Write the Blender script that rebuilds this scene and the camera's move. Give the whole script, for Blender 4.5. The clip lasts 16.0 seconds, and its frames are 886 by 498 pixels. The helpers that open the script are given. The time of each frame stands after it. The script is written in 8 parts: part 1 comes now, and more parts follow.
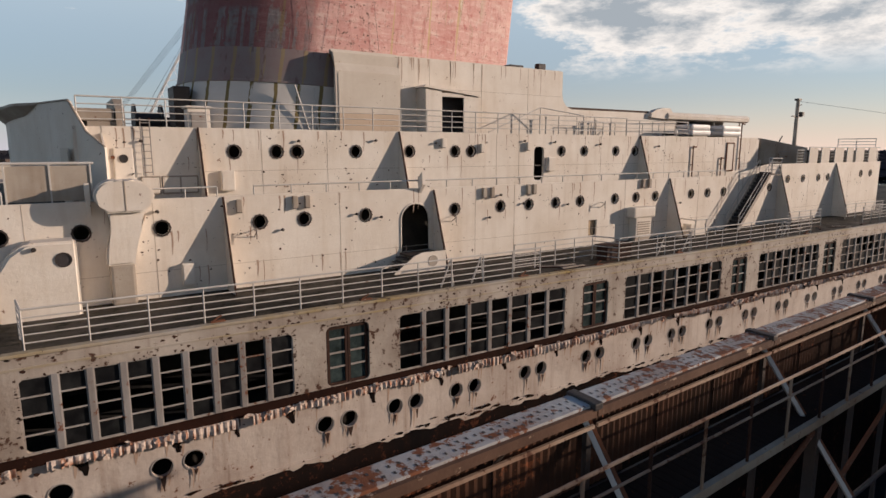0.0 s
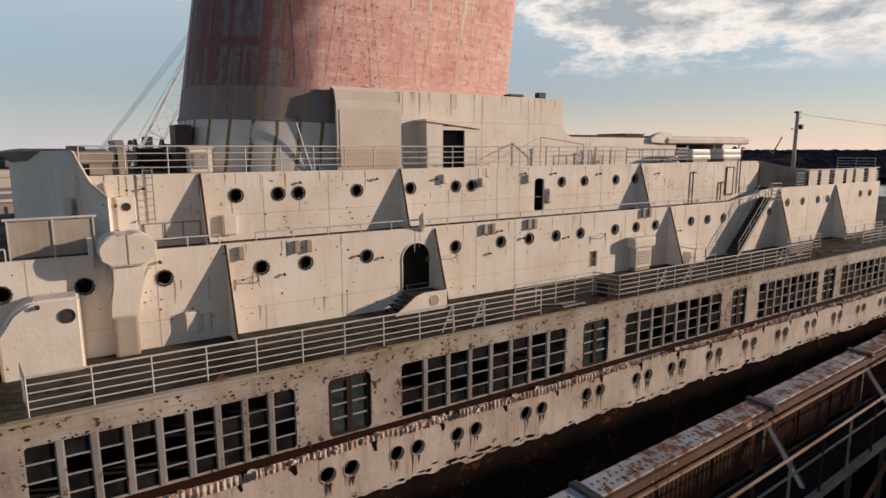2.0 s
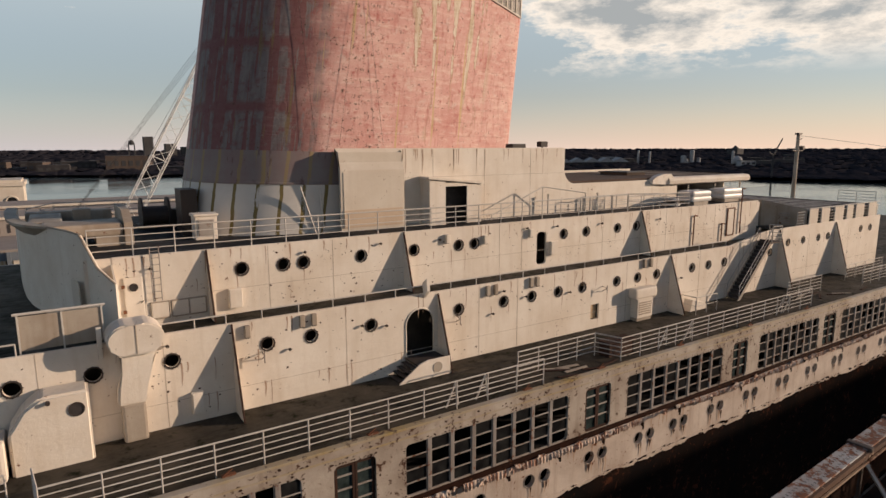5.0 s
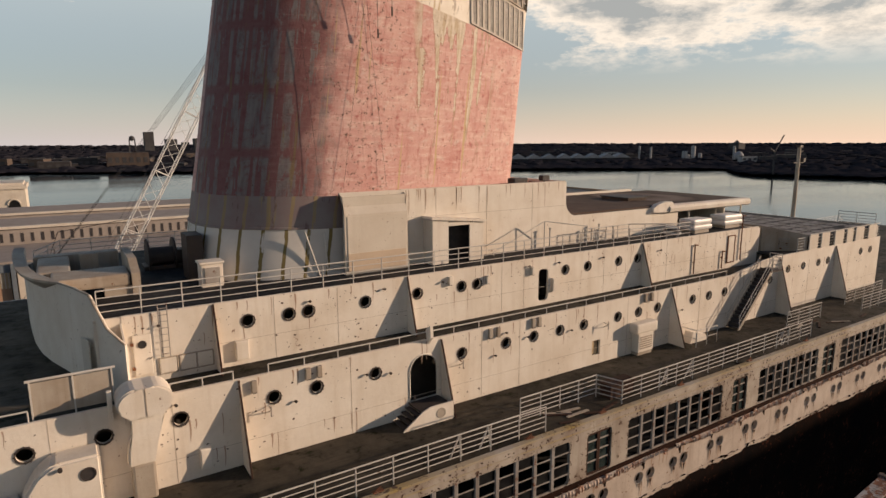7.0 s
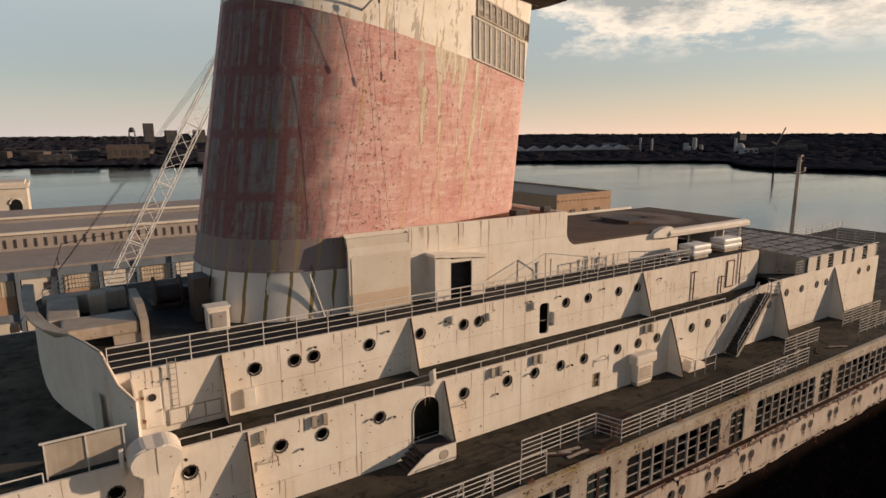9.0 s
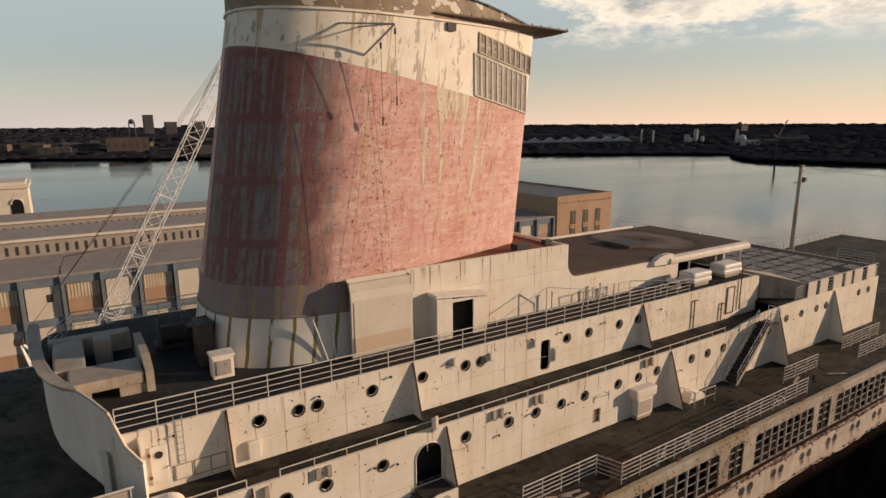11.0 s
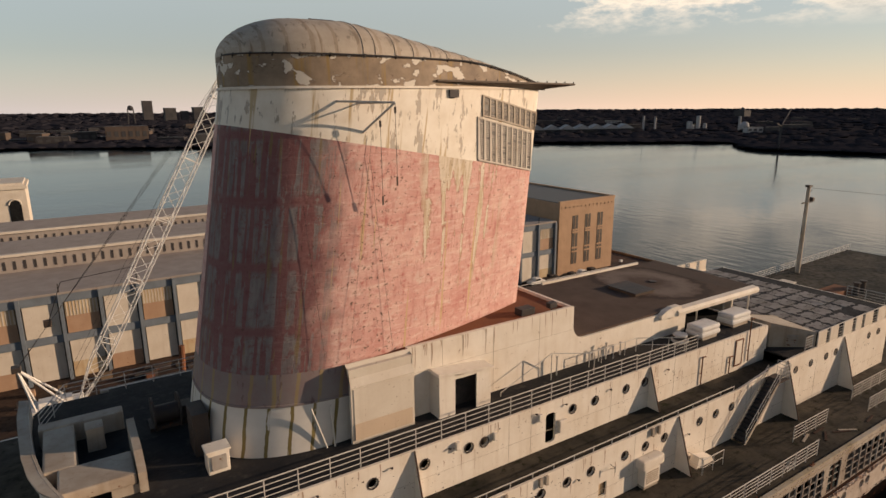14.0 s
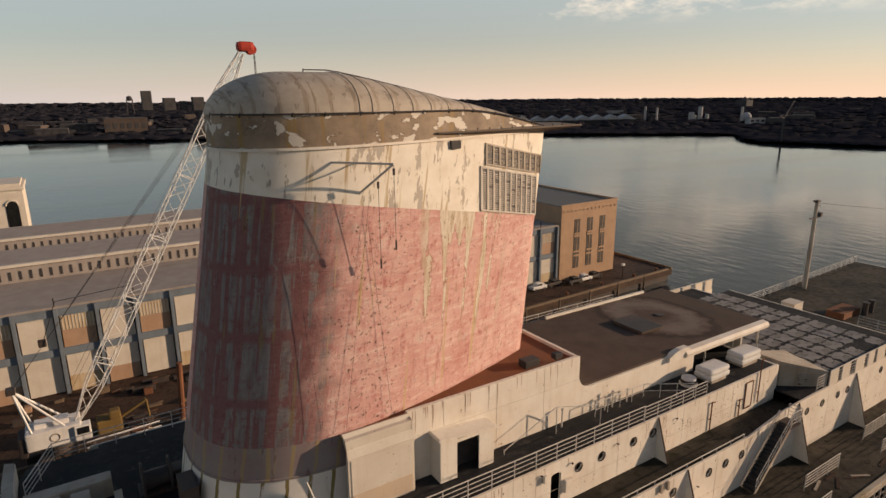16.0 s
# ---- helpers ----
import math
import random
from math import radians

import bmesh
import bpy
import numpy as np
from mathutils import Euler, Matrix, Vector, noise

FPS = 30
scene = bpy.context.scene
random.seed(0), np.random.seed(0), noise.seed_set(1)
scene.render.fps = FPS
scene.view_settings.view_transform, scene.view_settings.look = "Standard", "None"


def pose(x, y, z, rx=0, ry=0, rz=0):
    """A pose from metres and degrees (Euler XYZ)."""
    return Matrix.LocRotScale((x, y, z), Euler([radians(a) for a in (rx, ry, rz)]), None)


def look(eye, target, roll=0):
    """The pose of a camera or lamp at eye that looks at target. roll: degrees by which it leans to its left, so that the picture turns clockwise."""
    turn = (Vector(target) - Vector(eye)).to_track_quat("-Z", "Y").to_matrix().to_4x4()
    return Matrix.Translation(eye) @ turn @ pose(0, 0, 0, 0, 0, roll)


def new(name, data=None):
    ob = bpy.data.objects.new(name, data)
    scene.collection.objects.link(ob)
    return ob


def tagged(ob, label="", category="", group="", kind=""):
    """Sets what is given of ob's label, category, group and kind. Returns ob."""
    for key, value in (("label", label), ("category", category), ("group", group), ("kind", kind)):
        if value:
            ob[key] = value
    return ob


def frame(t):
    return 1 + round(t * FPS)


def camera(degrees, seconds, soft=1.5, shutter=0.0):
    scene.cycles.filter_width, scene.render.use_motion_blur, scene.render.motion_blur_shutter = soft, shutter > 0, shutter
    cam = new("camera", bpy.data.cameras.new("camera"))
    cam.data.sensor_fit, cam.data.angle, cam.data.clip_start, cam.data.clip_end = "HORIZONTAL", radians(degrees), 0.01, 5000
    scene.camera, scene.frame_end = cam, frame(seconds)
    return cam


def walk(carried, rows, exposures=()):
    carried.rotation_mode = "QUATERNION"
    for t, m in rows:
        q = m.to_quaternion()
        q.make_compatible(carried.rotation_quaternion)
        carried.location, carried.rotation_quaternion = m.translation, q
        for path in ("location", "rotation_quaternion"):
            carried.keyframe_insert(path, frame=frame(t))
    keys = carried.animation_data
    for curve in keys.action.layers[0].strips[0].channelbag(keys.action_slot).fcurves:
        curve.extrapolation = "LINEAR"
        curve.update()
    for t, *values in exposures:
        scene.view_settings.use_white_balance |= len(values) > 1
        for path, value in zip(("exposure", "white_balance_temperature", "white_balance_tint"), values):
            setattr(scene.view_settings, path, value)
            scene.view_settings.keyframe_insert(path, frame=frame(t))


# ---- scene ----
cam = camera(73.3, 16.0)
METRES, EYE, TILT, LEAN, TURN = 22.0, 27.0, -9.5, 0.0, -33.0
ROWS = [
    (0.0, 0.0, 0.0, 0.0, 0.0, 0.0, -0.0),
    (0.5, -0.0008, -0.0008, 0.0182, -0.01, -0.0, 0.01),
    (1.0, -0.0014, -0.0022, 0.0392, -0.02, -0.02, 0.03),
    (1.5, -0.0019, -0.0035, 0.0616, -0.02, -0.04, 0.05),
    (2.0, -0.0024, -0.0047, 0.0835, -0.01, -0.04, 0.08),
    (2.5, -0.0027, -0.0063, 0.1055, -0.01, -0.05, 0.09),
    (3.0, -0.0031, -0.0082, 0.1277, 0.0, -0.06, 0.1),
    (3.5, -0.0034, -0.0099, 0.1508, 0.02, -0.07, 0.12),
    (4.0, -0.0047, -0.0112, 0.1752, 0.03, -0.1, 0.12),
    (6.5, -0.0122, -0.0253, 0.3108, 0.09, -0.49, 0.17),
    (7.0, -0.013, -0.0294, 0.3399, 0.12, -0.7, 0.18),
    (7.5, -0.0138, -0.0339, 0.3688, 0.13, -0.9, 0.2),
    (8.0, -0.0143, -0.0388, 0.3982, 0.16, -1.12, 0.22),
    (8.5, -0.0158, -0.0433, 0.4279, 0.17, -1.35, 0.21),
    (9.0, -0.0174, -0.0474, 0.4582, 0.17, -1.6, 0.21),
    (11.5, -0.0207, -0.0475, 0.6199, 0.24, -2.74, 0.29),
    (12.0, -0.021, -0.0398, 0.6557, 0.26, -2.98, 0.29),
    (12.5, -0.0206, -0.0302, 0.6929, 0.29, -3.22, 0.34),
    (13.0, -0.0218, -0.0182, 0.731, 0.28, -3.46, 0.32),
    (13.5, -0.0226, -0.0045, 0.7702, 0.29, -3.72, 0.31),
    (14.0, -0.0229, 0.0117, 0.8091, 0.3, -3.95, 0.33),
    (14.5, -0.0233, 0.0289, 0.8485, 0.31, -4.2, 0.33),
    (15.0, -0.0236, 0.0476, 0.8881, 0.32, -4.44, 0.34),
    (15.5, -0.0236, 0.0677, 0.9286, 0.33, -4.71, 0.36),
    (16.0, -0.024, 0.089, 0.9691, 0.35, -4.97, 0.37),
]
walk(cam, [(t, pose(0, 0, EYE, TILT, LEAN, TURN) @ pose(METRES * x, METRES * y, METRES * z, 90 + pitch, roll, yaw)) for t, x, y, z, yaw, pitch, roll in ROWS],
     exposures=[(0.0, 0.06, 5850, 10), (4.0, 0.05, 6250, 10), (9.0, 0.09, 6800, 10), (16.0, 0.13, 6950, 10)])
# world, sun and exposure
SUN_AZ, SUN_EL = radians(66), radians(12)
sun_dir = Vector((math.sin(SUN_AZ) * math.cos(SUN_EL), -math.cos(SUN_AZ) * math.cos(SUN_EL), math.sin(SUN_EL)))


def make_world():
    w = bpy.data.worlds.new("sky")
    scene.world = w
    w.use_nodes = True
    n, l = w.node_tree.nodes, w.node_tree.links
    n.clear()
    out = n.new("ShaderNodeOutputWorld")
    bg = n.new("ShaderNodeBackground")
    bg.inputs[1].default_value = 0.085
    sky = n.new("ShaderNodeTexSky")
    sky.sky_type = "NISHITA"
    sky.sun_disc = False
    sky.sun_elevation = SUN_EL
    sky.sun_rotation = math.pi - SUN_AZ
    sky.air_density, sky.dust_density, sky.ozone_density = 1.0, 0.3, 2.6
    # broken evening cloud, drawn on a flat layer far overhead
    co = n.new("ShaderNodeTexCoord")
    sep = n.new("ShaderNodeSeparateXYZ")
    l.new(co.outputs["Generated"], sep.inputs[0])

    def m(op, a, b, c=None):
        k = n.new("ShaderNodeMath")
        k.operation = op
        for i, v in enumerate((a, b, c)):
            if v is None:
                continue
            if isinstance(v, (int, float)):
                k.inputs[i].default_value = v
            else:
                l.new(v, k.inputs[i])
        return k.outputs[0]
    stretch = n.new("ShaderNodeMapping")
    stretch.inputs["Scale"].default_value = (5.0, 5.0, 14.0)
    l.new(co.outputs["Generated"], stretch.inputs[0])
    big = n.new("ShaderNodeTexNoise")
    big.inputs["Scale"].default_value = 1.35
    big.inputs["Detail"].default_value = 9.0
    big.inputs["Roughness"].default_value = 0.63
    l.new(stretch.outputs[0], big.inputs["Vector"])
    # broken cloud astern, clear sky ahead
    side = m("SUBTRACT", m("MULTIPLY", sep.outputs[0], 0.766), m("MULTIPLY", sep.outputs[1], 0.643))
    astern = n.new("ShaderNodeMapRange")
    astern.inputs["From Min"].default_value, astern.inputs["From Max"].default_value = -0.10, 0.16
    astern.inputs["To Min"].default_value, astern.inputs["To Max"].default_value = 0.0, 0.33
    l.new(side, astern.inputs["Value"])
    high = n.new("ShaderNodeMapRange")
    high.inputs["From Min"].default_value, high.inputs["From Max"].default_value = 0.11, 0.25
    high.inputs["To Min"].default_value, high.inputs["To Max"].default_value = -0.02, 0.27
    l.new(sep.outputs[2], high.inputs["Value"])
    dens = m("ADD", big.outputs["Fac"], m("ADD", astern.outputs[0], high.outputs[0]))
    ramp = n.new("ShaderNodeMapRange")
    ramp.inputs["From Min"].default_value, ramp.inputs["From Max"].default_value = 0.79, 0.885
    l.new(dens, ramp.inputs["Value"])
    low = n.new("ShaderNodeMapRange")
    low.inputs["From Min"].default_value, low.inputs["From Max"].default_value = 0.10, 0.145
    l.new(sep.outputs[2], low.inputs["Value"])
    # the bank stands low over the river, with open sky overhead
    over = n.new("ShaderNodeMapRange")
    over.inputs["From Min"].default_value, over.inputs["From Max"].default_value = 0.48, 0.30
    l.new(sep.outputs[2], over.inputs["Value"])
    fac = m("MULTIPLY", m("MULTIPLY", ramp.outputs[0], low.outputs[0]), over.outputs[0])
    core = n.new("ShaderNodeMapRange")
    core.inputs["From Min"].default_value, core.inputs["From Max"].default_value = 0.89, 1.04
    l.new(dens, core.inputs["Value"])
    shade = n.new("ShaderNodeMix")
    shade.data_type = "RGBA"
    shade.inputs[6].default_value = (11.4, 10.0, 8.5, 1)
    shade.inputs[7].default_value = (4.7, 4.85, 4.8, 1)
    l.new(core.outputs[0], shade.inputs[0])
    # warm haze that thickens towards the horizon
    haze = n.new("ShaderNodeMix")
    haze.data_type = "RGBA"
    l.new(m("MULTIPLY", m("POWER", 2.718, m("MULTIPLY", m("MAXIMUM", sep.outputs[2], 0.0), -16.5)), 0.84), haze.inputs[0])
    # thin high veil that pales the blue
    veil = n.new("ShaderNodeMix")
    veil.data_type = "RGBA"
    thin = n.new("ShaderNodeMapRange")
    thin.inputs["From Min"].default_value, thin.inputs["From Max"].default_value = 0.08, 0.26
    thin.inputs["To Min"].default_value, thin.inputs["To Max"].default_value = 0.22, 0.74
    l.new(sep.outputs[2], thin.inputs["Value"])
    clear = n.new("ShaderNodeMapRange")
    clear.inputs["From Min"].default_value, clear.inputs["From Max"].default_value = 0.45, 0.27
    l.new(sep.outputs[2], clear.inputs["Value"])
    l.new(m("MULTIPLY", thin.outputs[0], clear.outputs[0]), veil.inputs[0])
    l.new(sky.outputs[0], veil.inputs[6])
    veil.inputs[7].default_value = (7.8, 8.5, 8.3, 1)
    l.new(veil.outputs[2], haze.inputs[6])
    tone = n.new("ShaderNodeMix")
    tone.data_type = "RGBA"
    warm = n.new("ShaderNodeMapRange")
    warm.inputs["From Min"].default_value, warm.inputs["From Max"].default_value = -0.7, 0.3
    l.new(side, warm.inputs["Value"])
    l.new(warm.outputs[0], tone.inputs[0])
    tone.inputs[6].default_value = (7.5, 6.7, 6.7, 1)
    tone.inputs[7].default_value = (11.2, 7.9, 6.0, 1)
    l.new(tone.outputs[2], haze.inputs[7])
    mix = n.new("ShaderNodeMix")
    mix.data_type = "RGBA"
    l.new(fac, mix.inputs[0])
    l.new(haze.outputs[2], mix.inputs[6])
    l.new(shade.outputs[2], mix.inputs[7])
    l.new(mix.outputs[2], bg.inputs[0])
    l.new(bg.outputs[0], out.inputs[0])


make_world()
sun = new("sun", bpy.data.lights.new("sun", "SUN"))
sun.data.energy = 4.9
sun.data.angle = radians(0.6)
sun.data.color = (1.0, 0.745, 0.54)
sun.matrix_world = look(sun_dir * 300, (0, 0, 0))

# ---- materials ----


class Nodes:
    """A small writer for node materials."""

    def __init__(self, name):
        self.m = bpy.data.materials.new(name)
        self.m.use_nodes = True
        self.n, self.l = self.m.node_tree.nodes, self.m.node_tree.links
        self.b = self.n["Principled BSDF"]
        self.co = self.n.new("ShaderNodeTexCoord")

    def put(self, v, sock):
        if isinstance(v, (int, float)):
            sock.default_value = v
        elif isinstance(v, (tuple, list)):
            sock.default_value = (*v, 1) if len(v) == 3 and len(sock.default_value) == 4 else v
        else:
            self.l.new(v, sock)

    def map(self, scale=(1, 1, 1), coord="Object", loc=(0, 0, 0)):
        k = self.n.new("ShaderNodeMapping")
        k.inputs["Scale"].default_value = scale
        k.inputs["Location"].default_value = loc
        self.l.new(self.co.outputs[coord], k.inputs[0])
        return k.outputs[0]

    def noise(self, scale, vec=None, detail=5, rough=0.6):
        k = self.n.new("ShaderNodeTexNoise")
        k.inputs["Scale"].default_value, k.inputs["Detail"].default_value, k.inputs["Roughness"].default_value = scale, detail, rough
        self.l.new(vec or self.co.outputs["Object"], k.inputs["Vector"])
        return k.outputs["Fac"]

    def step(self, v, a, b, lo=0.0, hi=1.0):
        k = self.n.new("ShaderNodeMapRange")
        self.put(v, k.inputs["Value"])
        k.inputs["From Min"].default_value, k.inputs["From Max"].default_value = a, b
        k.inputs["To Min"].default_value, k.inputs["To Max"].default_value = lo, hi
        return k.outputs[0]

    def math(self, op, a, b=0.0):
        k = self.n.new("ShaderNodeMath")
        k.operation = op
        self.put(a, k.inputs[0])
        self.put(b, k.inputs[1])
        return k.outputs[0]

    def mix(self, f, a, b):
        k = self.n.new("ShaderNodeMix")
        k.data_type = "RGBA"
        self.put(f, k.inputs[0])
        self.put(a, k.inputs[6])
        self.put(b, k.inputs[7])
        return k.outputs[2]

    def done(self, col, rough=0.7, metal=0.0, bump=None, depth=0.01, spec=0.35):
        self.put(col, self.b.inputs["Base Color"])
        self.put(rough, self.b.inputs["Roughness"])
        self.put(metal, self.b.inputs["Metallic"])
        self.b.inputs["Specular IOR Level"].default_value = spec
        if bump is not None:
            k = self.n.new("ShaderNodeBump")
            k.inputs["Distance"].default_value = depth
            k.inputs["Strength"].default_value = 0.8
            self.l.new(bump, k.inputs["Height"])
            self.l.new(k.outputs[0], self.b.inputs["Normal"])
        return self.m


def weathered(name, base, dirt, rust=(0.14, 0.055, 0.025), amount=0.5, rusty=0.64, streak=0.5, rough=0.65, speckle=0.8, spec=0.2, dent=1.0):
    """Old paint: soft blotches, runs down the plate, chips with rust in them."""
    k = Nodes(name)
    blotch = k.noise(0.45, detail=6)
    fine = k.noise(9.0, detail=6, rough=0.7)
    runs = k.noise(1.0, k.map((2.2, 2.2, 0.14)), detail=5)
    chips = k.noise(3.1, detail=9, rough=0.72)
    c = k.mix(k.step(blotch, 0.35, 0.75, 0, amount), base, dirt)
    c = k.mix(k.step(runs, 0.52, 0.8, 0, streak), c, dirt)
    c = k.mix(k.step(fine, 0.45, 0.8, 0, 0.35), c, tuple(0.8 * v for v in base))
    c = k.mix(k.step(k.math("ADD", chips, k.step(blotch, 0.4, 0.7, -0.05, 0.05)), rusty, rusty + 0.035), c, rust)
    speck = k.noise(6.5, detail=3, rough=0.5)
    c = k.mix(k.step(speck, 0.715, 0.735, 0, speckle), c, rust)
    rr = k.noise(1.0, k.map((3.4, 3.4, 0.22), "Object", (3, 1, 5)), detail=4)
    c = k.mix(k.step(k.math("ADD", rr, k.step(blotch, 0.4, 0.7, -0.06, 0.06)), 0.66, 0.76, 0, 0.5 * streak), c, tuple(0.5 * (u + v) for u, v in zip(dirt, rust)))
    return k.done(c, k.step(fine, 0.3, 0.8, rough - 0.1, rough + 0.15), 0, k.math("ADD", k.math("MULTIPLY", blotch, 2.0 * dent), fine), 0.012, spec)


WHITE = weathered("old_white_paint", (0.745, 0.685, 0.605), (0.54, 0.445, 0.345), amount=0.65, rusty=0.645, streak=0.55, dent=1.5)
HULLWHITE = weathered("hull_white_paint", (0.56, 0.49, 0.43), (0.30, 0.225, 0.18), dent=4.0, amount=0.85, rusty=0.615, streak=0.9)
TOPSIDE = weathered("flaking_topside_paint", (0.46, 0.41, 0.355), (0.20, 0.15, 0.115), rust=(0.075, 0.038, 0.024), dent=4.0, amount=1.0, rusty=0.565, streak=0.9)
FRAMEWHITE = weathered("peeling_white_frame", (0.40, 0.37, 0.34), (0.20, 0.165, 0.14), amount=0.9, rusty=0.57, streak=0.6)
SILL = weathered("lichen_sill", (0.40, 0.36, 0.31), (0.31, 0.22, 0.07), amount=1.0, rusty=0.57, streak=0.0, rust=(0.09, 0.06, 0.045))
RUST = weathered("rust", (0.20, 0.085, 0.045), (0.09, 0.04, 0.025), rust=(0.42, 0.33, 0.27), amount=0.9, rusty=0.62, rough=0.85)
BLACKHULL = weathered("black_hull_paint", (0.010, 0.009, 0.009), (0.022, 0.013, 0.010), rust=(0.07, 0.028, 0.018), amount=1.0, rusty=0.57, streak=0.8, rough=0.95, spec=0.0)
GALV = weathered("grey_rail_paint", (0.58, 0.55, 0.51), (0.38, 0.33, 0.28), amount=0.6, rusty=0.66, rough=0.5)
BLUEGREY = weathered("blue_grey_steel", (0.17, 0.20, 0.235), (0.11, 0.125, 0.145), amount=0.7, rusty=0.70)
BRICK = weathered("tan_brick", (0.42, 0.27, 0.17), (0.30, 0.19, 0.12), amount=0.7, rusty=0.8)
DARKSTEEL = weathered("dark_steel", (0.045, 0.042, 0.042), (0.09, 0.06, 0.045), amount=0.8, rusty=0.62, rough=0.55)
CRANEWHITE = weathered("crane_white", (0.72, 0.70, 0.67), (0.5, 0.46, 0.42), amount=0.4, rusty=0.74, rough=0.45)
YELLOW = weathered("machine_yellow", (0.19, 0.125, 0.045), (0.12, 0.075, 0.03), amount=0.6, rusty=0.68)
CREAM = weathered("shed_panel_white", (0.62, 0.56, 0.48), (0.48, 0.40, 0.32), amount=0.6, rusty=0.74, streak=0.5)
TAN = weathered("shed_panel_tan", (0.54, 0.44, 0.30), (0.40, 0.24, 0.12), amount=0.7, rusty=0.72, streak=0.7)
ORANGE = weathered("shed_panel_rusty", (0.42, 0.28, 0.19), (0.32, 0.19, 0.12), amount=0.8, rusty=0.70)
RED = weathered("crane_red", (0.45, 0.05, 0.03), (0.25, 0.04, 0.03), amount=0.5, rusty=0.75)
BROWNROOF = weathered("brown_roofing", (0.085, 0.058, 0.045), (0.055, 0.042, 0.036), rust=(0.15, 0.12, 0.10), amount=0.8, rusty=0.66, streak=0.0, rough=0.85)
REDROOF = weathered("rusted_roof", (0.22, 0.085, 0.04), (0.14, 0.06, 0.035), rust=(0.08, 0.05, 0.035), amount=0.9, rusty=0.64, streak=0.0, rough=0.85)
SHEDROOF = weathered("shed_roofing", (0.33, 0.29, 0.26), (0.24, 0.20, 0.18), amount=0.8, rusty=0.75, streak=0.2, rough=0.85)
SILLRUST = weathered("rotted_sill", (0.030, 0.013, 0.009), (0.014, 0.008, 0.006), rust=(0.13, 0.05, 0.025), amount=0.9, rusty=0.61, streak=0.8, rough=0.9, spec=0.05)
DARKRUST = weathered("dark_rust", (0.055, 0.026, 0.018), (0.025, 0.016, 0.013), rust=(0.20, 0.10, 0.06), amount=0.9, rusty=0.64, streak=0.8, rough=0.85)
RAFT = weathered("raft_plastic", (0.70, 0.68, 0.65), (0.5, 0.46, 0.42), amount=0.4, rusty=0.78, rough=0.4)


def make_peel():
    """Fluted strip of pale paint with rust run down the hollows."""
    k = Nodes("peeling_rust_paint")
    n = k.noise(5.0, detail=8, rough=0.75)
    flute = k.noise(1.0, k.map((11.0, 3.0, 0.9)), 4, 0.6)
    patch = k.noise(0.9, detail=5)
    c = k.mix(k.step(k.math("ADD", flute, k.step(patch, 0.3, 0.7, -0.12, 0.12)), 0.46, 0.58), (0.52, 0.43, 0.365), (0.35, 0.18, 0.115))
    c = k.mix(k.step(n, 0.60, 0.63), c, (0.07, 0.028, 0.02))
    c = k.mix(k.step(patch, 0.56, 0.62, 0, 0.75), c, (0.62, 0.57, 0.51))
    return k.done(c, 0.85, 0, n, 0.01, 0.15)


PEEL = make_peel()


def deck_material(name, a, b, c, t=0.5):
    k = Nodes(name)
    big, mid, fine = k.noise(0.22, detail=7, rough=0.65), k.noise(1.3, detail=7, rough=0.7), k.noise(11, detail=5)
    plank = k.noise(1.0, k.map((0.25, 9.0, 1.0)), detail=3)
    col = k.mix(k.step(big, t - 0.1, t + 0.15), a, b)
    col = k.mix(k.step(mid, 0.55, 0.66), col, c)
    col = k.mix(k.step(plank, 0.5, 0.8, 0, 0.5), col, tuple(0.5 * v for v in a))
    return k.done(col, k.step(mid, 0.4, 0.7, 0.55, 0.9), 0, k.math("ADD", mid, k.math("MULTIPLY", fine, 0.4)), 0.02, 0.08)


DECK = deck_material("worn_deck", (0.024, 0.022, 0.018), (0.085, 0.071, 0.054), (0.013, 0.016, 0.008), 0.5)
DECKFWD = deck_material("wet_deck", (0.022, 0.022, 0.024), (0.04, 0.038, 0.037), (0.06, 0.056, 0.052), 0.5)
DECKAFT = deck_material("patched_deck", (0.34, 0.31, 0.28), (0.22, 0.20, 0.18), (0.07, 0.06, 0.055), 0.55)
PIERDECK = deck_material("pier_ground", (0.05, 0.034, 0.027), (0.085, 0.052, 0.036), (0.028, 0.021, 0.018), 0.5)


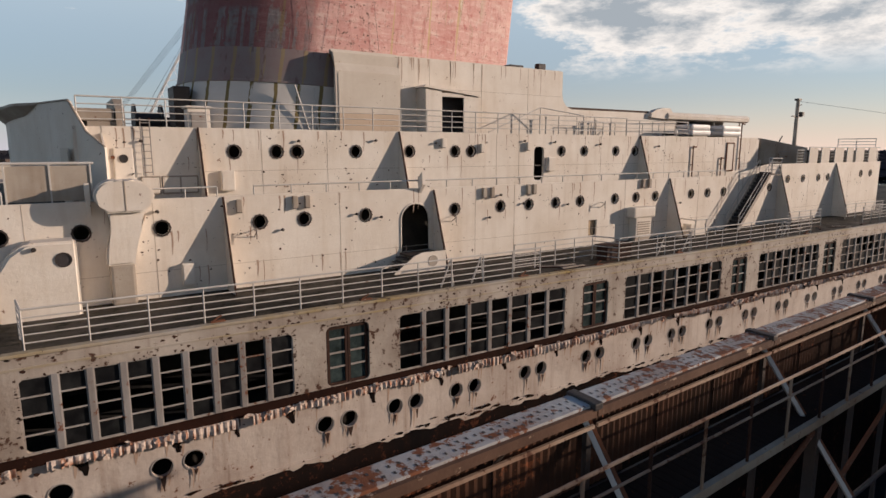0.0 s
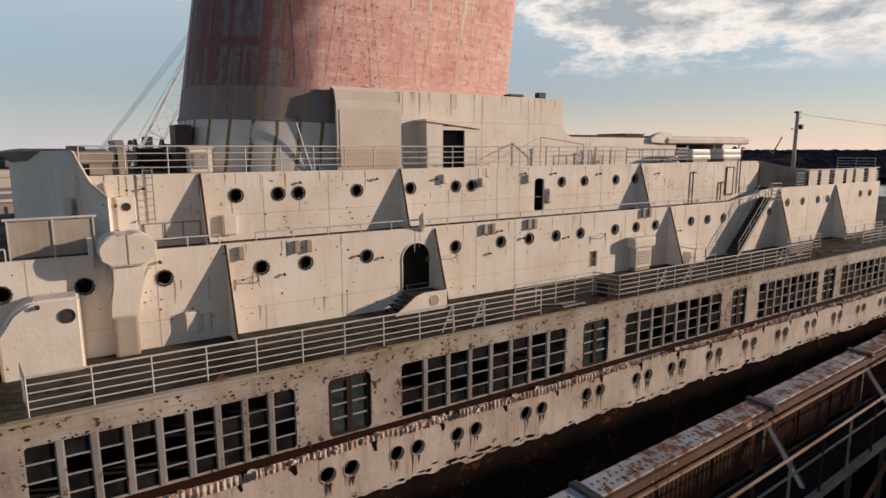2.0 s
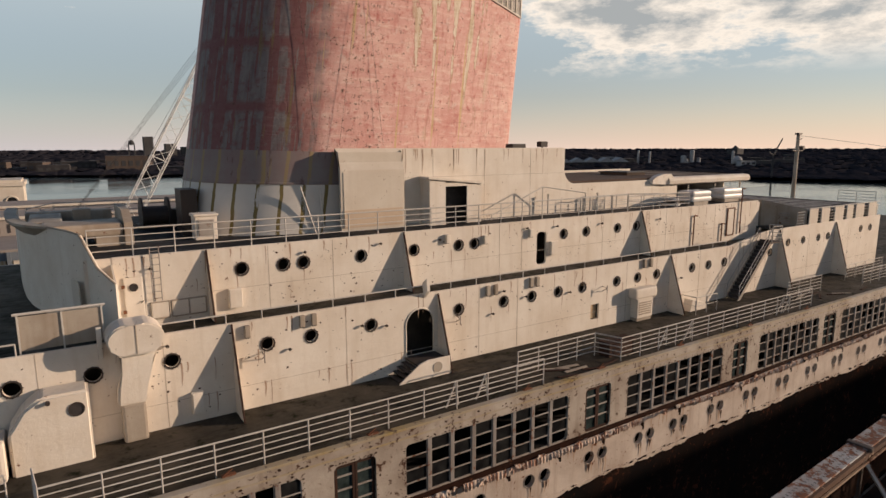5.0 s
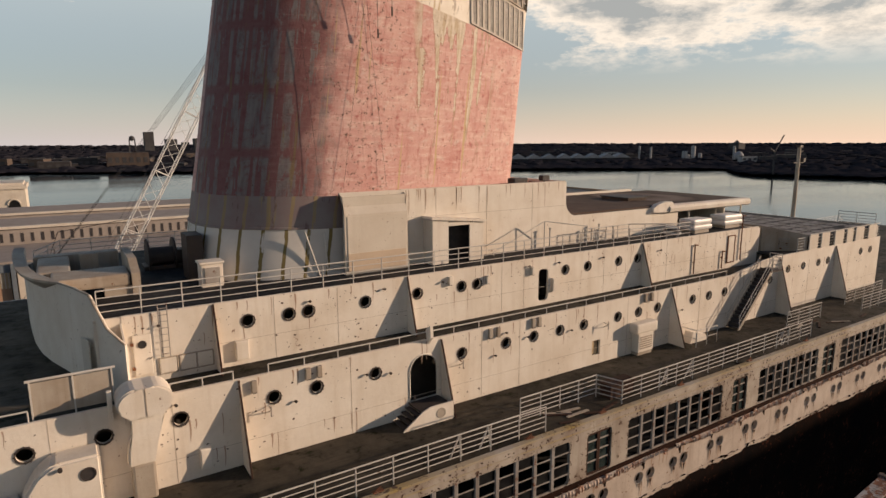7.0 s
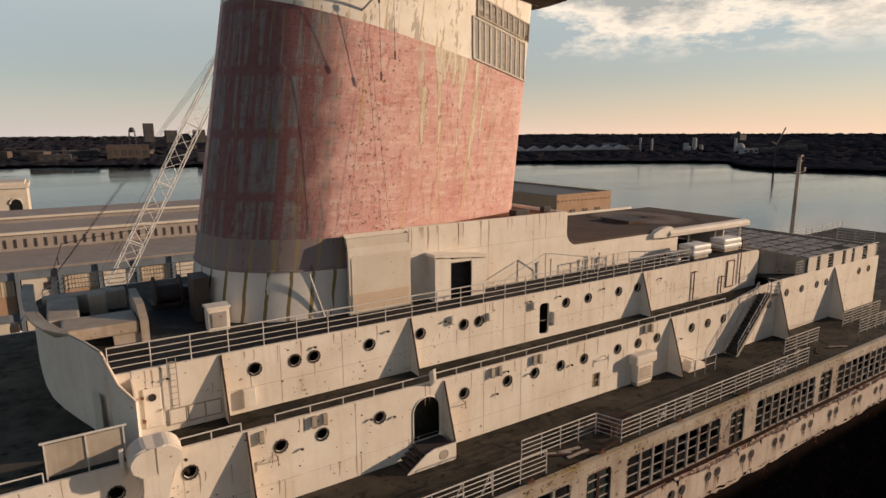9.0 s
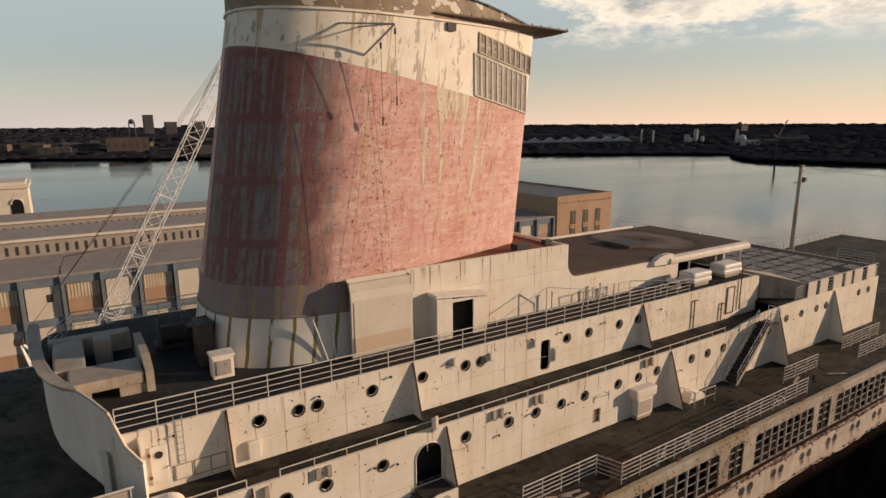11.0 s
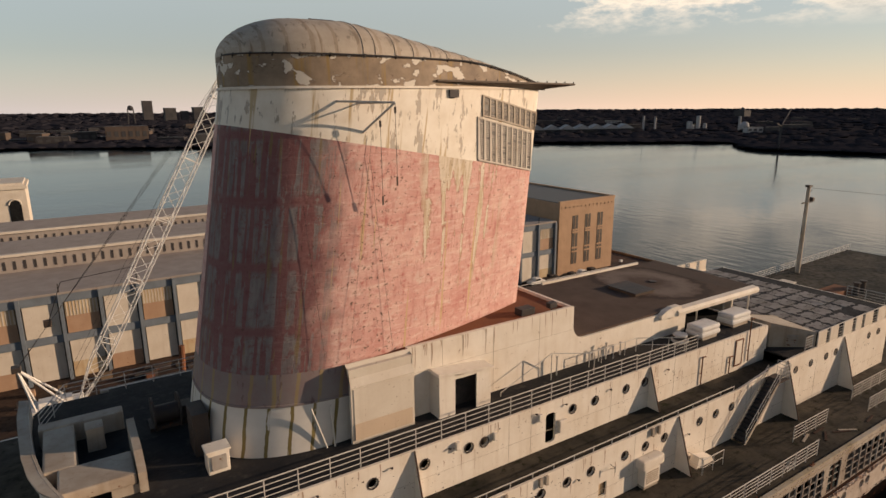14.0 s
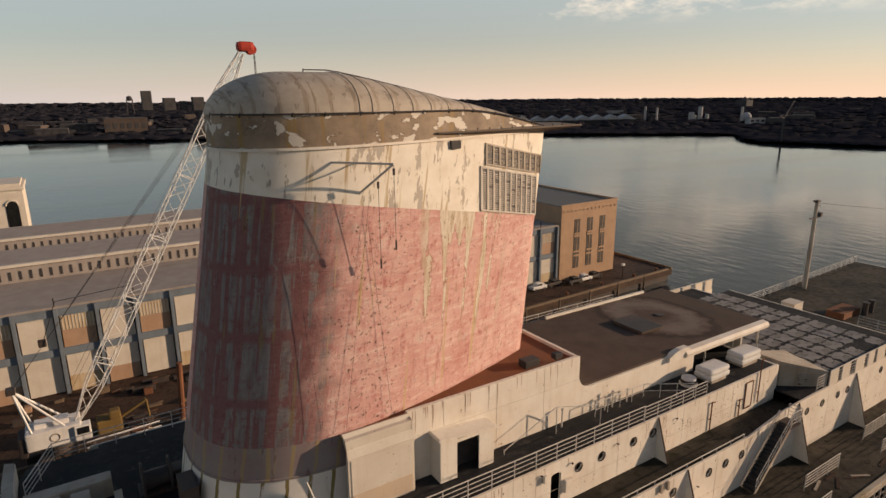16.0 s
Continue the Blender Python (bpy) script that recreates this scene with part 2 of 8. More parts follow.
def make_red():
    """Faded red lead: plates each a little off in tone, strips of bare primer, ochre runs."""
    k = Nodes("faded_red_paint")
    uv = k.map((1, 1, 1), "UV")
    sp = k.n.new("ShaderNodeSeparateXYZ")
    k.l.new(uv, sp.inputs[0])
    u, v = sp.outputs[0], sp.outputs[1]
    wob = k.noise(2.6, uv, 6, 0.7)
    # coordinates with ragged edges
    rag = k.n.new("ShaderNodeCombineXYZ")
    k.l.new(k.math("ADD", u, k.math("MULTIPLY", wob, 0.42)), rag.inputs[0])
    k.l.new(k.math("ADD", v, k.math("MULTIPLY", wob, 2.2)), rag.inputs[1])

    def bricks(vec, w, h, gap, off=0.5):
        br = k.n.new("ShaderNodeTexBrick")
        k.l.new(vec, br.inputs["Vector"])
        br.offset = off
        br.inputs["Scale"].default_value = 1.0
        br.inputs["Brick Width"].default_value, br.inputs["Row Height"].default_value = w, h
        br.inputs["Mortar Size"].default_value, br.inputs["Mortar Smooth"].default_value = gap, 0.5
        br.inputs["Color1"].default_value, br.inputs["Color2"].default_value, br.inputs["Mortar"].default_value = (0, 0, 0, 1), (1, 1, 1, 1), (0, 0, 0, 1)
        return br
    soft = k.n.new("ShaderNodeCombineXYZ")
    k.l.new(k.math("ADD", u, k.math("MULTIPLY", wob, 0.6)), soft.inputs[0])
    k.l.new(k.math("ADD", v, k.math("MULTIPLY", wob, 0.3)), soft.inputs[1])
    plate = bricks(soft.outputs[0], 1.9, 0.8, 0.012)
    strip = bricks(rag.outputs[0], 0.50, 3.1, 0.09, 0.0)
    blotch = k.noise(0.5, uv, 7, 0.62)
    mid = k.noise(2.0, uv, 8, 0.72)
    fine = k.noise(14, uv, 5, 0.7)
    # wear runs both up the plates and along their laps
    upright = k.noise(1.0, k.map((3.2, 0.55, 1), "UV", (3, 8, 0)), 7, 0.68)
    level = k.noise(1.0, k.map((0.8, 3.4, 1), "UV", (5, 2, 0)), 7, 0.68)
    c = k.mix(k.step(blotch, 0.3, 0.7), (0.47, 0.215, 0.19), (0.60, 0.385, 0.34))
    c = k.mix(k.math("MULTIPLY", plate.outputs["Color"], 0.28), c, (0.63, 0.45, 0.40))
    c = k.mix(k.step(level, 0.50, 0.66, 0, 0.65), c, (0.66, 0.50, 0.44))
    c = k.mix(k.step(upright, 0.54, 0.70, 0, 0.65), c, (0.36, 0.115, 0.10))
    c = k.mix(k.step(mid, 0.53, 0.66, 0, 0.75), c, (0.36, 0.10, 0.09))
    c = k.mix(k.step(k.noise(1.1, k.map((1, 1, 1), "UV", (9, 4, 0)), 8, 0.72), 0.56, 0.66, 0, 0.6), c, (0.56, 0.46, 0.41))
    # bow side: shade mixed into the red and the tall strips of grey primer
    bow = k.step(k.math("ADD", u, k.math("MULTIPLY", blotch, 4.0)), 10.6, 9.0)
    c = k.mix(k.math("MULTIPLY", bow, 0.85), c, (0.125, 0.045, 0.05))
    tall = k.noise(1.0, k.map((2.3, 0.10, 1), "UV", (2, 7, 0)), 3, 0.5)
    rows = k.math("FRACT", k.math("ADD", k.math("DIVIDE", v, 3.1), k.math("MULTIPLY", wob, 0.10)))
    lap = k.math("MULTIPLY", k.step(rows, 0.05, 0.12), k.step(rows, 0.97, 0.90))
    primer = k.math("MULTIPLY", k.math("MULTIPLY", k.step(k.math("ADD", tall, k.math("MULTIPLY", strip.outputs["Color"], 0.10)), 0.525, 0.545, 0, 0.9), lap), k.step(mid, 0.64, 0.50, 0.25, 1.0))
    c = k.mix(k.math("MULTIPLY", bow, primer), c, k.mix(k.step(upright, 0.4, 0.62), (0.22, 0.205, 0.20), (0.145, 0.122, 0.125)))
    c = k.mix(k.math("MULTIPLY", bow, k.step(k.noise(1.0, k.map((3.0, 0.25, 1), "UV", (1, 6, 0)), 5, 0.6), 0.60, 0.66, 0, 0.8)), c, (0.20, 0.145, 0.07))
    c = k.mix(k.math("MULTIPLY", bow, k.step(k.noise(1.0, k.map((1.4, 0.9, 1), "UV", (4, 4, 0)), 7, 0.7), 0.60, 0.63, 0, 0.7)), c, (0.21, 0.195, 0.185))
    # after side: strips peeled to cream and ochre
    aft = k.math("MULTIPLY", k.step(u, 12.6, 13.6), k.step(u, 20.2, 19.2))
    aft = k.math("MULTIPLY", aft, k.step(k.math("ADD", v, k.math("MULTIPLY", blotch, 9.0)), 37.5, 40.5))
    peel = k.math("ADD", k.noise(1.0, k.map((1.25, 0.15, 1), "UV", (8, 5, 0)), 2, 0.4), k.math("ADD", k.math("MULTIPLY", k.math("SUBTRACT", wob, 0.5), 0.16), k.step(v, 35.5, 42.5, -0.05, 0.035)))
    c = k.mix(k.math("MULTIPLY", aft, k.step(peel, 0.515, 0.525, 0, 0.8)), c, (0.30, 0.15, 0.10))
    c = k.mix(k.math("MULTIPLY", aft, k.step(peel, 0.53, 0.54, 0, 0.97)), c, k.mix(k.step(upright, 0.42, 0.6), (0.62, 0.55, 0.46), (0.45, 0.36, 0.25)))
    run = k.noise(1.0, k.map((2.8, 0.07, 1), "UV", (7, 3, 0)), 3, 0.5)
    c = k.mix(k.step(run, 0.65, 0.685, 0, 0.75), c, (0.47, 0.35, 0.17))
    # bare spots, thickest where the side turns to the bow
    turn = k.math("MULTIPLY", k.step(u, 7.5, 9.5), k.step(u, 13.0, 11.0))
    c = k.mix(k.step(k.math("ADD", k.noise(3.6, uv, 9, 0.75), k.math("MULTIPLY", turn, 0.035)), 0.605, 0.63), c, (0.10, 0.06, 0.045))
    c = k.mix(k.math("MULTIPLY", k.math("MULTIPLY", plate.outputs["Fac"], k.step(upright, 0.45, 0.6)), 0.35), c, (0.24, 0.085, 0.075))
    h = k.math("SUBTRACT", k.math("ADD", k.math("MULTIPLY", blotch, 1.5), k.math("ADD", mid, k.math("ADD", level, k.math("MULTIPLY", fine, 0.3)))), k.math("MULTIPLY", plate.outputs["Fac"], 0.35))
    return k.done(c, k.step(mid, 0.3, 0.7, 0.6, 0.85), 0, h, 0.035, 0.25)


def make_bare(name, base, dirt, ochre, amount, stripes=0.0, thr=0.60, runny=0.61):
    """Paint that has lifted in flakes and run with ochre down the plate."""
    k = Nodes(name)
    uv = k.map((1, 1, 1), "UV")
    blotch = k.noise(0.8, uv, 7, 0.62)
    runs = k.noise(1.0, k.map((1.3, 0.09, 1), "UV", (2, 1, 0)), 5, 0.6)
    flake = k.noise(1.0, k.map((2.6, 0.8, 1), "UV"), 8, 0.7)
    fine = k.noise(14, uv, 5, 0.7)
    c = k.mix(k.step(blotch, 0.35, 0.7, 0, 0.6), base, dirt)
    c = k.mix(k.step(flake, thr, thr + 0.03, 0, amount), c, tuple(0.45 * v for v in dirt))
    c = k.mix(k.step(runs, runny, runny + 0.05, 0, 0.85), c, ochre)
    if not stripes:
        peeled = k.noise(1.0, k.map((1.25, 0.30, 1), "UV", (4, 9, 0)), 7, 0.66)
        c = k.mix(k.step(peeled, 0.58, 0.59, 0, 0.8), c, (0.30, 0.22, 0.15))
        c = k.mix(k.step(peeled, 0.595, 0.605, 0, 0.9), c, (0.40, 0.36, 0.315))
    if stripes:
        sp = k.n.new("ShaderNodeSeparateXYZ")
        k.l.new(uv, sp.inputs[0])
        w = k.math("FRACT", k.math("ADD", k.math("DIVIDE", sp.outputs[0], 1.13), k.math("MULTIPLY", k.noise(0.9, uv, 5, 0.6), 0.22)))
        c = k.mix(k.math("MULTIPLY", k.step(w, 0.17, 0.145, 0, stripes), k.step(flake, 0.36, 0.42)), c, ochre)
    return k.done(c, 0.65, 0, k.math("ADD", k.math("MULTIPLY", flake, 0.8), k.math("MULTIPLY", fine, 0.2)), 0.015)


REDPAINT = make_red()
FUNNELWHITE = make_bare("funnel_white", (0.72, 0.67, 0.59), (0.56, 0.48, 0.38), (0.40, 0.29, 0.15), 0.8, 0.0, 0.585, 0.575)
FUNNELGREY = make_bare("funnel_bare_grey", (0.215, 0.185, 0.178), (0.20, 0.10, 0.10), (0.30, 0.22, 0.07), 0.6, 0.55)
FUNNELBASE = make_bare("funnel_base_white", (0.60, 0.57, 0.53), (0.50, 0.46, 0.42), (0.17, 0.125, 0.035), 0.3, 0.97, 0.66, 0.68)
CAP = make_bare("funnel_cap", (0.44, 0.38, 0.315), (0.22, 0.18, 0.14), (0.20, 0.14, 0.085), 0.5, 0.4, 0.56)
CAPUNDER = weathered("fin_paint", (0.17, 0.135, 0.11), (0.09, 0.07, 0.055), amount=0.8, rusty=0.6, streak=0.3)


def make_skirt():
    """Brown-stained skirt whose paint has blown off in pale ragged patches."""
    k = Nodes("flaking_cap_skirt")
    uv = k.map((1, 1, 1), "UV")
    blotch = k.noise(0.7, uv, 7, 0.62)
    flake = k.noise(1.0, k.map((0.95, 1.5, 1), "UV", (3, 3, 0)), 5, 0.55)
    runs = k.noise(1.0, k.map((2.2, 0.12, 1), "UV", (6, 1, 0)), 4, 0.55)
    fine = k.noise(12, uv, 5, 0.7)
    c = k.mix(k.step(blotch, 0.35, 0.65), (0.17, 0.125, 0.09), (0.31, 0.235, 0.165))
    c = k.mix(k.step(runs, 0.56, 0.66, 0, 0.8), c, (0.27, 0.175, 0.06))
    c = k.mix(k.step(flake, 0.55, 0.565), c, (0.10, 0.06, 0.04))
    c = k.mix(k.step(flake, 0.565, 0.58), c, (0.58, 0.53, 0.46))
    return k.done(c, 0.7, 0, k.math("ADD", k.step(flake, 0.56, 0.57, 0.5, 0), k.math("MULTIPLY", fine, 0.2)), 0.02)


CAPDARK = make_skirt()


def make_glass():
    k = Nodes("old_window_glass")
    return k.done(k.mix(k.step(k.noise(2.0), 0.4, 0.7), (0.008, 0.008, 0.009), (0.025, 0.026, 0.026)), 0.3, 0, k.noise(1.2), 0.004, 0.25)


GLASS = make_glass()


def make_water():
    k = Nodes("river_water")
    small = k.noise(1.0, k.map((0.30, 0.12, 1)), 3, 0.5)
    patch = k.noise(1.0, k.map((0.004, 0.012, 1)), 3, 0.5)
    h = k.math("MULTIPLY", small, k.step(patch, 0.40, 0.62, 0.22, 1.0))
    m = k.done((0.007, 0.014, 0.021), k.step(patch, 0.4, 0.7, 0.05, 0.14), 0, h, 0.24, 0.4)
    k.b.inputs["IOR"].default_value = 1.33
    return m


WATER = make_water()


def plain_varied(name, a, b, scale, rough=0.9, spec=0.35):
    k = Nodes(name)
    return k.done(k.mix(k.step(k.noise(scale, detail=8, rough=0.7), 0.35, 0.65), a, b), rough, spec=spec)


# woods, ground and grey walls carry the distance haze in their colour
WOODS = plain_varied("far_woods", (0.021, 0.021, 0.027), (0.033, 0.031, 0.037), 0.05, 1.0, 0.0)
FARLAND = plain_varied("far_ground", (0.022, 0.022, 0.028), (0.040, 0.036, 0.038), 0.01, 1.0, 0.0)
FARGREY = plain_varied("far_building_grey", (0.035, 0.034, 0.038), (0.065, 0.06, 0.06), 0.05, 1.0, 0.0)
FARWHITE = plain_varied("far_building_white", (0.26, 0.26, 0.27), (0.36, 0.355, 0.36), 0.05)
FARDARK = plain_varied("far_building_dark", (0.04, 0.04, 0.045), (0.07, 0.065, 0.065), 0.05)
CABLE = plain_varied("steel_cable", (0.03, 0.03, 0.03), (0.06, 0.05, 0.05), 3.0, 0.5)
# near-black so openings read as unlit: interior shade is in the colour
INSIDE = plain_varied("interior_shade_dark", (0.035, 0.03, 0.026), (0.07, 0.06, 0.05), 0.8)

# ---- mesh helpers ----


def tube(bm, pts, r, n=6):
    """One connected tube along a line of points."""
    pts = [Vector(p) for p in pts]
    rings = []
    for i, p in enumerate(pts):
        d = (pts[min(i + 1, len(pts) - 1)] - pts[max(i - 1, 0)]).normalized()
        a = d.orthogonal().normalized()
        b = d.cross(a)
        if rings:
            a = (last - d * last.dot(d)).normalized()
            b = d.cross(a)
        last = a
        rings.append([bm.verts.new(p + r * (math.cos(2 * math.pi * k / n) * a + math.sin(2 * math.pi * k / n) * b)) for k in range(n)])
    for p, q in zip(rings, rings[1:]):
        for k in range(n):
            bm.faces.new((p[k], p[(k + 1) % n], q[(k + 1) % n], q[k]))
    bm.faces.new(rings[0])
    bm.faces.new(rings[-1])
    return bm


def mesh_object(name, bm, material, smooth=False):
    me = bpy.data.meshes.new(name)
    bmesh.ops.recalc_face_normals(bm, faces=bm.faces)
    bm.to_mesh(me)
    bm.free()
    me.materials.append(material)
    if smooth:
        for p in me.polygons:
            p.use_smooth = True
    return new(name, me)


def thing(name, base, label, category, group="", kind=""):
    ob = new(name)
    ob.location = base
    ob.empty_display_size = 0.2
    return tagged(ob, label, category, group, kind)


def part(name, bm, material, parent, label="", smooth=False):
    """Link bm, in world metres, as one mesh under a thing or a part."""
    ob = mesh_object(name, bm, material, smooth)
    adopt(ob, parent)
    return tagged(ob, label)


def world_of(ob):
    m = ob.matrix_basis.copy()
    if ob.parent:
        m = world_of(ob.parent) @ ob.matrix_parent_inverse @ m
    return m


def adopt(ob, parent):
    ob.parent = parent
    ob.matrix_parent_inverse = world_of(parent).inverted()


def structure(name, bm, material, label, category, smooth=False):
    return tagged(mesh_object(name, bm, material, smooth), label, category, "", "structure")


def box(bm, x0, x1, y0, y1, z0, z1, bevel=0.0):
    r = bmesh.ops.create_cube(bm, size=1)
    for v in r["verts"]:
        v.co = Vector(((x0 + x1) / 2 + v.co.x * (x1 - x0), (y0 + y1) / 2 + v.co.y * (y1 - y0), (z0 + z1) / 2 + v.co.z * (z1 - z0)))
    if bevel:
        es = list({e for v in r["verts"] for e in v.link_edges})
        bmesh.ops.bevel(bm, geom=es, offset=bevel, segments=2, affect="EDGES", profile=0.6)
    return bm


def bx(*a, bevel=0.0):
    return box(bmesh.new(), *a, bevel=bevel)


def rod(bm, p, q, r, n=8, r2=None):
    p, q = Vector(p), Vector(q)
    d = q - p
    m = Matrix.Translation((p + q) / 2) @ d.to_track_quat("Z", "Y").to_matrix().to_4x4()
    bmesh.ops.create_cone(bm, cap_ends=True, segments=n, radius1=r, radius2=r if r2 is None else r2, depth=d.length, matrix=m)
    return bm


def rd(p, q, r, n=8, r2=None):
    return rod(bmesh.new(), p, q, r, n, r2)


def prism(bm, pts, axis, a, b):
    """A closed outline of (u, v) pairs pushed along an axis from a to b."""
    def place(u, v, w):
        return {"x": (w, u, v), "y": (u, w, v), "z": (u, v, w)}[axis]
    lo = [bm.verts.new(place(u, v, a)) for u, v in pts]
    hi = [bm.verts.new(place(u, v, b)) for u, v in pts]
    n = len(pts)
    bm.faces.new(lo)
    bm.faces.new(hi[::-1])
    for i in range(n):
        bm.faces.new((lo[i], lo[(i + 1) % n], hi[(i + 1) % n], hi[i]))
    return bm


def pr(pts, axis, a, b):
    return prism(bmesh.new(), pts, axis, a, b)


def hole_radius(kind, th, a, b):
    """Distance from an opening's middle to its edge in the direction th."""
    c, s = math.cos(th), math.sin(th)
    if kind == "round":
        return 1.0 / math.hypot(c / a, s / b)
    rc = {"door": min(0.22, a, b), "square": 0.02, "arch": min(a, b) if s > 0 else 0.02}[kind]
    r = min(a / abs(c) if abs(c) > 1e-9 else 1e9, b / abs(s) if abs(s) > 1e-9 else 1e9)
    x, z = abs(r * c), abs(r * s)
    if x > a - rc and z > b - rc:
        # meet the rounded corner
        p, q = a - rc, b - rc
        ca, sa = abs(c), abs(s)
        k = p * ca + q * sa
        r = k + math.sqrt(max(0.0, k * k - (p * p + q * q - rc * rc)))
    return r


def corner_angles(kind, a, b):
    """Extra directions that draw the rounded corners of wide openings."""
    if kind == "round":
        return []
    rc = min(0.22, a, b)
    out = []
    for sx in (-1, 1):
        for sz in (-1, 1):
            for i in range(5):
                t = math.pi / 2 * i / 4
                out.append(math.atan2(sz * (b - rc + rc * math.sin(t)), sx * (a - rc + rc * math.cos(t))) % (2 * math.pi))
    return out


def pierced_wall(name, x0, x1, y, z0, top, holes, thick, material, label, category, pad=0.12):
    """A wall along x with real openings. holes: (kind, x, z, half width, half height). top: a height, or a function of x."""
    bm = bmesh.new()
    if not callable(top):
        level = top
        top = lambda x: level
    holes = sorted(holes, key=lambda h: h[1])

    def quad(xa, xb, za, zb, zc, zd):
        # za..zd: lower left, lower right, upper right, upper left
        vs = [bm.verts.new(p) for p in ((xa, y, za), (xb, y, zb), (xb, y, zc), (xa, y, zd))]
        bm.faces.new(vs)
    cur = x0
    for kind, hx, hz, a, b in holes:
        xa, xb, za, zb = hx - a - pad, hx + a + pad, hz - b - pad, hz + b + pad
        za = max(za, z0)
        xa = max(xa, cur)
        if xa > cur + 1e-4:
            quad(cur, xa, z0, z0, top(xa), top(cur))
        if za > z0 + 1e-4:
            quad(xa, xb, z0, z0, za, za)
        quad(xa, xb, zb, zb, top(xb), top(xa))
        angles = sorted([2 * math.pi * (i + 0.5) / 24 for i in range(24)] + corner_angles(kind, a, b) + [math.atan2(q - hz, p - hx) % (2 * math.pi) for p in (xa, xb) for q in (za, zb)])
        inner, outer, back = [], [], []
        for th in angles:
            c, s = math.cos(th), math.sin(th)
            r = min(hole_radius(kind, th, a, b), (hz - za - 0.001) / -s if s < 0 else 1e9)
            t = min(((xb if c > 0 else xa) - hx) / c if abs(c) > 1e-9 else 1e9, ((zb if s > 0 else za) - hz) / s if abs(s) > 1e-9 else 1e9)
            inner.append(bm.verts.new((hx + r * c, y, hz + r * s)))
            back.append(bm.verts.new((hx + r * c, y + thick, hz + r * s)))
            outer.append(bm.verts.new((hx + t * c, y, hz + t * s)))
        for i in range(len(angles)):
            j = (i + 1) % len(angles)
            bm.faces.new((inner[i], inner[j], outer[j], outer[i]))
            bm.faces.new((back[i], back[j], inner[j], inner[i]))
        cur = xb
    quad(cur, x1, z0, z0, top(x1), top(cur))
    # the wall's upper edge and its two ends
    n = 24
    for i in range(n):
        a, b = x0 + (x1 - x0) * i / n, x0 + (x1 - x0) * (i + 1) / n
        bm.faces.new([bm.verts.new(p) for p in ((a, y, top(a)), (b, y, top(b)), (b, y + thick, top(b)), (a, y + thick, top(a)))])
    for x in (x0, x1):
        bm.faces.new([bm.verts.new(p) for p in ((x, y, z0), (x, y + thick, z0), (x, y + thick, top(x)), (x, y, top(x)))])
    bmesh.ops.remove_doubles(bm, verts=bm.verts, dist=0.0005)
    return structure(name, bm, material, label, category)


def railing(base, path, height, bars, spacing, label, group, r=0.022, top_r=0.032, name="railing", material=None, stays=True):
    """Posts and bars along a line of (x, y, z) corners."""
    material = material or GALV
    t = thing(name, path[0], label, "railing", group)
    up = Vector((0, 0, 1))
    post_mesh = None
    for a, b in zip(path, path[1:]):
        a, b = Vector(a), Vector(b)
        n = max(1, round((b - a).length / spacing))
        for i in range(n + 1):
            if i == 0 and a != Vector(path[0]):
                continue
            p = a.lerp(b, i / n)
            if post_mesh is None:
                ob = part("post", rod(bmesh.new(), (0, 0, 0), (0, 0, height), r * 1.25, 6), material, t)
                post_mesh = ob.data
            else:
                ob = new("post", post_mesh)
                adopt(ob, t)
            ob.location = p
        for k in range(bars):
            h = height * (k + 1) / bars
            part("bar", rd(a + up * h, b + up * h, top_r if k == bars - 1 else r, 6), material, t)
    return t


# ---- ship: levels and main lines ----
HULL, LOWER, UPPER, MID = 18.75, 23.85, 26.05, 34.3       # y of the planes
PROM, BOAT, SUN, TOPD = 18.65, 21.55, 25.0, 27.75         # z of the decks
FWD, AFT = -60.0, 107.0

# ---- river, far shore ----


def sheet(name, pts, z, material, label, category):
    bm = bmesh.new()
    bm.faces.new([bm.verts.new((x, y, z)) for x, y in pts])
    return structure(name, bm, material, label, category)


sheet("water", [(-4000, -4000), (4000, -4000), (4000, 4000), (-4000, 4000)], 0.0, WATER, "calm blue-grey river water at dusk", "water")
sheet("ground", [(-1500, 1500), (-400, 900), (-50, 830), (110, 745), (300, 660), (518, 537), (668, 414), (580, 335), (614, 242), (760, 60), (1300, -900), (4200, -900), (4200, 4200), (-1500, 4200)],
      2.0, FARLAND, "dark far riverbank land reaching the horizon", "ground")

# ---- hull ----


RUNS = [(-1.32, 6.2, 9), (10.25, 18.7, 8), (22.7, 30.6, 8), (34.4, 41.4, 8), (44.6, 52.4, 8), (56.2, 64.2, 8), (68.0, 76.0, 8), (-13.6, -5.6, 9), (-25.4, -17.4, 9)]
DOORS = [(7.37, 9.01), (19.8, 21.5), (31.65, 33.1), (42.1, 43.7), (53.4, 55.0), (65.4, 67.0), (-3.9, -2.3), (-15.8, -14.2)]
WTOP, WBOT = 20.95, 18.78


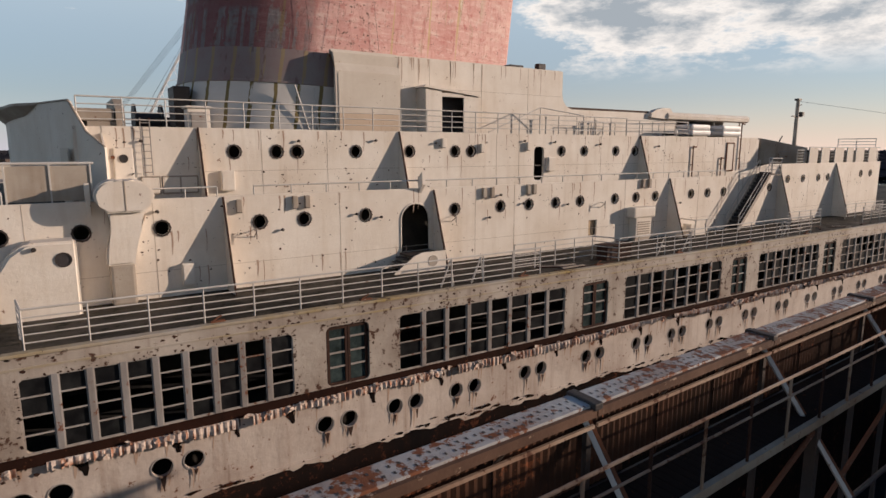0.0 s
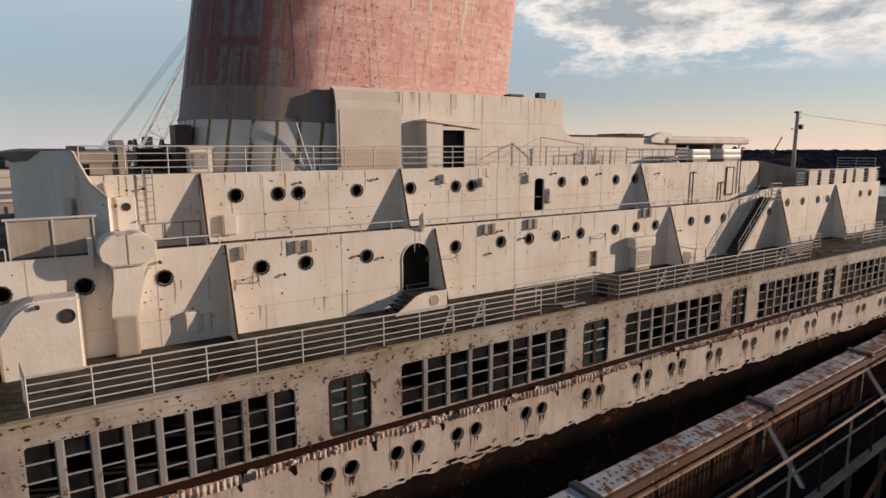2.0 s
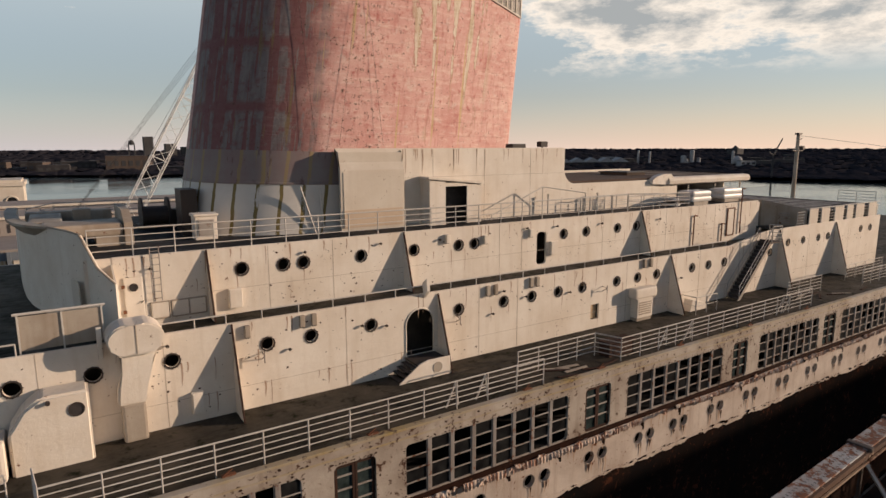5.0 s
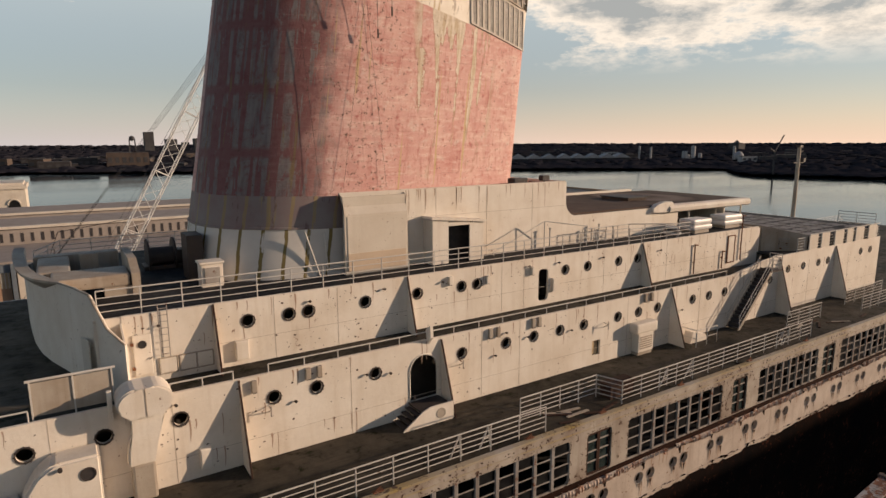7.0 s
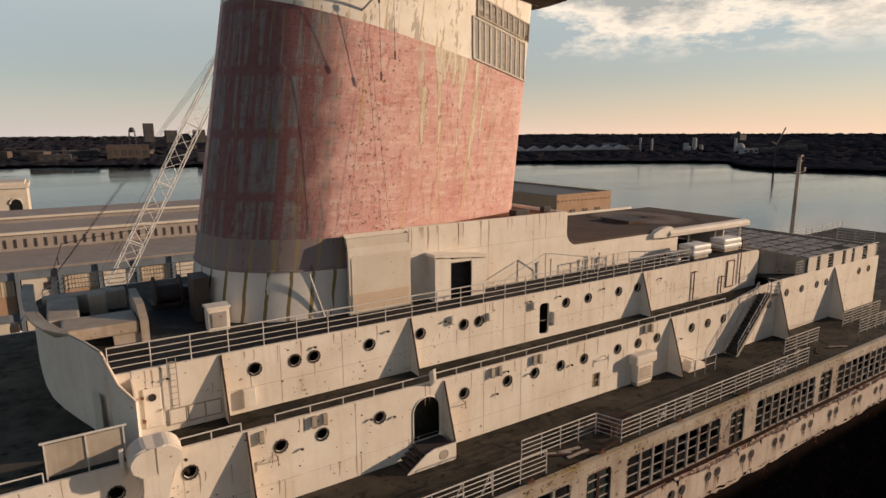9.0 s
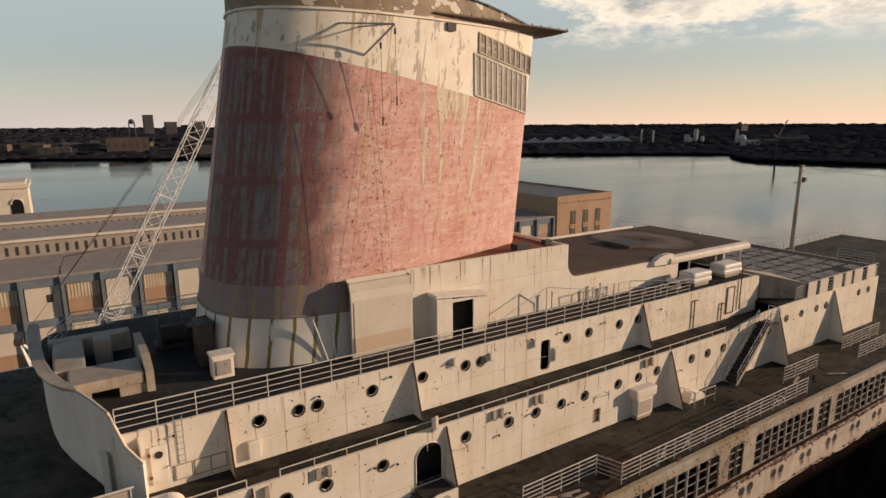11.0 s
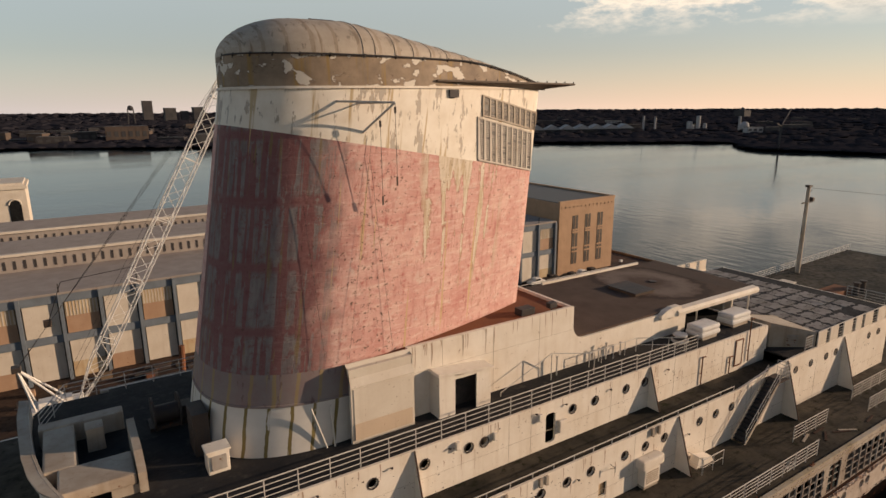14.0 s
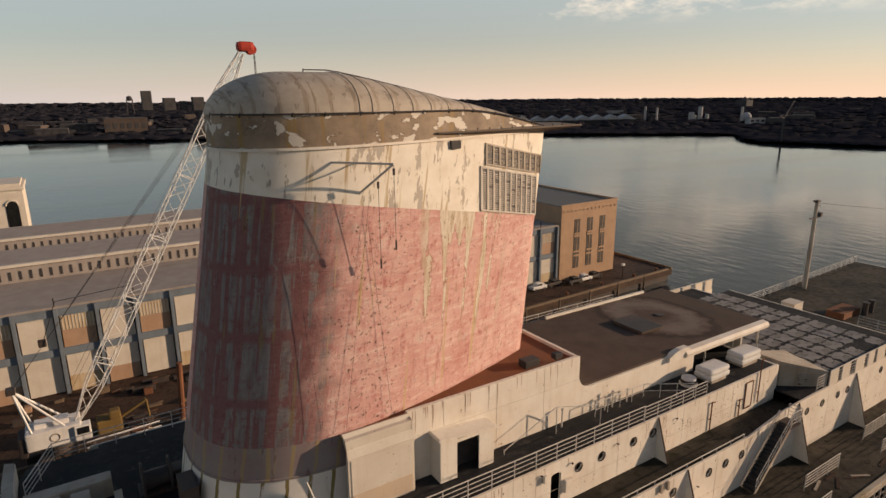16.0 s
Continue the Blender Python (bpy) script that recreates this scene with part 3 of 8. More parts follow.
def hull_side():
    holes = [("door", (a + b) / 2, (WTOP + WBOT) / 2, (b - a) / 2, (WTOP - WBOT) / 2) for a, b, _ in RUNS]
    holes += [("door", (a + b) / 2, (WTOP + WBOT) / 2, (b - a) / 2, (WTOP - WBOT) / 2) for a, b in DOORS]
    pierced_wall("wall_promenade", FWD, AFT, HULL, 18.62, BOAT + 0.02, holes, 0.16, TOPSIDE, "peeling white steel side of the promenade deck", "ship wall", 0.05)
    ports = []
    pairs = [-1.1, 2.45, 7.75, 10.55, 13.35, 17.0, 20.75, 24.3, 27.1, 30.45, 34.0, 37.6, 41.2, 44.8, 48.4, 52.0, 55.6, 59.2, 62.8, -4.6, -8.2, -11.8, -15.4]
    for c in pairs:
        for s in (-0.46, 0.46):
            ports.append(("round", c + s, 17.38, 0.30, 0.32))
    pierced_wall("wall_hull_white", FWD, AFT, HULL + 0.10, 15.95, 18.62, ports, 0.2, HULLWHITE, "stained white steel hull strake with open portholes", "ship wall", 0.06)
    for _, x, z, a, b in ports:
        bm = bmesh.new()
        rim(bm, x, HULL + 0.10, z, a, 0.035, 0.02)
        ob = mesh_object("porthole_rim", bm, FRAMEWHITE)
        adopt(ob, bpy.data.objects["wall_hull_white"])
    bm = bmesh.new()
    box(bm, FWD, AFT, HULL + 0.115, HULL + 0.3, -1, 15.95)
    structure("wall_hull_black", bm, BLACKHULL, "black rust-streaked steel hull side", "ship wall")
    bm = bmesh.new()
    box(bm, FWD, AFT, HULL + 0.06, HULL + 0.1, 16.18, 16.26, 0.01)
    structure("trim_strake", bm, HULLWHITE, "raised white plate seam along the hull", "trim")
    # far side, ends and the decks that close the hull
    bm = bmesh.new()
    box(bm, FWD, 64, 2 * MID - HULL - 0.2, 2 * MID - HULL, -1, BOAT)
    box(bm, 63.8, 64, 44.6, 49.65, -1, BOAT)
    prism(bm, [(64, 44.4), (64, 44.6), (AFT, 46.4), (AFT, 46.2)], "z", -1, BOAT)
    box(bm, FWD, FWD + 0.2, HULL + 0.3, 2 * MID - HULL - 0.2, -1, BOAT)
    box(bm, AFT - 0.2, AFT, HULL + 0.3, 46.0, -1, BOAT)
    structure("wall_hull_far", bm, BLACKHULL, "far side of the black steel hull", "ship wall")
    bm = bmesh.new()
    box(bm, FWD, AFT, HULL + 0.2, HULL + 5.6, PROM - 0.1, PROM)
    structure("floor_promenade", bm, DECKFWD, "dark promenade deck behind the windows", "ship deck")
    # inner walls in the near-black that stands for indoor shade
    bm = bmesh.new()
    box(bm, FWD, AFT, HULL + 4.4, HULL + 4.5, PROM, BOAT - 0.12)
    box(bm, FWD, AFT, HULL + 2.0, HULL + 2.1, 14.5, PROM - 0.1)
    structure("wall_promenade_inner", bm, INSIDE, "near-black inner wall of the promenade, shade in its colour", "ship wall")


def rim(bm, x, y, z, r, w, d, n=20):
    """A flat ring standing d proud of a wall that faces -y."""
    rings = []
    for rr, yy in ((r, y + 0.02), (r, y - d), (r + w, y - d), (r + w, y + 0.02)):
        rings.append([bm.verts.new((x + rr * math.cos(2 * math.pi * i / n), yy, z + rr * math.sin(2 * math.pi * i / n))) for i in range(n)])
    for a, b in zip(rings, rings[1:]):
        for i in range(n):
            bm.faces.new((a[i], a[(i + 1) % n], b[(i + 1) % n], b[i]))
    return bm


hull_side()


def promenade_windows():
    k = 0
    for x0, x1, n in RUNS:
        k += 1
        t = thing("window_%d" % k, (x0, HULL, WBOT), "row of tall dark promenade windows with peeling grey mullions", "window", kind="structure")
        w = (x1 - x0) / n
        for i in range(1, n):
            x = x0 + i * w
            part("mullion", bx(x - 0.085, x + 0.085, HULL - 0.004, HULL + 0.12, WBOT - 0.02, WTOP + 0.02, bevel=0.012), MULLION, t)
        for i in range(n):
            a, b = x0 + i * w + (0.085 if i else 0.0), x0 + (i + 1) * w - (0.085 if i < n - 1 else 0.0)
            for j, h in enumerate((0.25, 0.5, 0.75)):
                z = WBOT + (WTOP - WBOT) * h
                part("glazing_bar", bx(a, b, HULL + 0.02, HULL + 0.06, z - 0.022, z + 0.022), FRAMEWHITE, t)
            part("casing", frame_mesh(a, b, WBOT, WTOP, HULL + 0.03, 0.035, 0.05), FRAMEWHITE, t)
            for j in range(4):
                if random.random() < 0.55:
                    za, zb = WBOT + (WTOP - WBOT) * j / 4, WBOT + (WTOP - WBOT) * (j + 1) / 4
                    ob = part("pane", bx(a + 0.01, b - 0.01, HULL + 0.065, HULL + 0.071, za + 0.02, zb - 0.02), GLASS, t)
    for i, (a, b) in enumerate(DOORS):
        t = thing("door_%d" % (i + 1), (a, HULL, WBOT), "rusty double-leaf hull door with dirty glass panes", "door", kind="structure")
        c = (a + b) / 2
        for x0, x1 in ((a + 0.05, c - 0.01), (c + 0.01, b - 0.05)):
            leaf = part("leaf", frame_mesh(x0, x1, WBOT, WTOP - 0.05, HULL + 0.06, 0.09, 0.06), DARKRUST, t)
            for h in (0.3, 0.54, 0.78):
                z = WBOT + (WTOP - WBOT) * h
                part("glazing_bar", bx(x0 + 0.09, x1 - 0.09, HULL + 0.07, HULL + 0.11, z - 0.03, z + 0.03), FRAMEWHITE, leaf)
            part("pane", bx(x0 + 0.09, x1 - 0.09, HULL + 0.115, HULL + 0.122, WBOT + 0.1, WTOP - 0.12), DOORGLASS, leaf)


def frame_mesh(x0, x1, z0, z1, y, w, d):
    bm = bmesh.new()
    box(bm, x0, x0 + w, y, y + d, z0, z1)
    box(bm, x1 - w, x1, y, y + d, z0, z1)
    box(bm, x0 + w, x1 - w, y, y + d, z0, z0 + w)
    box(bm, x0 + w, x1 - w, y, y + d, z1 - w, z1)
    return bm


MULLION = weathered("grey_mullion", (0.30, 0.285, 0.275), (0.17, 0.14, 0.12), rust=(0.16, 0.06, 0.03), amount=1.0, rusty=0.555, streak=1.0)
DOORGLASS = plain_varied("green_glass", (0.012, 0.018, 0.018), (0.05, 0.07, 0.07), 1.5, 0.25)
promenade_windows()


def torn_lip():
    """The rusted drip moulding under the windows, bent and broken along its length."""
    rnd = random.Random(5)
    bm = bmesh.new()
    x, drop, last = -30.0, 0.24, None
    while x < 80:
        w = rnd.uniform(0.035, 0.075)
        drop = min(0.33, max(0.15, drop + rnd.uniform(-0.03, 0.03)))
        if math.sin(x * 0.9) + 0.8 * math.sin(x * 2.3 + 1) > -1.45:
            d = 0.10 + 0.035 * math.sin(x * 31) + 0.05 * math.sin(x * 0.7) + rnd.uniform(-0.02, 0.02)
            z = 18.46 + rnd.uniform(-0.012, 0.012) - 0.04 * math.sin(x * 0.45)
            dr = drop + rnd.uniform(-0.03, 0.03)
            prof = [(0.0, z + 0.03), (-d * 0.7, z), (-d, z - dr * 0.5), (-d * 0.8, z - dr), (-d * 0.8 + 0.02, z - dr), (-d + 0.03, z - dr * 0.5), (0.0, z - 0.02)]
            row = [bm.verts.new((x, HULL + u, v)) for u, v in prof]
            if last:
                for i in range(len(prof)):
                    j = (i + 1) % len(prof)
                    bm.faces.new((last[i], last[j], row[j], row[i]))
            else:
                bm.faces.new(row)
            last = row
        elif last:
            bm.faces.new(last[::-1])
            last = None
        x += w
    # crumpled flakes still hanging on
    for i in range(120):
        x, z = rnd.uniform(-4, 50), 18.42 + rnd.uniform(-0.14, 0.14)
        r = rnd.uniform(0.06, 0.17)
        ring = [(x + r * rnd.uniform(0.5, 1.2) * math.cos(q), HULL - rnd.uniform(0.10, 0.2), z + 0.75 * r * rnd.uniform(0.5, 1.2) * math.sin(q)) for q in (0.3, 1.4, 2.6, 3.7, 4.9, 5.9)]
        lo, hi = bm.verts.new((x, HULL - 0.02, z)), bm.verts.new((x, HULL - 0.16, z))
        vs = [bm.verts.new(p) for p in ring]
        for k in range(6):
            bm.faces.new((hi, vs[k], vs[(k + 1) % 6]))
            bm.faces.new((lo, vs[(k + 1) % 6], vs[k]))
    structure("trim_lip", bm, PEEL, "torn rusty drip moulding with peeling paint", "trim")
    bm = bmesh.new()
    box(bm, FWD, AFT, HULL - 0.02, HULL + 0.09, 18.42, 18.76)
    structure("trim_window_sill", bm, SILLRUST, "rusted steel sill under the promenade windows", "trim")


torn_lip()


def ragged_edges():
    """Where the white paint has flaked to the black below it, painted shade under the lip, and flakes along the upper
    edge.
    """
    rnd = random.Random(12)
    bm = bmesh.new()
    x, h = -30.0, 0.1
    while x < 70:
        w = rnd.uniform(0.05, 0.3)
        h2 = min(0.2, max(0.0, h + rnd.uniform(-0.1, 0.1)))
        bm.faces.new([bm.verts.new(p) for p in ((x, HULL + 0.094, 15.9), (x + w, HULL + 0.094, 15.9), (x + w, HULL + 0.094, 15.97 + h2), (x, HULL + 0.094, 15.97 + h))])
        x, h = x + w, h2
    # black wedges under the lip: shade of buckled plates plus torn seam holes
    for x in (-2.8, 0.03, 2.51, 4.3, 6.13, 9.2, 12.2, 15.4, 18.4, 21.3, 24.2, 27.2, 30.1, 33.0, 35.5, 38.6, 42.0, 45.5):
        left, right = [], []
        for i in range(9):
            f = i / 8
            w = (0.34 * (1 - f) ** 1.6 + 0.05) * rnd.uniform(0.6, 1.2)
            z = 18.36 - 0.62 * f
            left.append((x - w * 1.5, HULL + 0.094, z))
            right.append((x + 0.06 * rnd.uniform(0.2, 1.4), HULL + 0.094, z))
        bm.faces.new([bm.verts.new(p) for p in left + right[::-1]])
    for i in range(110):
        x, z = rnd.uniform(-5, 60), 16.18 + abs(rnd.gauss(0, 0.1))
        n = rnd.randint(5, 8)
        s = rnd.uniform(0.05, 0.22)
        bm.faces.new([bm.verts.new((x + s * 1.6 * rnd.uniform(0.4, 1) * math.cos(2 * math.pi * k / n), HULL + 0.056, z + 0.5 * s * rnd.uniform(0.4, 1) * math.sin(2 * math.pi * k / n))) for k in range(n)])
    structure("trim_flakes_and_shade", bm, BLACKHULL, "ragged flaked edge where white paint meets black, with painted shade wedges", "trim")
    bm = bmesh.new()
    for i in range(230):
        x, z = rnd.uniform(-6, 60), rnd.choice((21.08, 21.25, 21.45, 18.9, 20.0)) + rnd.gauss(0, 0.06)
        if any(a - 0.1 < x < b + 0.1 for a, b, _ in RUNS) or any(a - 0.1 < x < b + 0.1 for a, b in DOORS):
            z = rnd.uniform(21.02, 21.5)
        n = rnd.randint(5, 9)
        s = rnd.uniform(0.015, 0.08)
        bm.faces.new([bm.verts.new((x + s * 1.5 * rnd.uniform(0.3, 1) * math.cos(2 * math.pi * k / n), HULL - 0.004, z + s * rnd.uniform(0.3, 1) * math.sin(2 * math.pi * k / n))) for k in range(n)])
    for a, b in [(r[0], r[1]) for r in RUNS] + DOORS:
        if b < -6 or a > 56:
            continue
        for i in range(int(14 * (b - a)) + 30):
            if rnd.random() < 0.7:
                x, z = rnd.uniform(a, b), rnd.choice((WTOP + 0.05, WBOT - 0.05)) + rnd.gauss(0, 0.025)
            else:
                x, z = rnd.choice((a - 0.05, b + 0.05)) + rnd.gauss(0, 0.03), rnd.uniform(WBOT, WTOP)
            if a - 0.01 < x < b + 0.01 and WBOT - 0.01 < z < WTOP + 0.01:
                continue
            n = rnd.randint(5, 8)
            s = rnd.uniform(0.015, 0.055)
            bm.faces.new([bm.verts.new((x + s * 1.4 * rnd.uniform(0.3, 1) * math.cos(2 * math.pi * k / n), HULL - 0.005, z + s * rnd.uniform(0.3, 1) * math.sin(2 * math.pi * k / n))) for k in range(n)])
    structure("trim_rust_flakes", bm, DARKRUST, "rust scabs along the top of the hull side", "trim")


ragged_edges()


def rust_runs():
    """Thin stains that have run down the plates from portholes, vents and edges."""
    rnd = random.Random(31)
    bm = bmesh.new()

    def run(x, y, z, w, h):
        n = 5
        left, right = [], []
        for i in range(n + 1):
            f = i / n
            ww = w * (1 - f) ** 0.6 * rnd.uniform(0.6, 1.1) + 0.006
            left.append((x - ww + 0.02 * math.sin(4 * f), y, z - h * f))
            right.append((x + ww + 0.02 * math.sin(4 * f), y, z - h * f))
        bm.faces.new([bm.verts.new(p) for p in left + right[::-1]])
    pairs = [-1.1, 2.45, 7.75, 10.55, 13.35, 17.0, 20.75, 24.3, 27.1, 30.45, 34.0, 37.6]
    for c in pairs:
        for s in (-0.46, 0.46):
            for _ in range(2):
                run(c + s + rnd.uniform(-0.2, 0.2), HULL + 0.052, 17.14, rnd.uniform(0.02, 0.06), rnd.uniform(0.25, 0.95))
    for i in range(90):
        run(rnd.uniform(-4, 50), HULL + 0.094, 18.4, rnd.uniform(0.02, 0.09), rnd.uniform(0.2, 0.9))
    for i in range(70):
        run(rnd.uniform(-4, 60), LOWER - 0.004, rnd.choice((25.15, 25.15, 24.0, 22.6)), rnd.uniform(0.012, 0.04), rnd.uniform(0.3, 1.3))
    for i in range(60):
        run(rnd.uniform(2, 46), UPPER - 0.004, rnd.choice((27.8, 27.8, 26.7)), rnd.uniform(0.012, 0.04), rnd.uniform(0.3, 1.2))
    for i in range(24):
        run(rnd.uniform(15.9, 27.8), 29.1 - 0.004, 31.9, rnd.uniform(0.012, 0.04), rnd.uniform(0.3, 1.6))
    structure("trim_rust_runs", bm, RUNSTAIN, "faint brown rust runs down the white plates", "trim")


RUNSTAIN = weathered("run_stain", (0.44, 0.33, 0.26), (0.33, 0.21, 0.14), amount=0.9, rusty=0.66)
rust_runs()

# ---- boat deck ----
bm = bmesh.new()
prism(bm, [(FWD, HULL + 0.2), (AFT, HULL + 0.2), (AFT, 46.2), (64, 44.4), (64, 49.65), (FWD, 49.65)], "z", BOAT - 0.12, BOAT)
structure("floor_boat_deck", bm, DECK, "dark worn boat deck with moss and damp stains", "ship deck")
bm = bmesh.new()
box(bm, FWD, AFT, HULL - 0.06, HULL + 0.24, BOAT + 0.02, BOAT + 0.12, 0.02)
box(bm, FWD, AFT, HULL - 0.03, HULL, BOAT - 0.34, BOAT - 0.28)
structure("trim_deck_edge", bm, SILL, "lichen-stained gutter sill along the deck edge", "trim")

RH = 1.18
railing("r", [(-1.25, 20.6, BOAT), (-1.1, 19.25, BOAT), (17.6, 19.25, BOAT)], RH, 5, 1.62, "pale grey steel railing along the boat deck edge", "boat deck railings")
railing("r", [(17.2, 20.55, BOAT), (22.3, 20.6, BOAT), (22.75, 19.3, BOAT), (41.6, 19.45, BOAT)], RH, 5, 1.45, "pale grey steel railing stepping round a boat opening", "boat deck railings")
railing("r", [(41.9, 21.2, BOAT), (46.6, 21.2, BOAT)], RH, 5, 1.5, "short pale grey steel railing inboard on the boat deck", "boat deck railings")
railing("r", [(51.0, 20.3, BOAT), (56.8, 20.3, BOAT)], RH, 5, 1.5, "short pale grey steel railing inboard on the boat deck", "boat deck railings")
railing("r", [(52.0, 21.9, BOAT), (58.5, 21.9, BOAT)], RH, 5, 1.5, "short pale grey steel railing inboard on the boat deck", "boat deck railings")
railing("r", [(-26.0, 20.6, BOAT), (-1.9, 20.6, BOAT)], RH, 5, 1.62, "pale grey steel railing along the boat deck edge", "boat deck railings")

# ---- lower wall of the superstructure ----
ARCH = (13.95, 23.42, 0.78, 1.12)
low_ports = [-1.72, 0.62, 3.17, 6.76, 8.61, 11.42, 16.18, 18.99, 20.9, 22.82, 24.68, 27.54, 29.4, 31.2, 34.81, 36.6, 38.42, -4.6, -7.4, -11]
low_holes = [("round", x, 24.14, 0.25, 0.25) for x in low_ports] + [("round", x, 24.25, 0.23, 0.23) for x in (42.77, 44.2)]
low_holes += [("round", x, 24.78, 0.23, 0.23) for x in (46.65, 48.9, 51.28, 52.83)] + [("round", x, 24.95, 0.23, 0.23) for x in (58.6, 60.4)]
low_holes += [("arch", ARCH[0], ARCH[1], ARCH[2], ARCH[3]), ("square", 25.75, 22.55, 0.34, 0.45)]


def low_top(x):
    return 25.22 if x < 40.6 else 25.22 + min(0.72, (x - 40.6) * 0.26)


pierced_wall("wall_lower", -30, 62.2, LOWER, BOAT, low_top, low_holes, 0.14, WHITE, "weathered white steel deckhouse wall with portholes", "ship wall")
up_ports = [6.46, 8.27, 9.19, 12.04, 14.95, 17.68, 18.7, 25.26, 27.15, 29.95, 31.76]
up_holes = [("round", x, 26.9, 0.25, 0.25) for x in up_ports] + [("door", 23.5, 26.2, 0.37, 0.95)]
pierced_wall("wall_upper", 1.66, 46.0, UPPER, SUN, TOPD + 0.12, up_holes, 0.14, WHITE, "weathered white steel upper deckhouse wall with portholes", "ship wall")


def porthole_rims():
    for wall, y, hs in (("wall_lower", LOWER, low_holes), ("wall_upper", UPPER, up_holes)):
        for kind, x, z, a, b in hs:
            if kind != "round":
                continue
            bm = bmesh.new()
            rim(bm, x, y, z, a, 0.055, 0.03)
            for i in range(12):
                th = 2 * math.pi * i / 12
                cx, cz = x + (a + 0.068) * math.cos(th), z + (a + 0.068) * math.sin(th)
                box(bm, cx - 0.013, cx + 0.013, y - 0.035, y + 0.005, cz - 0.013, cz + 0.013)
            ob = mesh_object("porthole_rim", bm, DARKSTEEL)
            adopt(ob, bpy.data.objects[wall])


porthole_rims()


def rust_chips():
    """Ragged bare spots where the paint has blown off the plates."""
    rnd = random.Random(77)
    bm = bmesh.new()

    def chip(x, y, z, r):
        n = rnd.randint(6, 9)
        pts = []
        for i in range(n):
            th = -2 * math.pi * i / n
            rr = r * rnd.uniform(0.45, 1.2)
            pts.append((x + rr * 1.5 * math.cos(th), y, z + rr * math.sin(th)))
        bm.faces.new([bm.verts.new(p) for p in pts])

    def clear(x, z, holes):
        return all(abs(x - h[1]) > h[3] + 0.22 or abs(z - h[2]) > h[4] + 0.22 for h in holes)
    for y, holes, x0, x1, z0, z1, count in ((LOWER, low_holes, -3, 61, BOAT + 0.1, 25.05, 520), (UPPER, up_holes, 2, 45.5, SUN + 0.1, TOPD - 0.05, 320)):
        for _ in range(count // 4):
            cx, cz = rnd.uniform(x0, x1), z0 + (z1 - z0) * rnd.random() ** rnd.choice((0.6, 1.6))
            for _ in range(rnd.randint(1, 7)):
                x, z = cx + rnd.gauss(0, 0.4), cz + rnd.gauss(0, 0.2)
                if z0 < z < z1 and x0 < x < x1 and clear(x, z, holes):
                    chip(x, y - 0.0055, z, rnd.choice((0.010, 0.013, 0.016, 0.02, 0.028, 0.045)))
    # scabs along the plate seam under the windows, and drips under the hull ports
    for _ in range(260):
        chip(rnd.uniform(-4, 60), HULL + 0.05, rnd.uniform(18.15, 18.58), rnd.choice((0.03, 0.05, 0.07, 0.1)))
    for c in (-1.1, 2.45, 7.75, 10.55, 13.35, 17.0, 20.75, 24.3, 27.1, 30.45, 34.0, 37.6, 41.2, 44.8, 48.4, 52.0):
        for s in (-0.46, 0.46):
            x, h = c + s + rnd.uniform(-0.06, 0.06), rnd.uniform(0.12, 0.45)
            w = rnd.uniform(0.04, 0.12)
            bm.faces.new([bm.verts.new(p) for p in ((x - w, HULL + 0.05, 17.07), (x - 0.3 * w, HULL + 0.05, 17.0 - 0.6 * h), (x + 0.1 * w, HULL + 0.05, 17.0 - h), (x + 0.5 * w, HULL + 0.05, 17.0 - 0.4 * h), (x + w, HULL + 0.05, 17.07))])
    for _ in range(170):
        chip(rnd.uniform(-4, 60), HULL + 0.05, rnd.gauss(16.25, 0.05), rnd.choice((0.015, 0.025, 0.04)))
    structure("trim_rust_chips", bm, DARKRUST, "dark rust spots where white paint has chipped off", "trim")


rust_chips()
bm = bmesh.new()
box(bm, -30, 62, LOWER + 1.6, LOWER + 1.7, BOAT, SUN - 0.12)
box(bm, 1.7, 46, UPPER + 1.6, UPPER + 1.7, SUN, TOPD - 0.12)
structure("wall_cabin_inner", bm, INSIDE, "near-black inner cabin bulkheads, shade in their colour", "ship wall")
bm = bmesh.new()
box(bm, -30, 66.2, 2 * MID - LOWER - 0.14, 2 * MID - LOWER, BOAT, SUN)
box(bm, 62.06, 62.2, LOWER + 0.14, 2 * MID - LOWER - 0.14, BOAT, 25.9)
box(bm, 1.66, 46, 2 * MID - UPPER - 0.14, 2 * MID - UPPER, SUN, TOPD)
structure("wall_superstructure_far", bm, WHITE, "far side walls of the white superstructure", "ship wall")
bm = bmesh.new()
box(bm, -30, 46, LOWER + 0.14, 2 * MID - LOWER - 0.14, SUN - 0.1, SUN)
structure("floor_sun_deck", bm, DECK, "dark damp sun deck ledge", "ship deck")
bm = bmesh.new()
box(bm, 2.1, 46, UPPER + 0.14, 2 * MID - UPPER - 0.14, TOPD - 0.1, TOPD)
structure("floor_top_deck", bm, DECKFWD, "dark grey steel top deck", "ship deck")
bm = bmesh.new()
box(bm, 46.0, 62.06, LOWER + 0.14, 2 * MID - LOWER - 0.14, 25.72, 25.84)
structure("floor_aft_deck", bm, DECKFWD, "patchy grey deck covering flaking off in slabs", "ship deck")


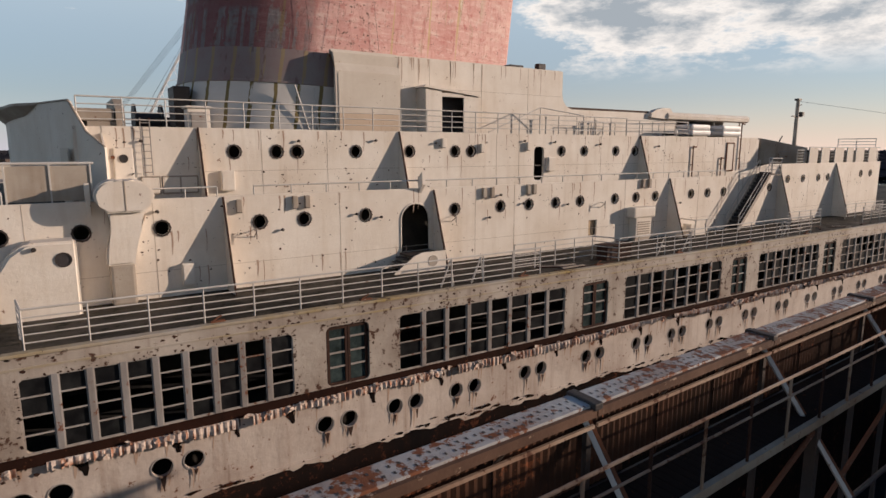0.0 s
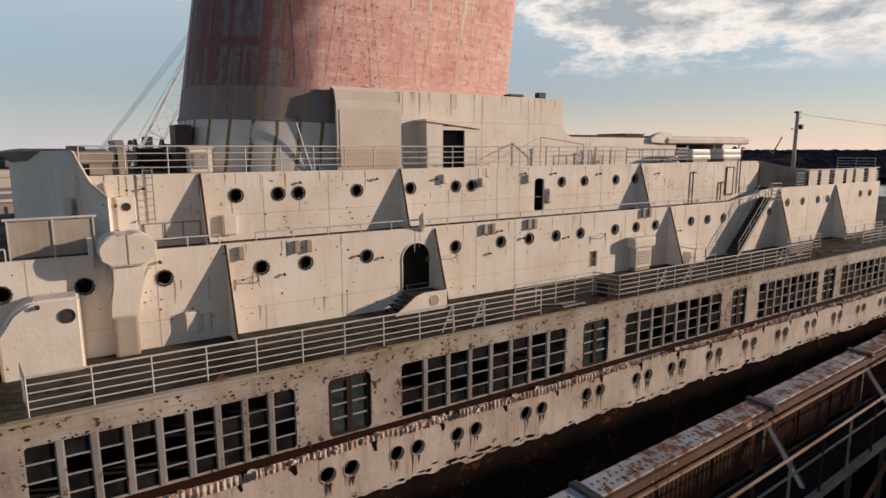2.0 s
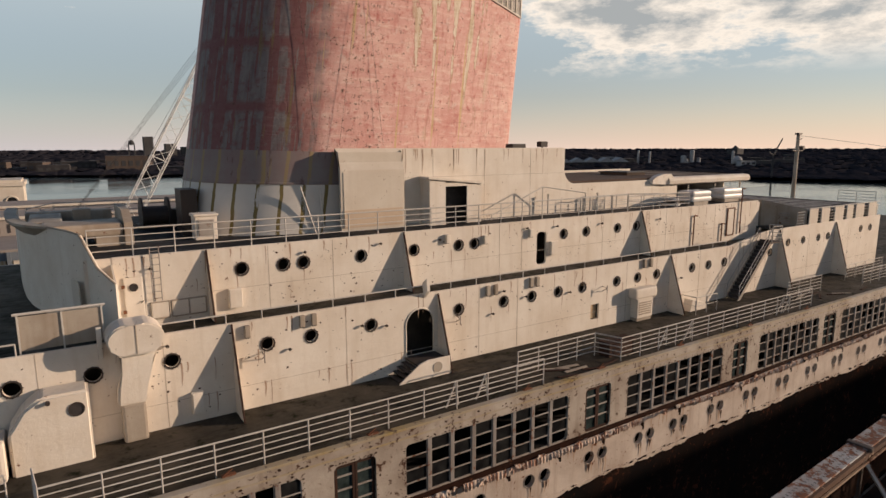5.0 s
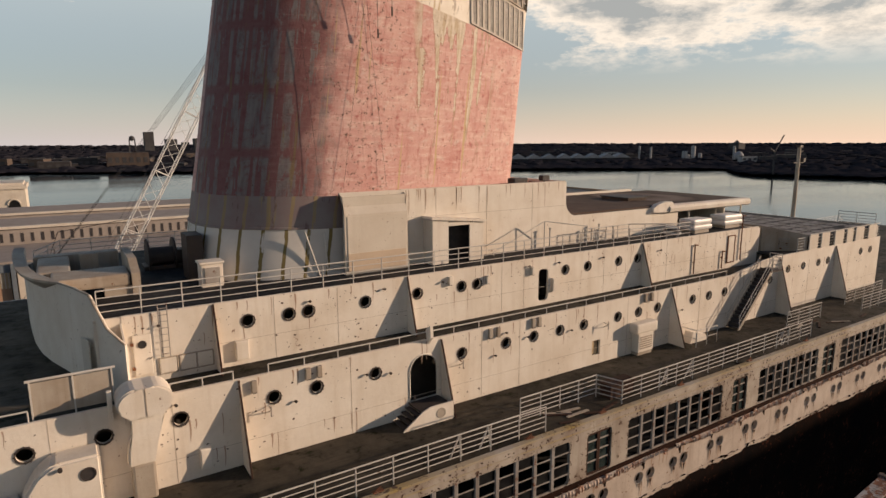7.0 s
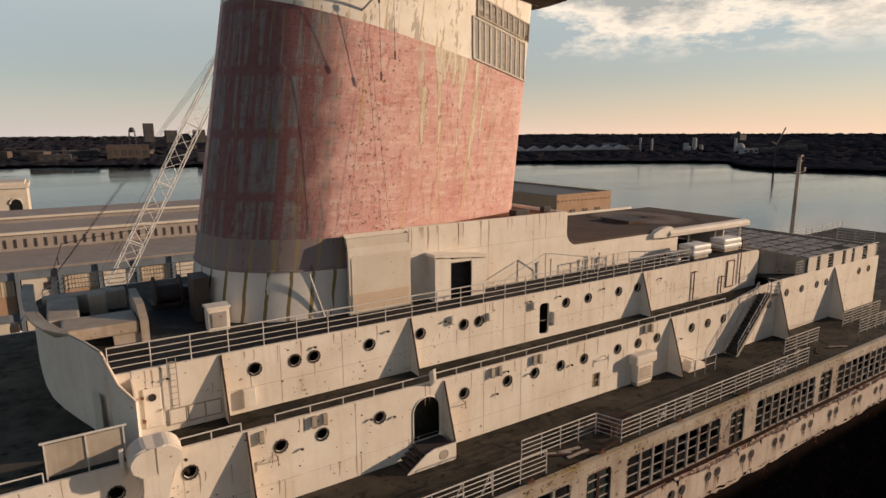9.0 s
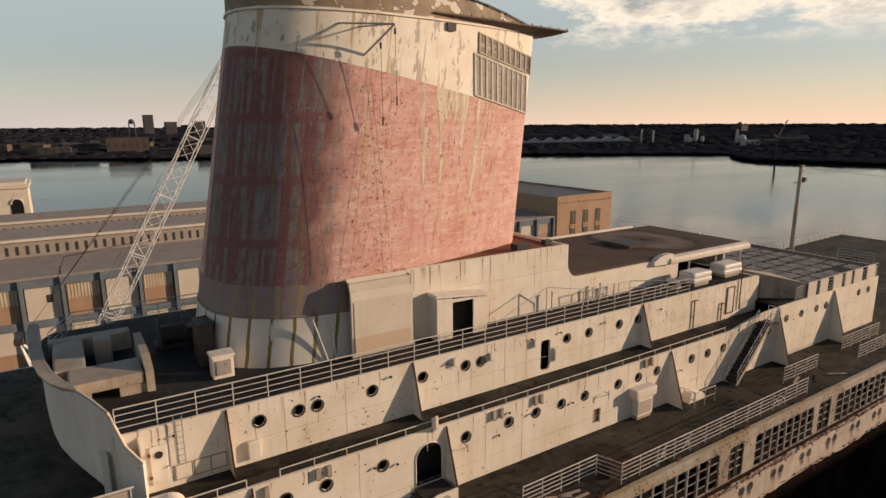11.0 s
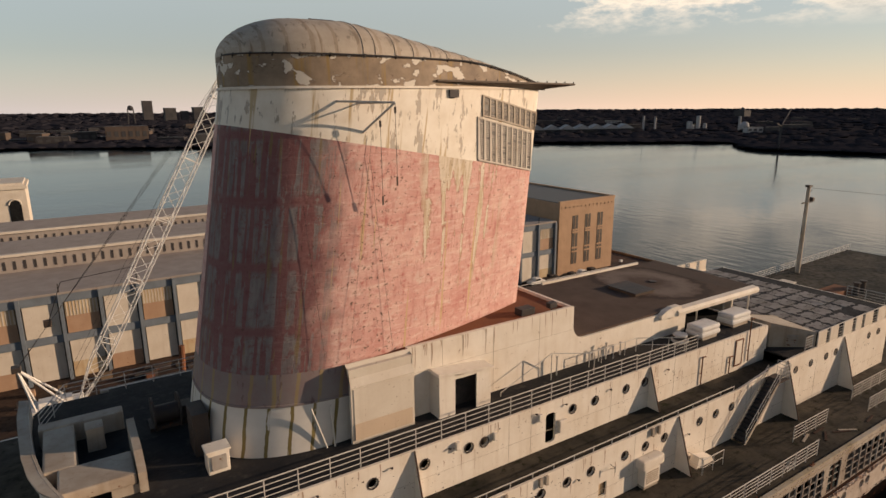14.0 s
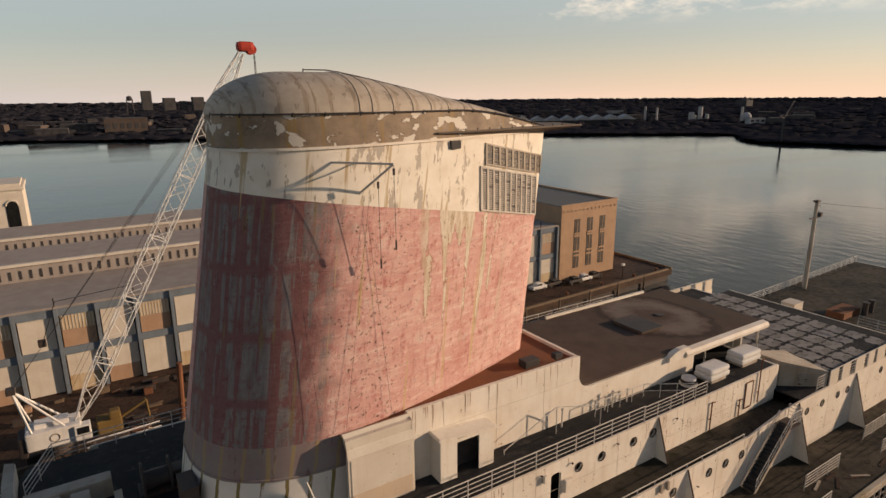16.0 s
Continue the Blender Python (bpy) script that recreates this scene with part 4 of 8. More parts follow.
def gussets():
    for x, y, z0, z1, d in ((5.06, UPPER, SUN, TOPD + 0.1, 0.9), (14.35, UPPER, SUN, TOPD + 0.1, 0.9), (32.2, UPPER, SUN, TOPD + 0.1, 0.95),
                            (5.38, LOWER, BOAT, 25.18, 1.2), (14.95, LOWER, BOAT, 25.1, 1.25), (32.5, LOWER, BOAT, 25.2, 1.25),
                            (45.3, LOWER, BOAT, 25.85, 1.3), (54.0, LOWER, BOAT, 25.85, 1.3)):
        t = thing("bracket_fin", (x, y, z0), "rust-edged triangular steel bracket fin on the wall", "bracket", "wall fins")
        part("web", pr([(y, z0), (y - d, z0), (y, z1)], "x", x - 0.015, x + 0.015), WHITE, t)
        n = Vector((0, -(z1 - z0), -d)).normalized() * 0.05
        part("flange", pr([(y - d, z0), (y, z1), (y - 0.05, z1 + 0.02), (y - d - 0.05, z0)], "x", x - 0.035, x + 0.035), DARKRUST, t)


gussets()
# ---- top deck: rail and casing ----
railing("r", [(0.9, UPPER + 0.12, TOPD + 0.1), (23.6, UPPER + 0.12, TOPD + 0.1), (31.0, UPPER + 0.12, TOPD + 0.1)], 1.1, 4, 1.55, "pale steel railing round the top deck", "top deck railings")
railing("r", [(-10, LOWER + 0.1, 25.2), (-1.5, LOWER + 0.1, 25.2)], 0.42, 1, 1.5, "low single-bar railing on the deck edge", "ledge railings")
railing("r", [(2.9, LOWER + 0.08, 25.2), (5.2, LOWER + 0.08, 25.2)], 0.38, 1, 1.3, "low single-bar railing on the deck edge", "ledge railings")
railing("r", [(6.6, LOWER + 0.08, 25.2), (38.6, LOWER + 0.08, 25.2)], 0.38, 1, 1.55, "low single-bar railing on the deck edge", "ledge railings")

CAS = 29.1


def make_stained_roof():
    """Brown felt with rings left by standing water."""
    k = Nodes("stained_brown_roof")
    d = k.n.new("ShaderNodeVectorMath")
    d.operation = "DISTANCE"
    k.l.new(k.map((1, 0.8, 0)), d.inputs[0])
    d.inputs[1].default_value = (42.6, 27.9, 0)
    r = k.math("ADD", d.outputs["Value"], k.math("MULTIPLY", k.noise(0.7, detail=6), 2.4))
    ring = k.math("MULTIPLY", k.step(r, 2.2, 3.4), k.step(r, 4.9, 4.0))
    mottle = k.noise(0.5, detail=7, rough=0.65)
    c = k.mix(k.step(mottle, 0.35, 0.7), (0.075, 0.05, 0.04), (0.105, 0.075, 0.06))
    c = k.mix(k.math("MULTIPLY", ring, 0.7), c, (0.21, 0.165, 0.14))
    c = k.mix(k.math("MULTIPLY", k.math("MULTIPLY", k.step(r, 4.8, 5.0), k.step(r, 5.7, 5.3)), 0.7), c, (0.04, 0.028, 0.024))
    c = k.mix(k.step(k.noise(2.5, detail=8, rough=0.7), 0.58, 0.68, 0, 0.6), c, (0.05, 0.036, 0.03))
    return k.done(c, 0.9, 0, mottle, 0.02, 0.15)


STAINEDROOF = make_stained_roof()
bm = bmesh.new()
box(bm, 15.75, 28.0, CAS, CAS + 0.2, TOPD, 31.95)
box(bm, 12.2, 28.0, 2 * MID - CAS - 0.2, 2 * MID - CAS, TOPD, 31.95)
box(bm, 27.8, 28.0, CAS + 0.2, 2 * MID - CAS - 0.2, TOPD, 31.95)
structure("wall_casing", bm, WHITE, "white steel funnel casing wall with faint plate seams", "ship wall")
bm = bmesh.new()
box(bm, 12.2, 27.8, CAS + 0.2, 2 * MID - CAS - 0.2, 31.6, 31.75)
structure("roof_casing", bm, REDROOF, "rust-brown steel roof of the funnel casing", "ship roof")
bm = bmesh.new()
prism(bm, [(28.4, TOPD), (28.6, TOPD), (28.6, 31.75), (29.1, 31.75), (29.1, 31.9), (28.95, 31.95), (28.4, 30.85)], "x", 12.1, 15.75)
structure("wall_casing_block", bm, CREAM, "tan-painted steel casing block with sloped top", "ship wall")
bm = bmesh.new()
box(bm, 28.0, 40.0, CAS, CAS + 0.15, TOPD, 29.6)
box(bm, 28.0, 46.4, 2 * MID - CAS - 0.15, 2 * MID - CAS, TOPD, 29.6)
box(bm, 46.25, 46.4, CAS + 0.15, 2 * MID - CAS - 0.15, TOPD, 29.6)
structure("wall_aft_house", bm, WHITE, "white steel wall of the low aft deckhouse", "ship wall")
bm = bmesh.new()
box(bm, 28.0, 46.6, CAS + 0.15, 2 * MID - CAS - 0.15, 29.55, 29.75)
structure("roof_aft_house", bm, STAINEDROOF, "brown flat roof with ring-shaped water stains", "ship roof")


# ---- funnel ----
def funnel_section(z, s):
    """Point of the funnel's outline: s runs 0 (bow end, on the centre line) to 1 (after end) along the near side."""
    h = (z - TOPD) / 17.6
    xf = 5.45 + 3.05 * h         # fore end
    xw = 11.8 + 2.9 * h         # widest
    xe = 25.75 + 2.3 * h        # after end
    b = 5.3 - 1.4 * h
    if s < 0.42:
        th = (s / 0.42) * math.pi / 2
        return xw - (xw - xf) * max(0.0, math.cos(th)) ** 0.86, b * max(0.0, math.sin(th)) ** 0.78
    u = (s - 0.42) / 0.58
    if u < 0.86:
        v = u / 0.86
        return xw + (xe - 0.35 - xw) * v, b * (1 - 0.60 * v ** 1.5)
    v = (u - 0.86) / 0.14 * math.pi / 2
    return xe - 0.35 + 0.35 * math.sin(v), b * 0.40 * math.cos(v)


def funnel_loop(z_of_x, n=48, grow=0.0):
    """Closed loop of (x, y, z, s) round the funnel at a height that may slope along x."""
    pts = []
    for i in range(n + 1):
        s = i / n
        z = z_of_x(15.0)
        for _ in range(3):
            x, w = funnel_section(z, s)
            z = z_of_x(x)
        pts.append((x, w, z))
    loop = [(x, MID - w, z) for x, w, z in pts] + [(x, MID + w, z) for x, w, z in pts[-2:0:-1]]
    if grow:
        out = []
        for x, y, z in loop:
            d = Vector((x - 15.5, (y - MID) * 2.2, 0)).normalized() * grow
            out.append((x + d.x, y + d.y, z))
        loop = out
    return loop


def loft(loops, closed_top=False):
    bm = bmesh.new()
    uvl = bm.loops.layers.uv.new("UVMap")
    rows = [[bm.verts.new(p) for p in lp] for lp in loops]
    n = len(rows[0])
    run = [0.0]
    for i in range(n):
        a, b = Vector(loops[0][i]), Vector(loops[0][(i + 1) % n])
        run.append(run[-1] + (b - a).length)
    for a, b in zip(rows, rows[1:]):
        for i in range(n):
            j = (i + 1) % n
            f = bm.faces.new((a[i], a[j], b[j], b[i]))
            for lo, (v, q) in zip(f.loops, ((a[i], i), (a[j], i + 1), (b[j], i + 1), (b[i], i))):
                lo[uvl].uv = (run[q], v.co.z)
    if closed_top:
        bm.faces.new(rows[-1])
    return bm


def slope(z, k):
    return lambda x: z - k * (x - 11.0)


def make_funnel():
    t = thing("funnel", (15.5, MID, TOPD), "huge raked ship funnel in faded peeling red and white paint", "funnel")
    base, grey, red, white = slope(30.2, 0.03), slope(31.8, 0.03), slope(43.25, 0.17), slope(45.45, -0.01)

    def rows(a, b, n):
        return [funnel_loop(lambda x, f=i / n: a(x) * (1 - f) + b(x) * f) for i in range(n + 1)]
    part("base_ring", loft([funnel_loop(slope(TOPD, 0)), funnel_loop(base)]), FUNNELBASE, t, "white base ring with ochre rust streaks", True)
    part("base_moulding", loft([funnel_loop(slope(30.15, 0.03), grow=0.0), funnel_loop(slope(30.16, 0.03), grow=0.05), funnel_loop(slope(30.26, 0.03), grow=0.05), funnel_loop(slope(30.27, 0.03), grow=0.0)]), FUNNELGREY, t)
    part("lower_band", loft(rows(base, grey, 2)), FUNNELGREY, t, "bare grey lower band", True)
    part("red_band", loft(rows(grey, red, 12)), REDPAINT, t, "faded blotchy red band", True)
    part("white_band", loft(rows(red, white, 4)), FUNNELWHITE, t, "chipped white upper band", True)
    part("rim", loft([funnel_loop(slope(45.38, -0.01)), funnel_loop(slope(45.38, -0.01), grow=0.1), funnel_loop(slope(45.5, -0.01), grow=0.1), funnel_loop(slope(45.5, -0.01))]), WHITE, t)
    # cap: a domed lid flush with the funnel's side, falling away aft
    NX, NS, TIP = 46, 26, 28.9

    def cap_plan(i):
        """Station along the cap: x, half width, skirt height, crown height."""
        f = i / NX
        x, w = funnel_section(45.5, 0.86 * min(1.0, f / 0.86))
        x0 = funnel_section(45.5, 0.0)[0]
        if f > 0.86:
            g = (f - 0.86) / 0.14
            x, w = x + (TIP - x) * g, w * (1 - 0.55 * g ** 1.5)
        skirt = 1.42 if x < 20.5 else max(0.06, 1.42 * (1 - ((x - 20.5) / (TIP - 20.5)) ** 1.6))
        nose = max(0.0, 1 - (1 - min(1.0, (x - x0) / 3.6)) ** 2) ** 0.5
        back = 3.38 if x < 14.5 else max(0.1, 3.38 - 3.2 * ((x - 14.5) / (TIP - 14.5)) ** 1.12)
        return x, w + 0.05 * min(1.0, w), skirt, max(skirt + 0.03, skirt + (back - skirt) * nose)

    def cap_point(i, j):
        """j 0 to 3 climbs the near skirt, then goes over the dome and down the far skirt."""
        x, w, skirt, crown = cap_plan(i)
        if j <= 3:
            return Vector((x, MID - w * (1 - 0.004 * j), 45.5 + skirt * j / 3))
        if j >= NS - 3:
            return Vector((x, MID + w * (1 - 0.004 * (NS - j)), 45.5 + skirt * (NS - j) / 3))
        a = math.pi * (j - 3) / (NS - 6)
        return Vector((x, MID - w * 0.988 * math.cos(a), 45.5 + skirt + (crown - skirt) * math.sin(a) ** 0.8))

    def cap_mesh(js):
        bm = bmesh.new()
        uvl = bm.loops.layers.uv.new("UVMap")
        run = [0.0]
        for i in range(NX):
            run.append(run[-1] + (cap_point(i + 1, 0) - cap_point(i, 0)).length)
        for j0 in js:
            grid = [[bm.verts.new(cap_point(i, j)) for j in (j0, j0 + 1)] for i in range(NX + 1)]
            for i in range(NX):
                f = bm.faces.new((grid[i][0], grid[i + 1][0], grid[i + 1][1], grid[i][1]))
                for lo, (p, q) in zip(f.loops, ((i, j0), (i + 1, j0), (i + 1, j0 + 1), (i, j0 + 1))):
                    lo[uvl].uv = (run[p], 45.5 + min(q, NS - q) * 0.45)
        bmesh.ops.remove_doubles(bm, verts=bm.verts, dist=0.0008)
        return bm
    part("cap", cap_mesh(range(3, NS - 3)), CAP, t, "domed tan cap with brown streaks", True)
    part("cap_skirt", cap_mesh((0, 1, 2)), CAPDARK, t, "brown skirt of the cap, flaking to white", True)
    part("cap_skirt", cap_mesh((NS - 3, NS - 2, NS - 1)), CAPDARK, t, "brown skirt of the cap, flaking to white", True)
    for x in [14.2 + 1.05 * k for k in range(14)]:
        i = min(range(NX + 1), key=lambda q: abs(cap_plan(q)[0] - x))
        part("cap_rib", tube(bmesh.new(), [cap_point(i, j) + Vector((0, 0, -0.012)) for j in range(3, NS - 2)], 0.035, 5), CAP, t)
    global FUNNEL_CAP, CAP_STATIONS
    FUNNEL_CAP, CAP_STATIONS = cap_point, NX
    # smoke fin: a thin plate that runs out aft, thicker towards the funnel
    near = [(18.8, 30.7), (20.5, 30.8), (23.0, 31.1), (26.0, 31.55), (30.3, 32.14)]
    fin = bmesh.new()
    rows = []
    for x, y in near:
        e = MID - y
        w = min(0.9 * e, 1.5)
        d = 0.06 + 0.62 * max(0.0, 1 - abs(x - 24.0) / 6.4)
        prof = [(y, 45.80), (y, 45.88), (y + w, 45.93), (MID, 45.96), (2 * MID - y - w, 45.93), (2 * MID - y, 45.88), (2 * MID - y, 45.80), (2 * MID - y - w, 45.80 - d), (MID, 45.80 - d), (y + w, 45.80 - d)]
        rows.append([fin.verts.new((x, p, q)) for p, q in prof])
    for p, q in zip(rows, rows[1:]):
        for k in range(len(p)):
            fin.faces.new((p[k], p[(k + 1) % len(p)], q[(k + 1) % len(p)], q[k]))
    fin.faces.new(rows[0])
    fin.faces.new(rows[-1][::-1])
    part("smoke_fin", fin, CAPUNDER, t, "thin dark smoke fin running out aft")
    part("fin_edge", tube(bmesh.new(), [(x, y - 0.02, 45.86) for x, y in near], 0.06, 6), CAPUNDER, t)
    return t


funnel = make_funnel()

# ---- forward screen and the bridge-wing platform ----


def forward_screen():
    plan = [(1.62, 24.78), (1.12, 25.45), (0.67, 26.41), (0.2, 28.0), (-0.3, 29.4), (-0.8, 30.9), (-1.2, 32.4), (-1.5, 34.3), (-1.7, 36.6), (-1.85, 38.8), (-1.85, 41.0)]
    tops = [27.08, 27.62, 28.78, 28.8, 28.8, 28.8, 28.75, 28.7, 28.7, 28.7, 28.7]
    bm = bmesh.new()
    fine, ft = [], []
    for i in range(len(plan) - 1):
        for k in range(4):
            f = k / 4
            fine.append((plan[i][0] * (1 - f) + plan[i + 1][0] * f, plan[i][1] * (1 - f) + plan[i + 1][1] * f))
            ft.append(tops[i] * (1 - f) + tops[i + 1] * f)
    fine.append(plan[-1])
    ft.append(tops[-1])
    rows = []
    for (x, y), t in zip(fine, ft):
        d = Vector((x - 8, (y - MID) * 0.75)).normalized() * 0.12
        rows.append([bm.verts.new(p) for p in ((x, y, SUN), (x, y, t), (x - d.x, y - d.y, t), (x - d.x, y - d.y, SUN))])
    for a, b in zip(rows, rows[1:]):
        for i in range(3):
            bm.faces.new((a[i], b[i], b[i + 1], a[i + 1]))
    bm.faces.new(rows[0])
    bm.faces.new(rows[-1][::-1])
    structure("wall_forward_screen", bm, WHITE, "curved white steel bridge screen seen from its shaded bow side", "ship wall")
    # cap strip on the screen's upper edge
    bm = bmesh.new()
    for i in range(len(fine) - 1):
        rod(bm, (fine[i][0], fine[i][1], ft[i] + 0.02), (fine[i + 1][0], fine[i + 1][1], ft[i + 1] + 0.02), 0.04, 6)
    structure("trim_screen_edge", bm, SILLGREY, "rounded steel edge of the bridge screen", "trim")
    # flared lip round the screen's bow end
    bm = bmesh.new()
    rows = []
    for (x, y), t in zip(fine, ft):
        if y < 29.3:
            continue
        d = Vector((x - 8, (y - MID) * 0.75)).normalized()
        o = 0.42 * min(1.0, (y - 29.3) / 1.5)
        rows.append([bm.verts.new((x + d.x * q, y + d.y * q, z)) for q, z in ((-0.1, t + 0.05), (o + 0.02, t + 0.05), (o + 0.02, t - 0.05), (0.02, t - 0.45 * min(1.0, o / 0.42)))])
    for p, q in zip(rows, rows[1:]):
        for k in range(3):
            bm.faces.new((p[k], q[k], q[k + 1], p[k + 1]))
    structure("trim_screen_lip", bm, SILLGREY, "flared grey wind lip round the bridge screen", "trim")
    # return plate between the screen and the deckhouse corner
    structure("wall_screen_return", pr([(24.9, SUN), (26.05, SUN), (26.05, 27.6), (24.9, 27.05)], "x", 1.60, 1.66), WHITE, "white return plate of the bridge screen", "ship wall")
    structure("wall_screen_corner", pr([(0.72, SUN), (1.66, SUN), (1.66, TOPD + 0.1), (0.72, TOPD + 0.1)], "y", 26.07, 26.19), WHITE, "white corner plate where the deckhouse meets the screen", "ship wall")
    # deck between the screen and the top deck
    bm = bmesh.new()
    prism(bm, [(x + 0.13, y) for x, y in plan if 26.3 < y] + [(-1.2, 42.0), (2.1, 42.0), (2.1, 26.2), (1.4, 26.2)], "z", TOPD - 0.1, TOPD)
    structure("floor_bridge_wing", bm, DECKFWD, "dark grey steel bridge wing deck", "ship deck")
    # sunlit sheet left standing against the screen
    t = thing("plywood_sheet", (0.4, 26.6, 25.0), "cream plywood sheet leaning on the shaded screen", "plywood")
    part("board", pr([(0.28, 26.92), (0.50, 26.25), (0.53, 26.26), (0.31, 26.93)], "z", 25.0, 27.05), CREAM, t)
    t = thing("platform_bulwark", (0.6, 32, TOPD), "stained concrete-grey steel platform with thick parapet walls", "platform")
    part("front_wall", bx(-0.55, 2.45, 30.1, 32.3, 28.2, 28.75, bevel=0.1), SILLGREY, t)
    part("front_pier", bx(1.4, 2.5, 30.14, 32.2, TOPD, 28.2), SILLGREY, t)
    part("front_pier", bx(-0.35, 0.3, 30.2, 32.2, TOPD, 28.2), SILLGREY, t)
    part("side_wall", pr([(30.03, TOPD), (34.6, TOPD), (34.6, 29.25), (31.2, 29.25), (30.03, 28.75)], "x", 2.5, 2.85), SILLGREY, t)
    part("back_wall", bx(-1.3, 2.5, 36.6, 37.4, TOPD, 28.8, bevel=0.06), SILLGREY, t)
    part("bow_wall", bx(-1.1, 0.25, 32.3, 36.6, TOPD, 28.75, bevel=0.1), SILLGREY, t)
    part("post_block", bx(0.7, 1.5, 35.0, 35.9, TOPD, 29.0, bevel=0.04), SILLGREY, t)
    t = thing("vent_cabinet", (5.8, 30.1, TOPD), "white rusting steel ventilator cabinet on the top deck", "cabinet")
    part("body", bx(5.35, 6.35, 29.65, 30.45, TOPD, 28.85, bevel=0.05), WHITE, t)
    part("lid", bx(5.28, 6.42, 29.58, 30.52, 28.85, 28.97, bevel=0.04), WHITE, t)
    part("hatch_door", bx(5.5, 6.2, 29.60, 29.65, 27.95, 28.7, bevel=0.02), FRAMEWHITE, t)
    t = thing("winch", (4.6, 36.4, TOPD), "dark rusty cable winch with a large drum", "winch")
    part("drum", rd((3.9, 36.0, 28.4), (5.1, 36.0, 28.4), 0.5, 20), DARKSTEEL, t)
    for x in (3.85, 5.15):
        part("flange", rd((x - 0.05, 36.0, 28.4), (x + 0.05, 36.0, 28.4), 0.98, 24), DARKSTEEL, t)
    part("bed", bx(3.6, 5.6, 35.4, 36.7, TOPD, 27.95), DARKSTEEL, t)
    part("gearbox", bx(5.25, 5.9, 35.6, 36.5, 27.95, 28.7, bevel=0.05), DARKSTEEL, t)


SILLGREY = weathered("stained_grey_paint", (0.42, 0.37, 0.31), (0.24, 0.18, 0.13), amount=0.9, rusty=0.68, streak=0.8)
forward_screen()
railing("r", [(-1.3, 38.4, TOPD), (-0.1, 41.9, TOPD), (14.0, 42.2, TOPD), (46.0, 42.2, TOPD)], 1.1, 4, 1.6, "pale steel railing round the top deck", "top deck railings")


def wind_panels():
    t = thing("wind_screen", (-0.2, 24.3, 25.2), "grey two-panel wind screen with a steel top rail", "screen")
    for a, b in ((-1.35, -0.15), (-0.1, 1.05)):
        part("panel", bx(a, b, 24.28, 24.31, 25.25, 26.45), SILLGREY, t)
    for x in (-1.38, -0.125, 1.08):
        part("post", bx(x - 0.025, x + 0.025, 24.24, 24.34, SUN, 26.5), GALV, t)
    part("top_rail", rd((-1.5, 24.29, 26.53), (1.2, 24.29, 26.53), 0.05), GALV, t)
    t = thing("stub_post", (0.9, 23.7, 25.0), "short white steel post on the wall edge", "post")
    part("tube", bx(0.82, 0.98, 23.68, 23.84, 24.7, 25.85, bevel=0.02), WHITE, t)


wind_panels()


def cowl():
    """The heart-headed ventilator on the lower wall."""
    t = thing("ventilator", (1.75, LOWER, BOAT), "white steel ventilator trunk with a double rounded head", "ventilator")
    bm = bmesh.new()
    prof = [(1.25, 23.0), (1.3, 23.6), (1.55, 24.2), (1.42, 24.9), (2.62, 24.9), (2.35, 24.2), (2.25, 23.6), (2.2, 23.0)]
    prism(bm, prof, "y", LOWER - 0.62, LOWER - 0.01)
    bmesh.ops.bevel(bm, geom=[e for e in bm.edges], offset=0.07, segments=2, affect="EDGES")
    part("trunk", bm, WHITE, t, smooth=False)
    part("foot", bx(1.35, 2.15, LOWER - 0.55, LOWER - 0.01, BOAT, 23.02, bevel=0.1), SILLGREY, t)
    bm = bmesh.new()
    pts = []
    for i in range(25):
        th = math.pi * (1.16 - 1.32 * i / 24)
        pts.append((1.98 + 0.92 * math.cos(th), 25.42 + 0.62 * math.sin(th) - 0.10 * math.exp(-((i - 12) / 2.0) ** 2)))
    pts += [(2.55, 24.85), (1.42, 24.85)]
    prism(bm, pts, "y", LOWER - 0.85, LOWER + 0.35)
    bmesh.ops.bevel(bm, geom=[e for e in bm.edges if abs(e.verts[0].co.y - e.verts[1].co.y) < 1e-4], offset=0.06, segments=2, affect="EDGES")
    part("head", bm, WHITE, t)
    part("seam", bx(1.965, 1.995, LOWER - 0.865, LOWER - 0.84, 24.9, 25.95), SILLGREY, t)
    t = thing("fan_house", (-0.6, 22.9, BOAT), "white rounded steel fan house with a round opening", "fan house")
    bm = bmesh.new()
    prism(bm, [(-1.9, BOAT), (0.42, BOAT), (0.42, 24.05), (-0.95, 24.05), (-1.45, 23.7), (-1.9, 23.0)], "y", 22.75, LOWER - 0.01)
    bmesh.ops.bevel(bm, geom=[e for e in bm.edges if max(v.co.z for v in e.verts) > 22.9], offset=0.09, segments=3, affect="EDGES")
    part("casing", bm, WHITE, t)
    bm = bmesh.new()
    rim(bm, 0.02, 22.75, 23.45, 0.2, 0.045, 0.03)
    part("opening_rim", bm, DARKSTEEL, t)
    part("opening", rd((0.02, 22.742, 23.45), (0.02, 22.80, 23.45), 0.2, 20), CABLE, t)
    part("lamp", rd((-0.75, 22.62, 23.85), (-0.75, 22.75, 23.85), 0.07, 12), DARKSTEEL, t)
    t = thing("fan_house", (-3.4, 22.9, BOAT), "white rounded steel fan house with a round opening", "fan house")
    part("casing", bx(-4.4, -2.0, 22.5, LOWER - 0.01, BOAT, 22.9, bevel=0.12), WHITE, t)


cowl()


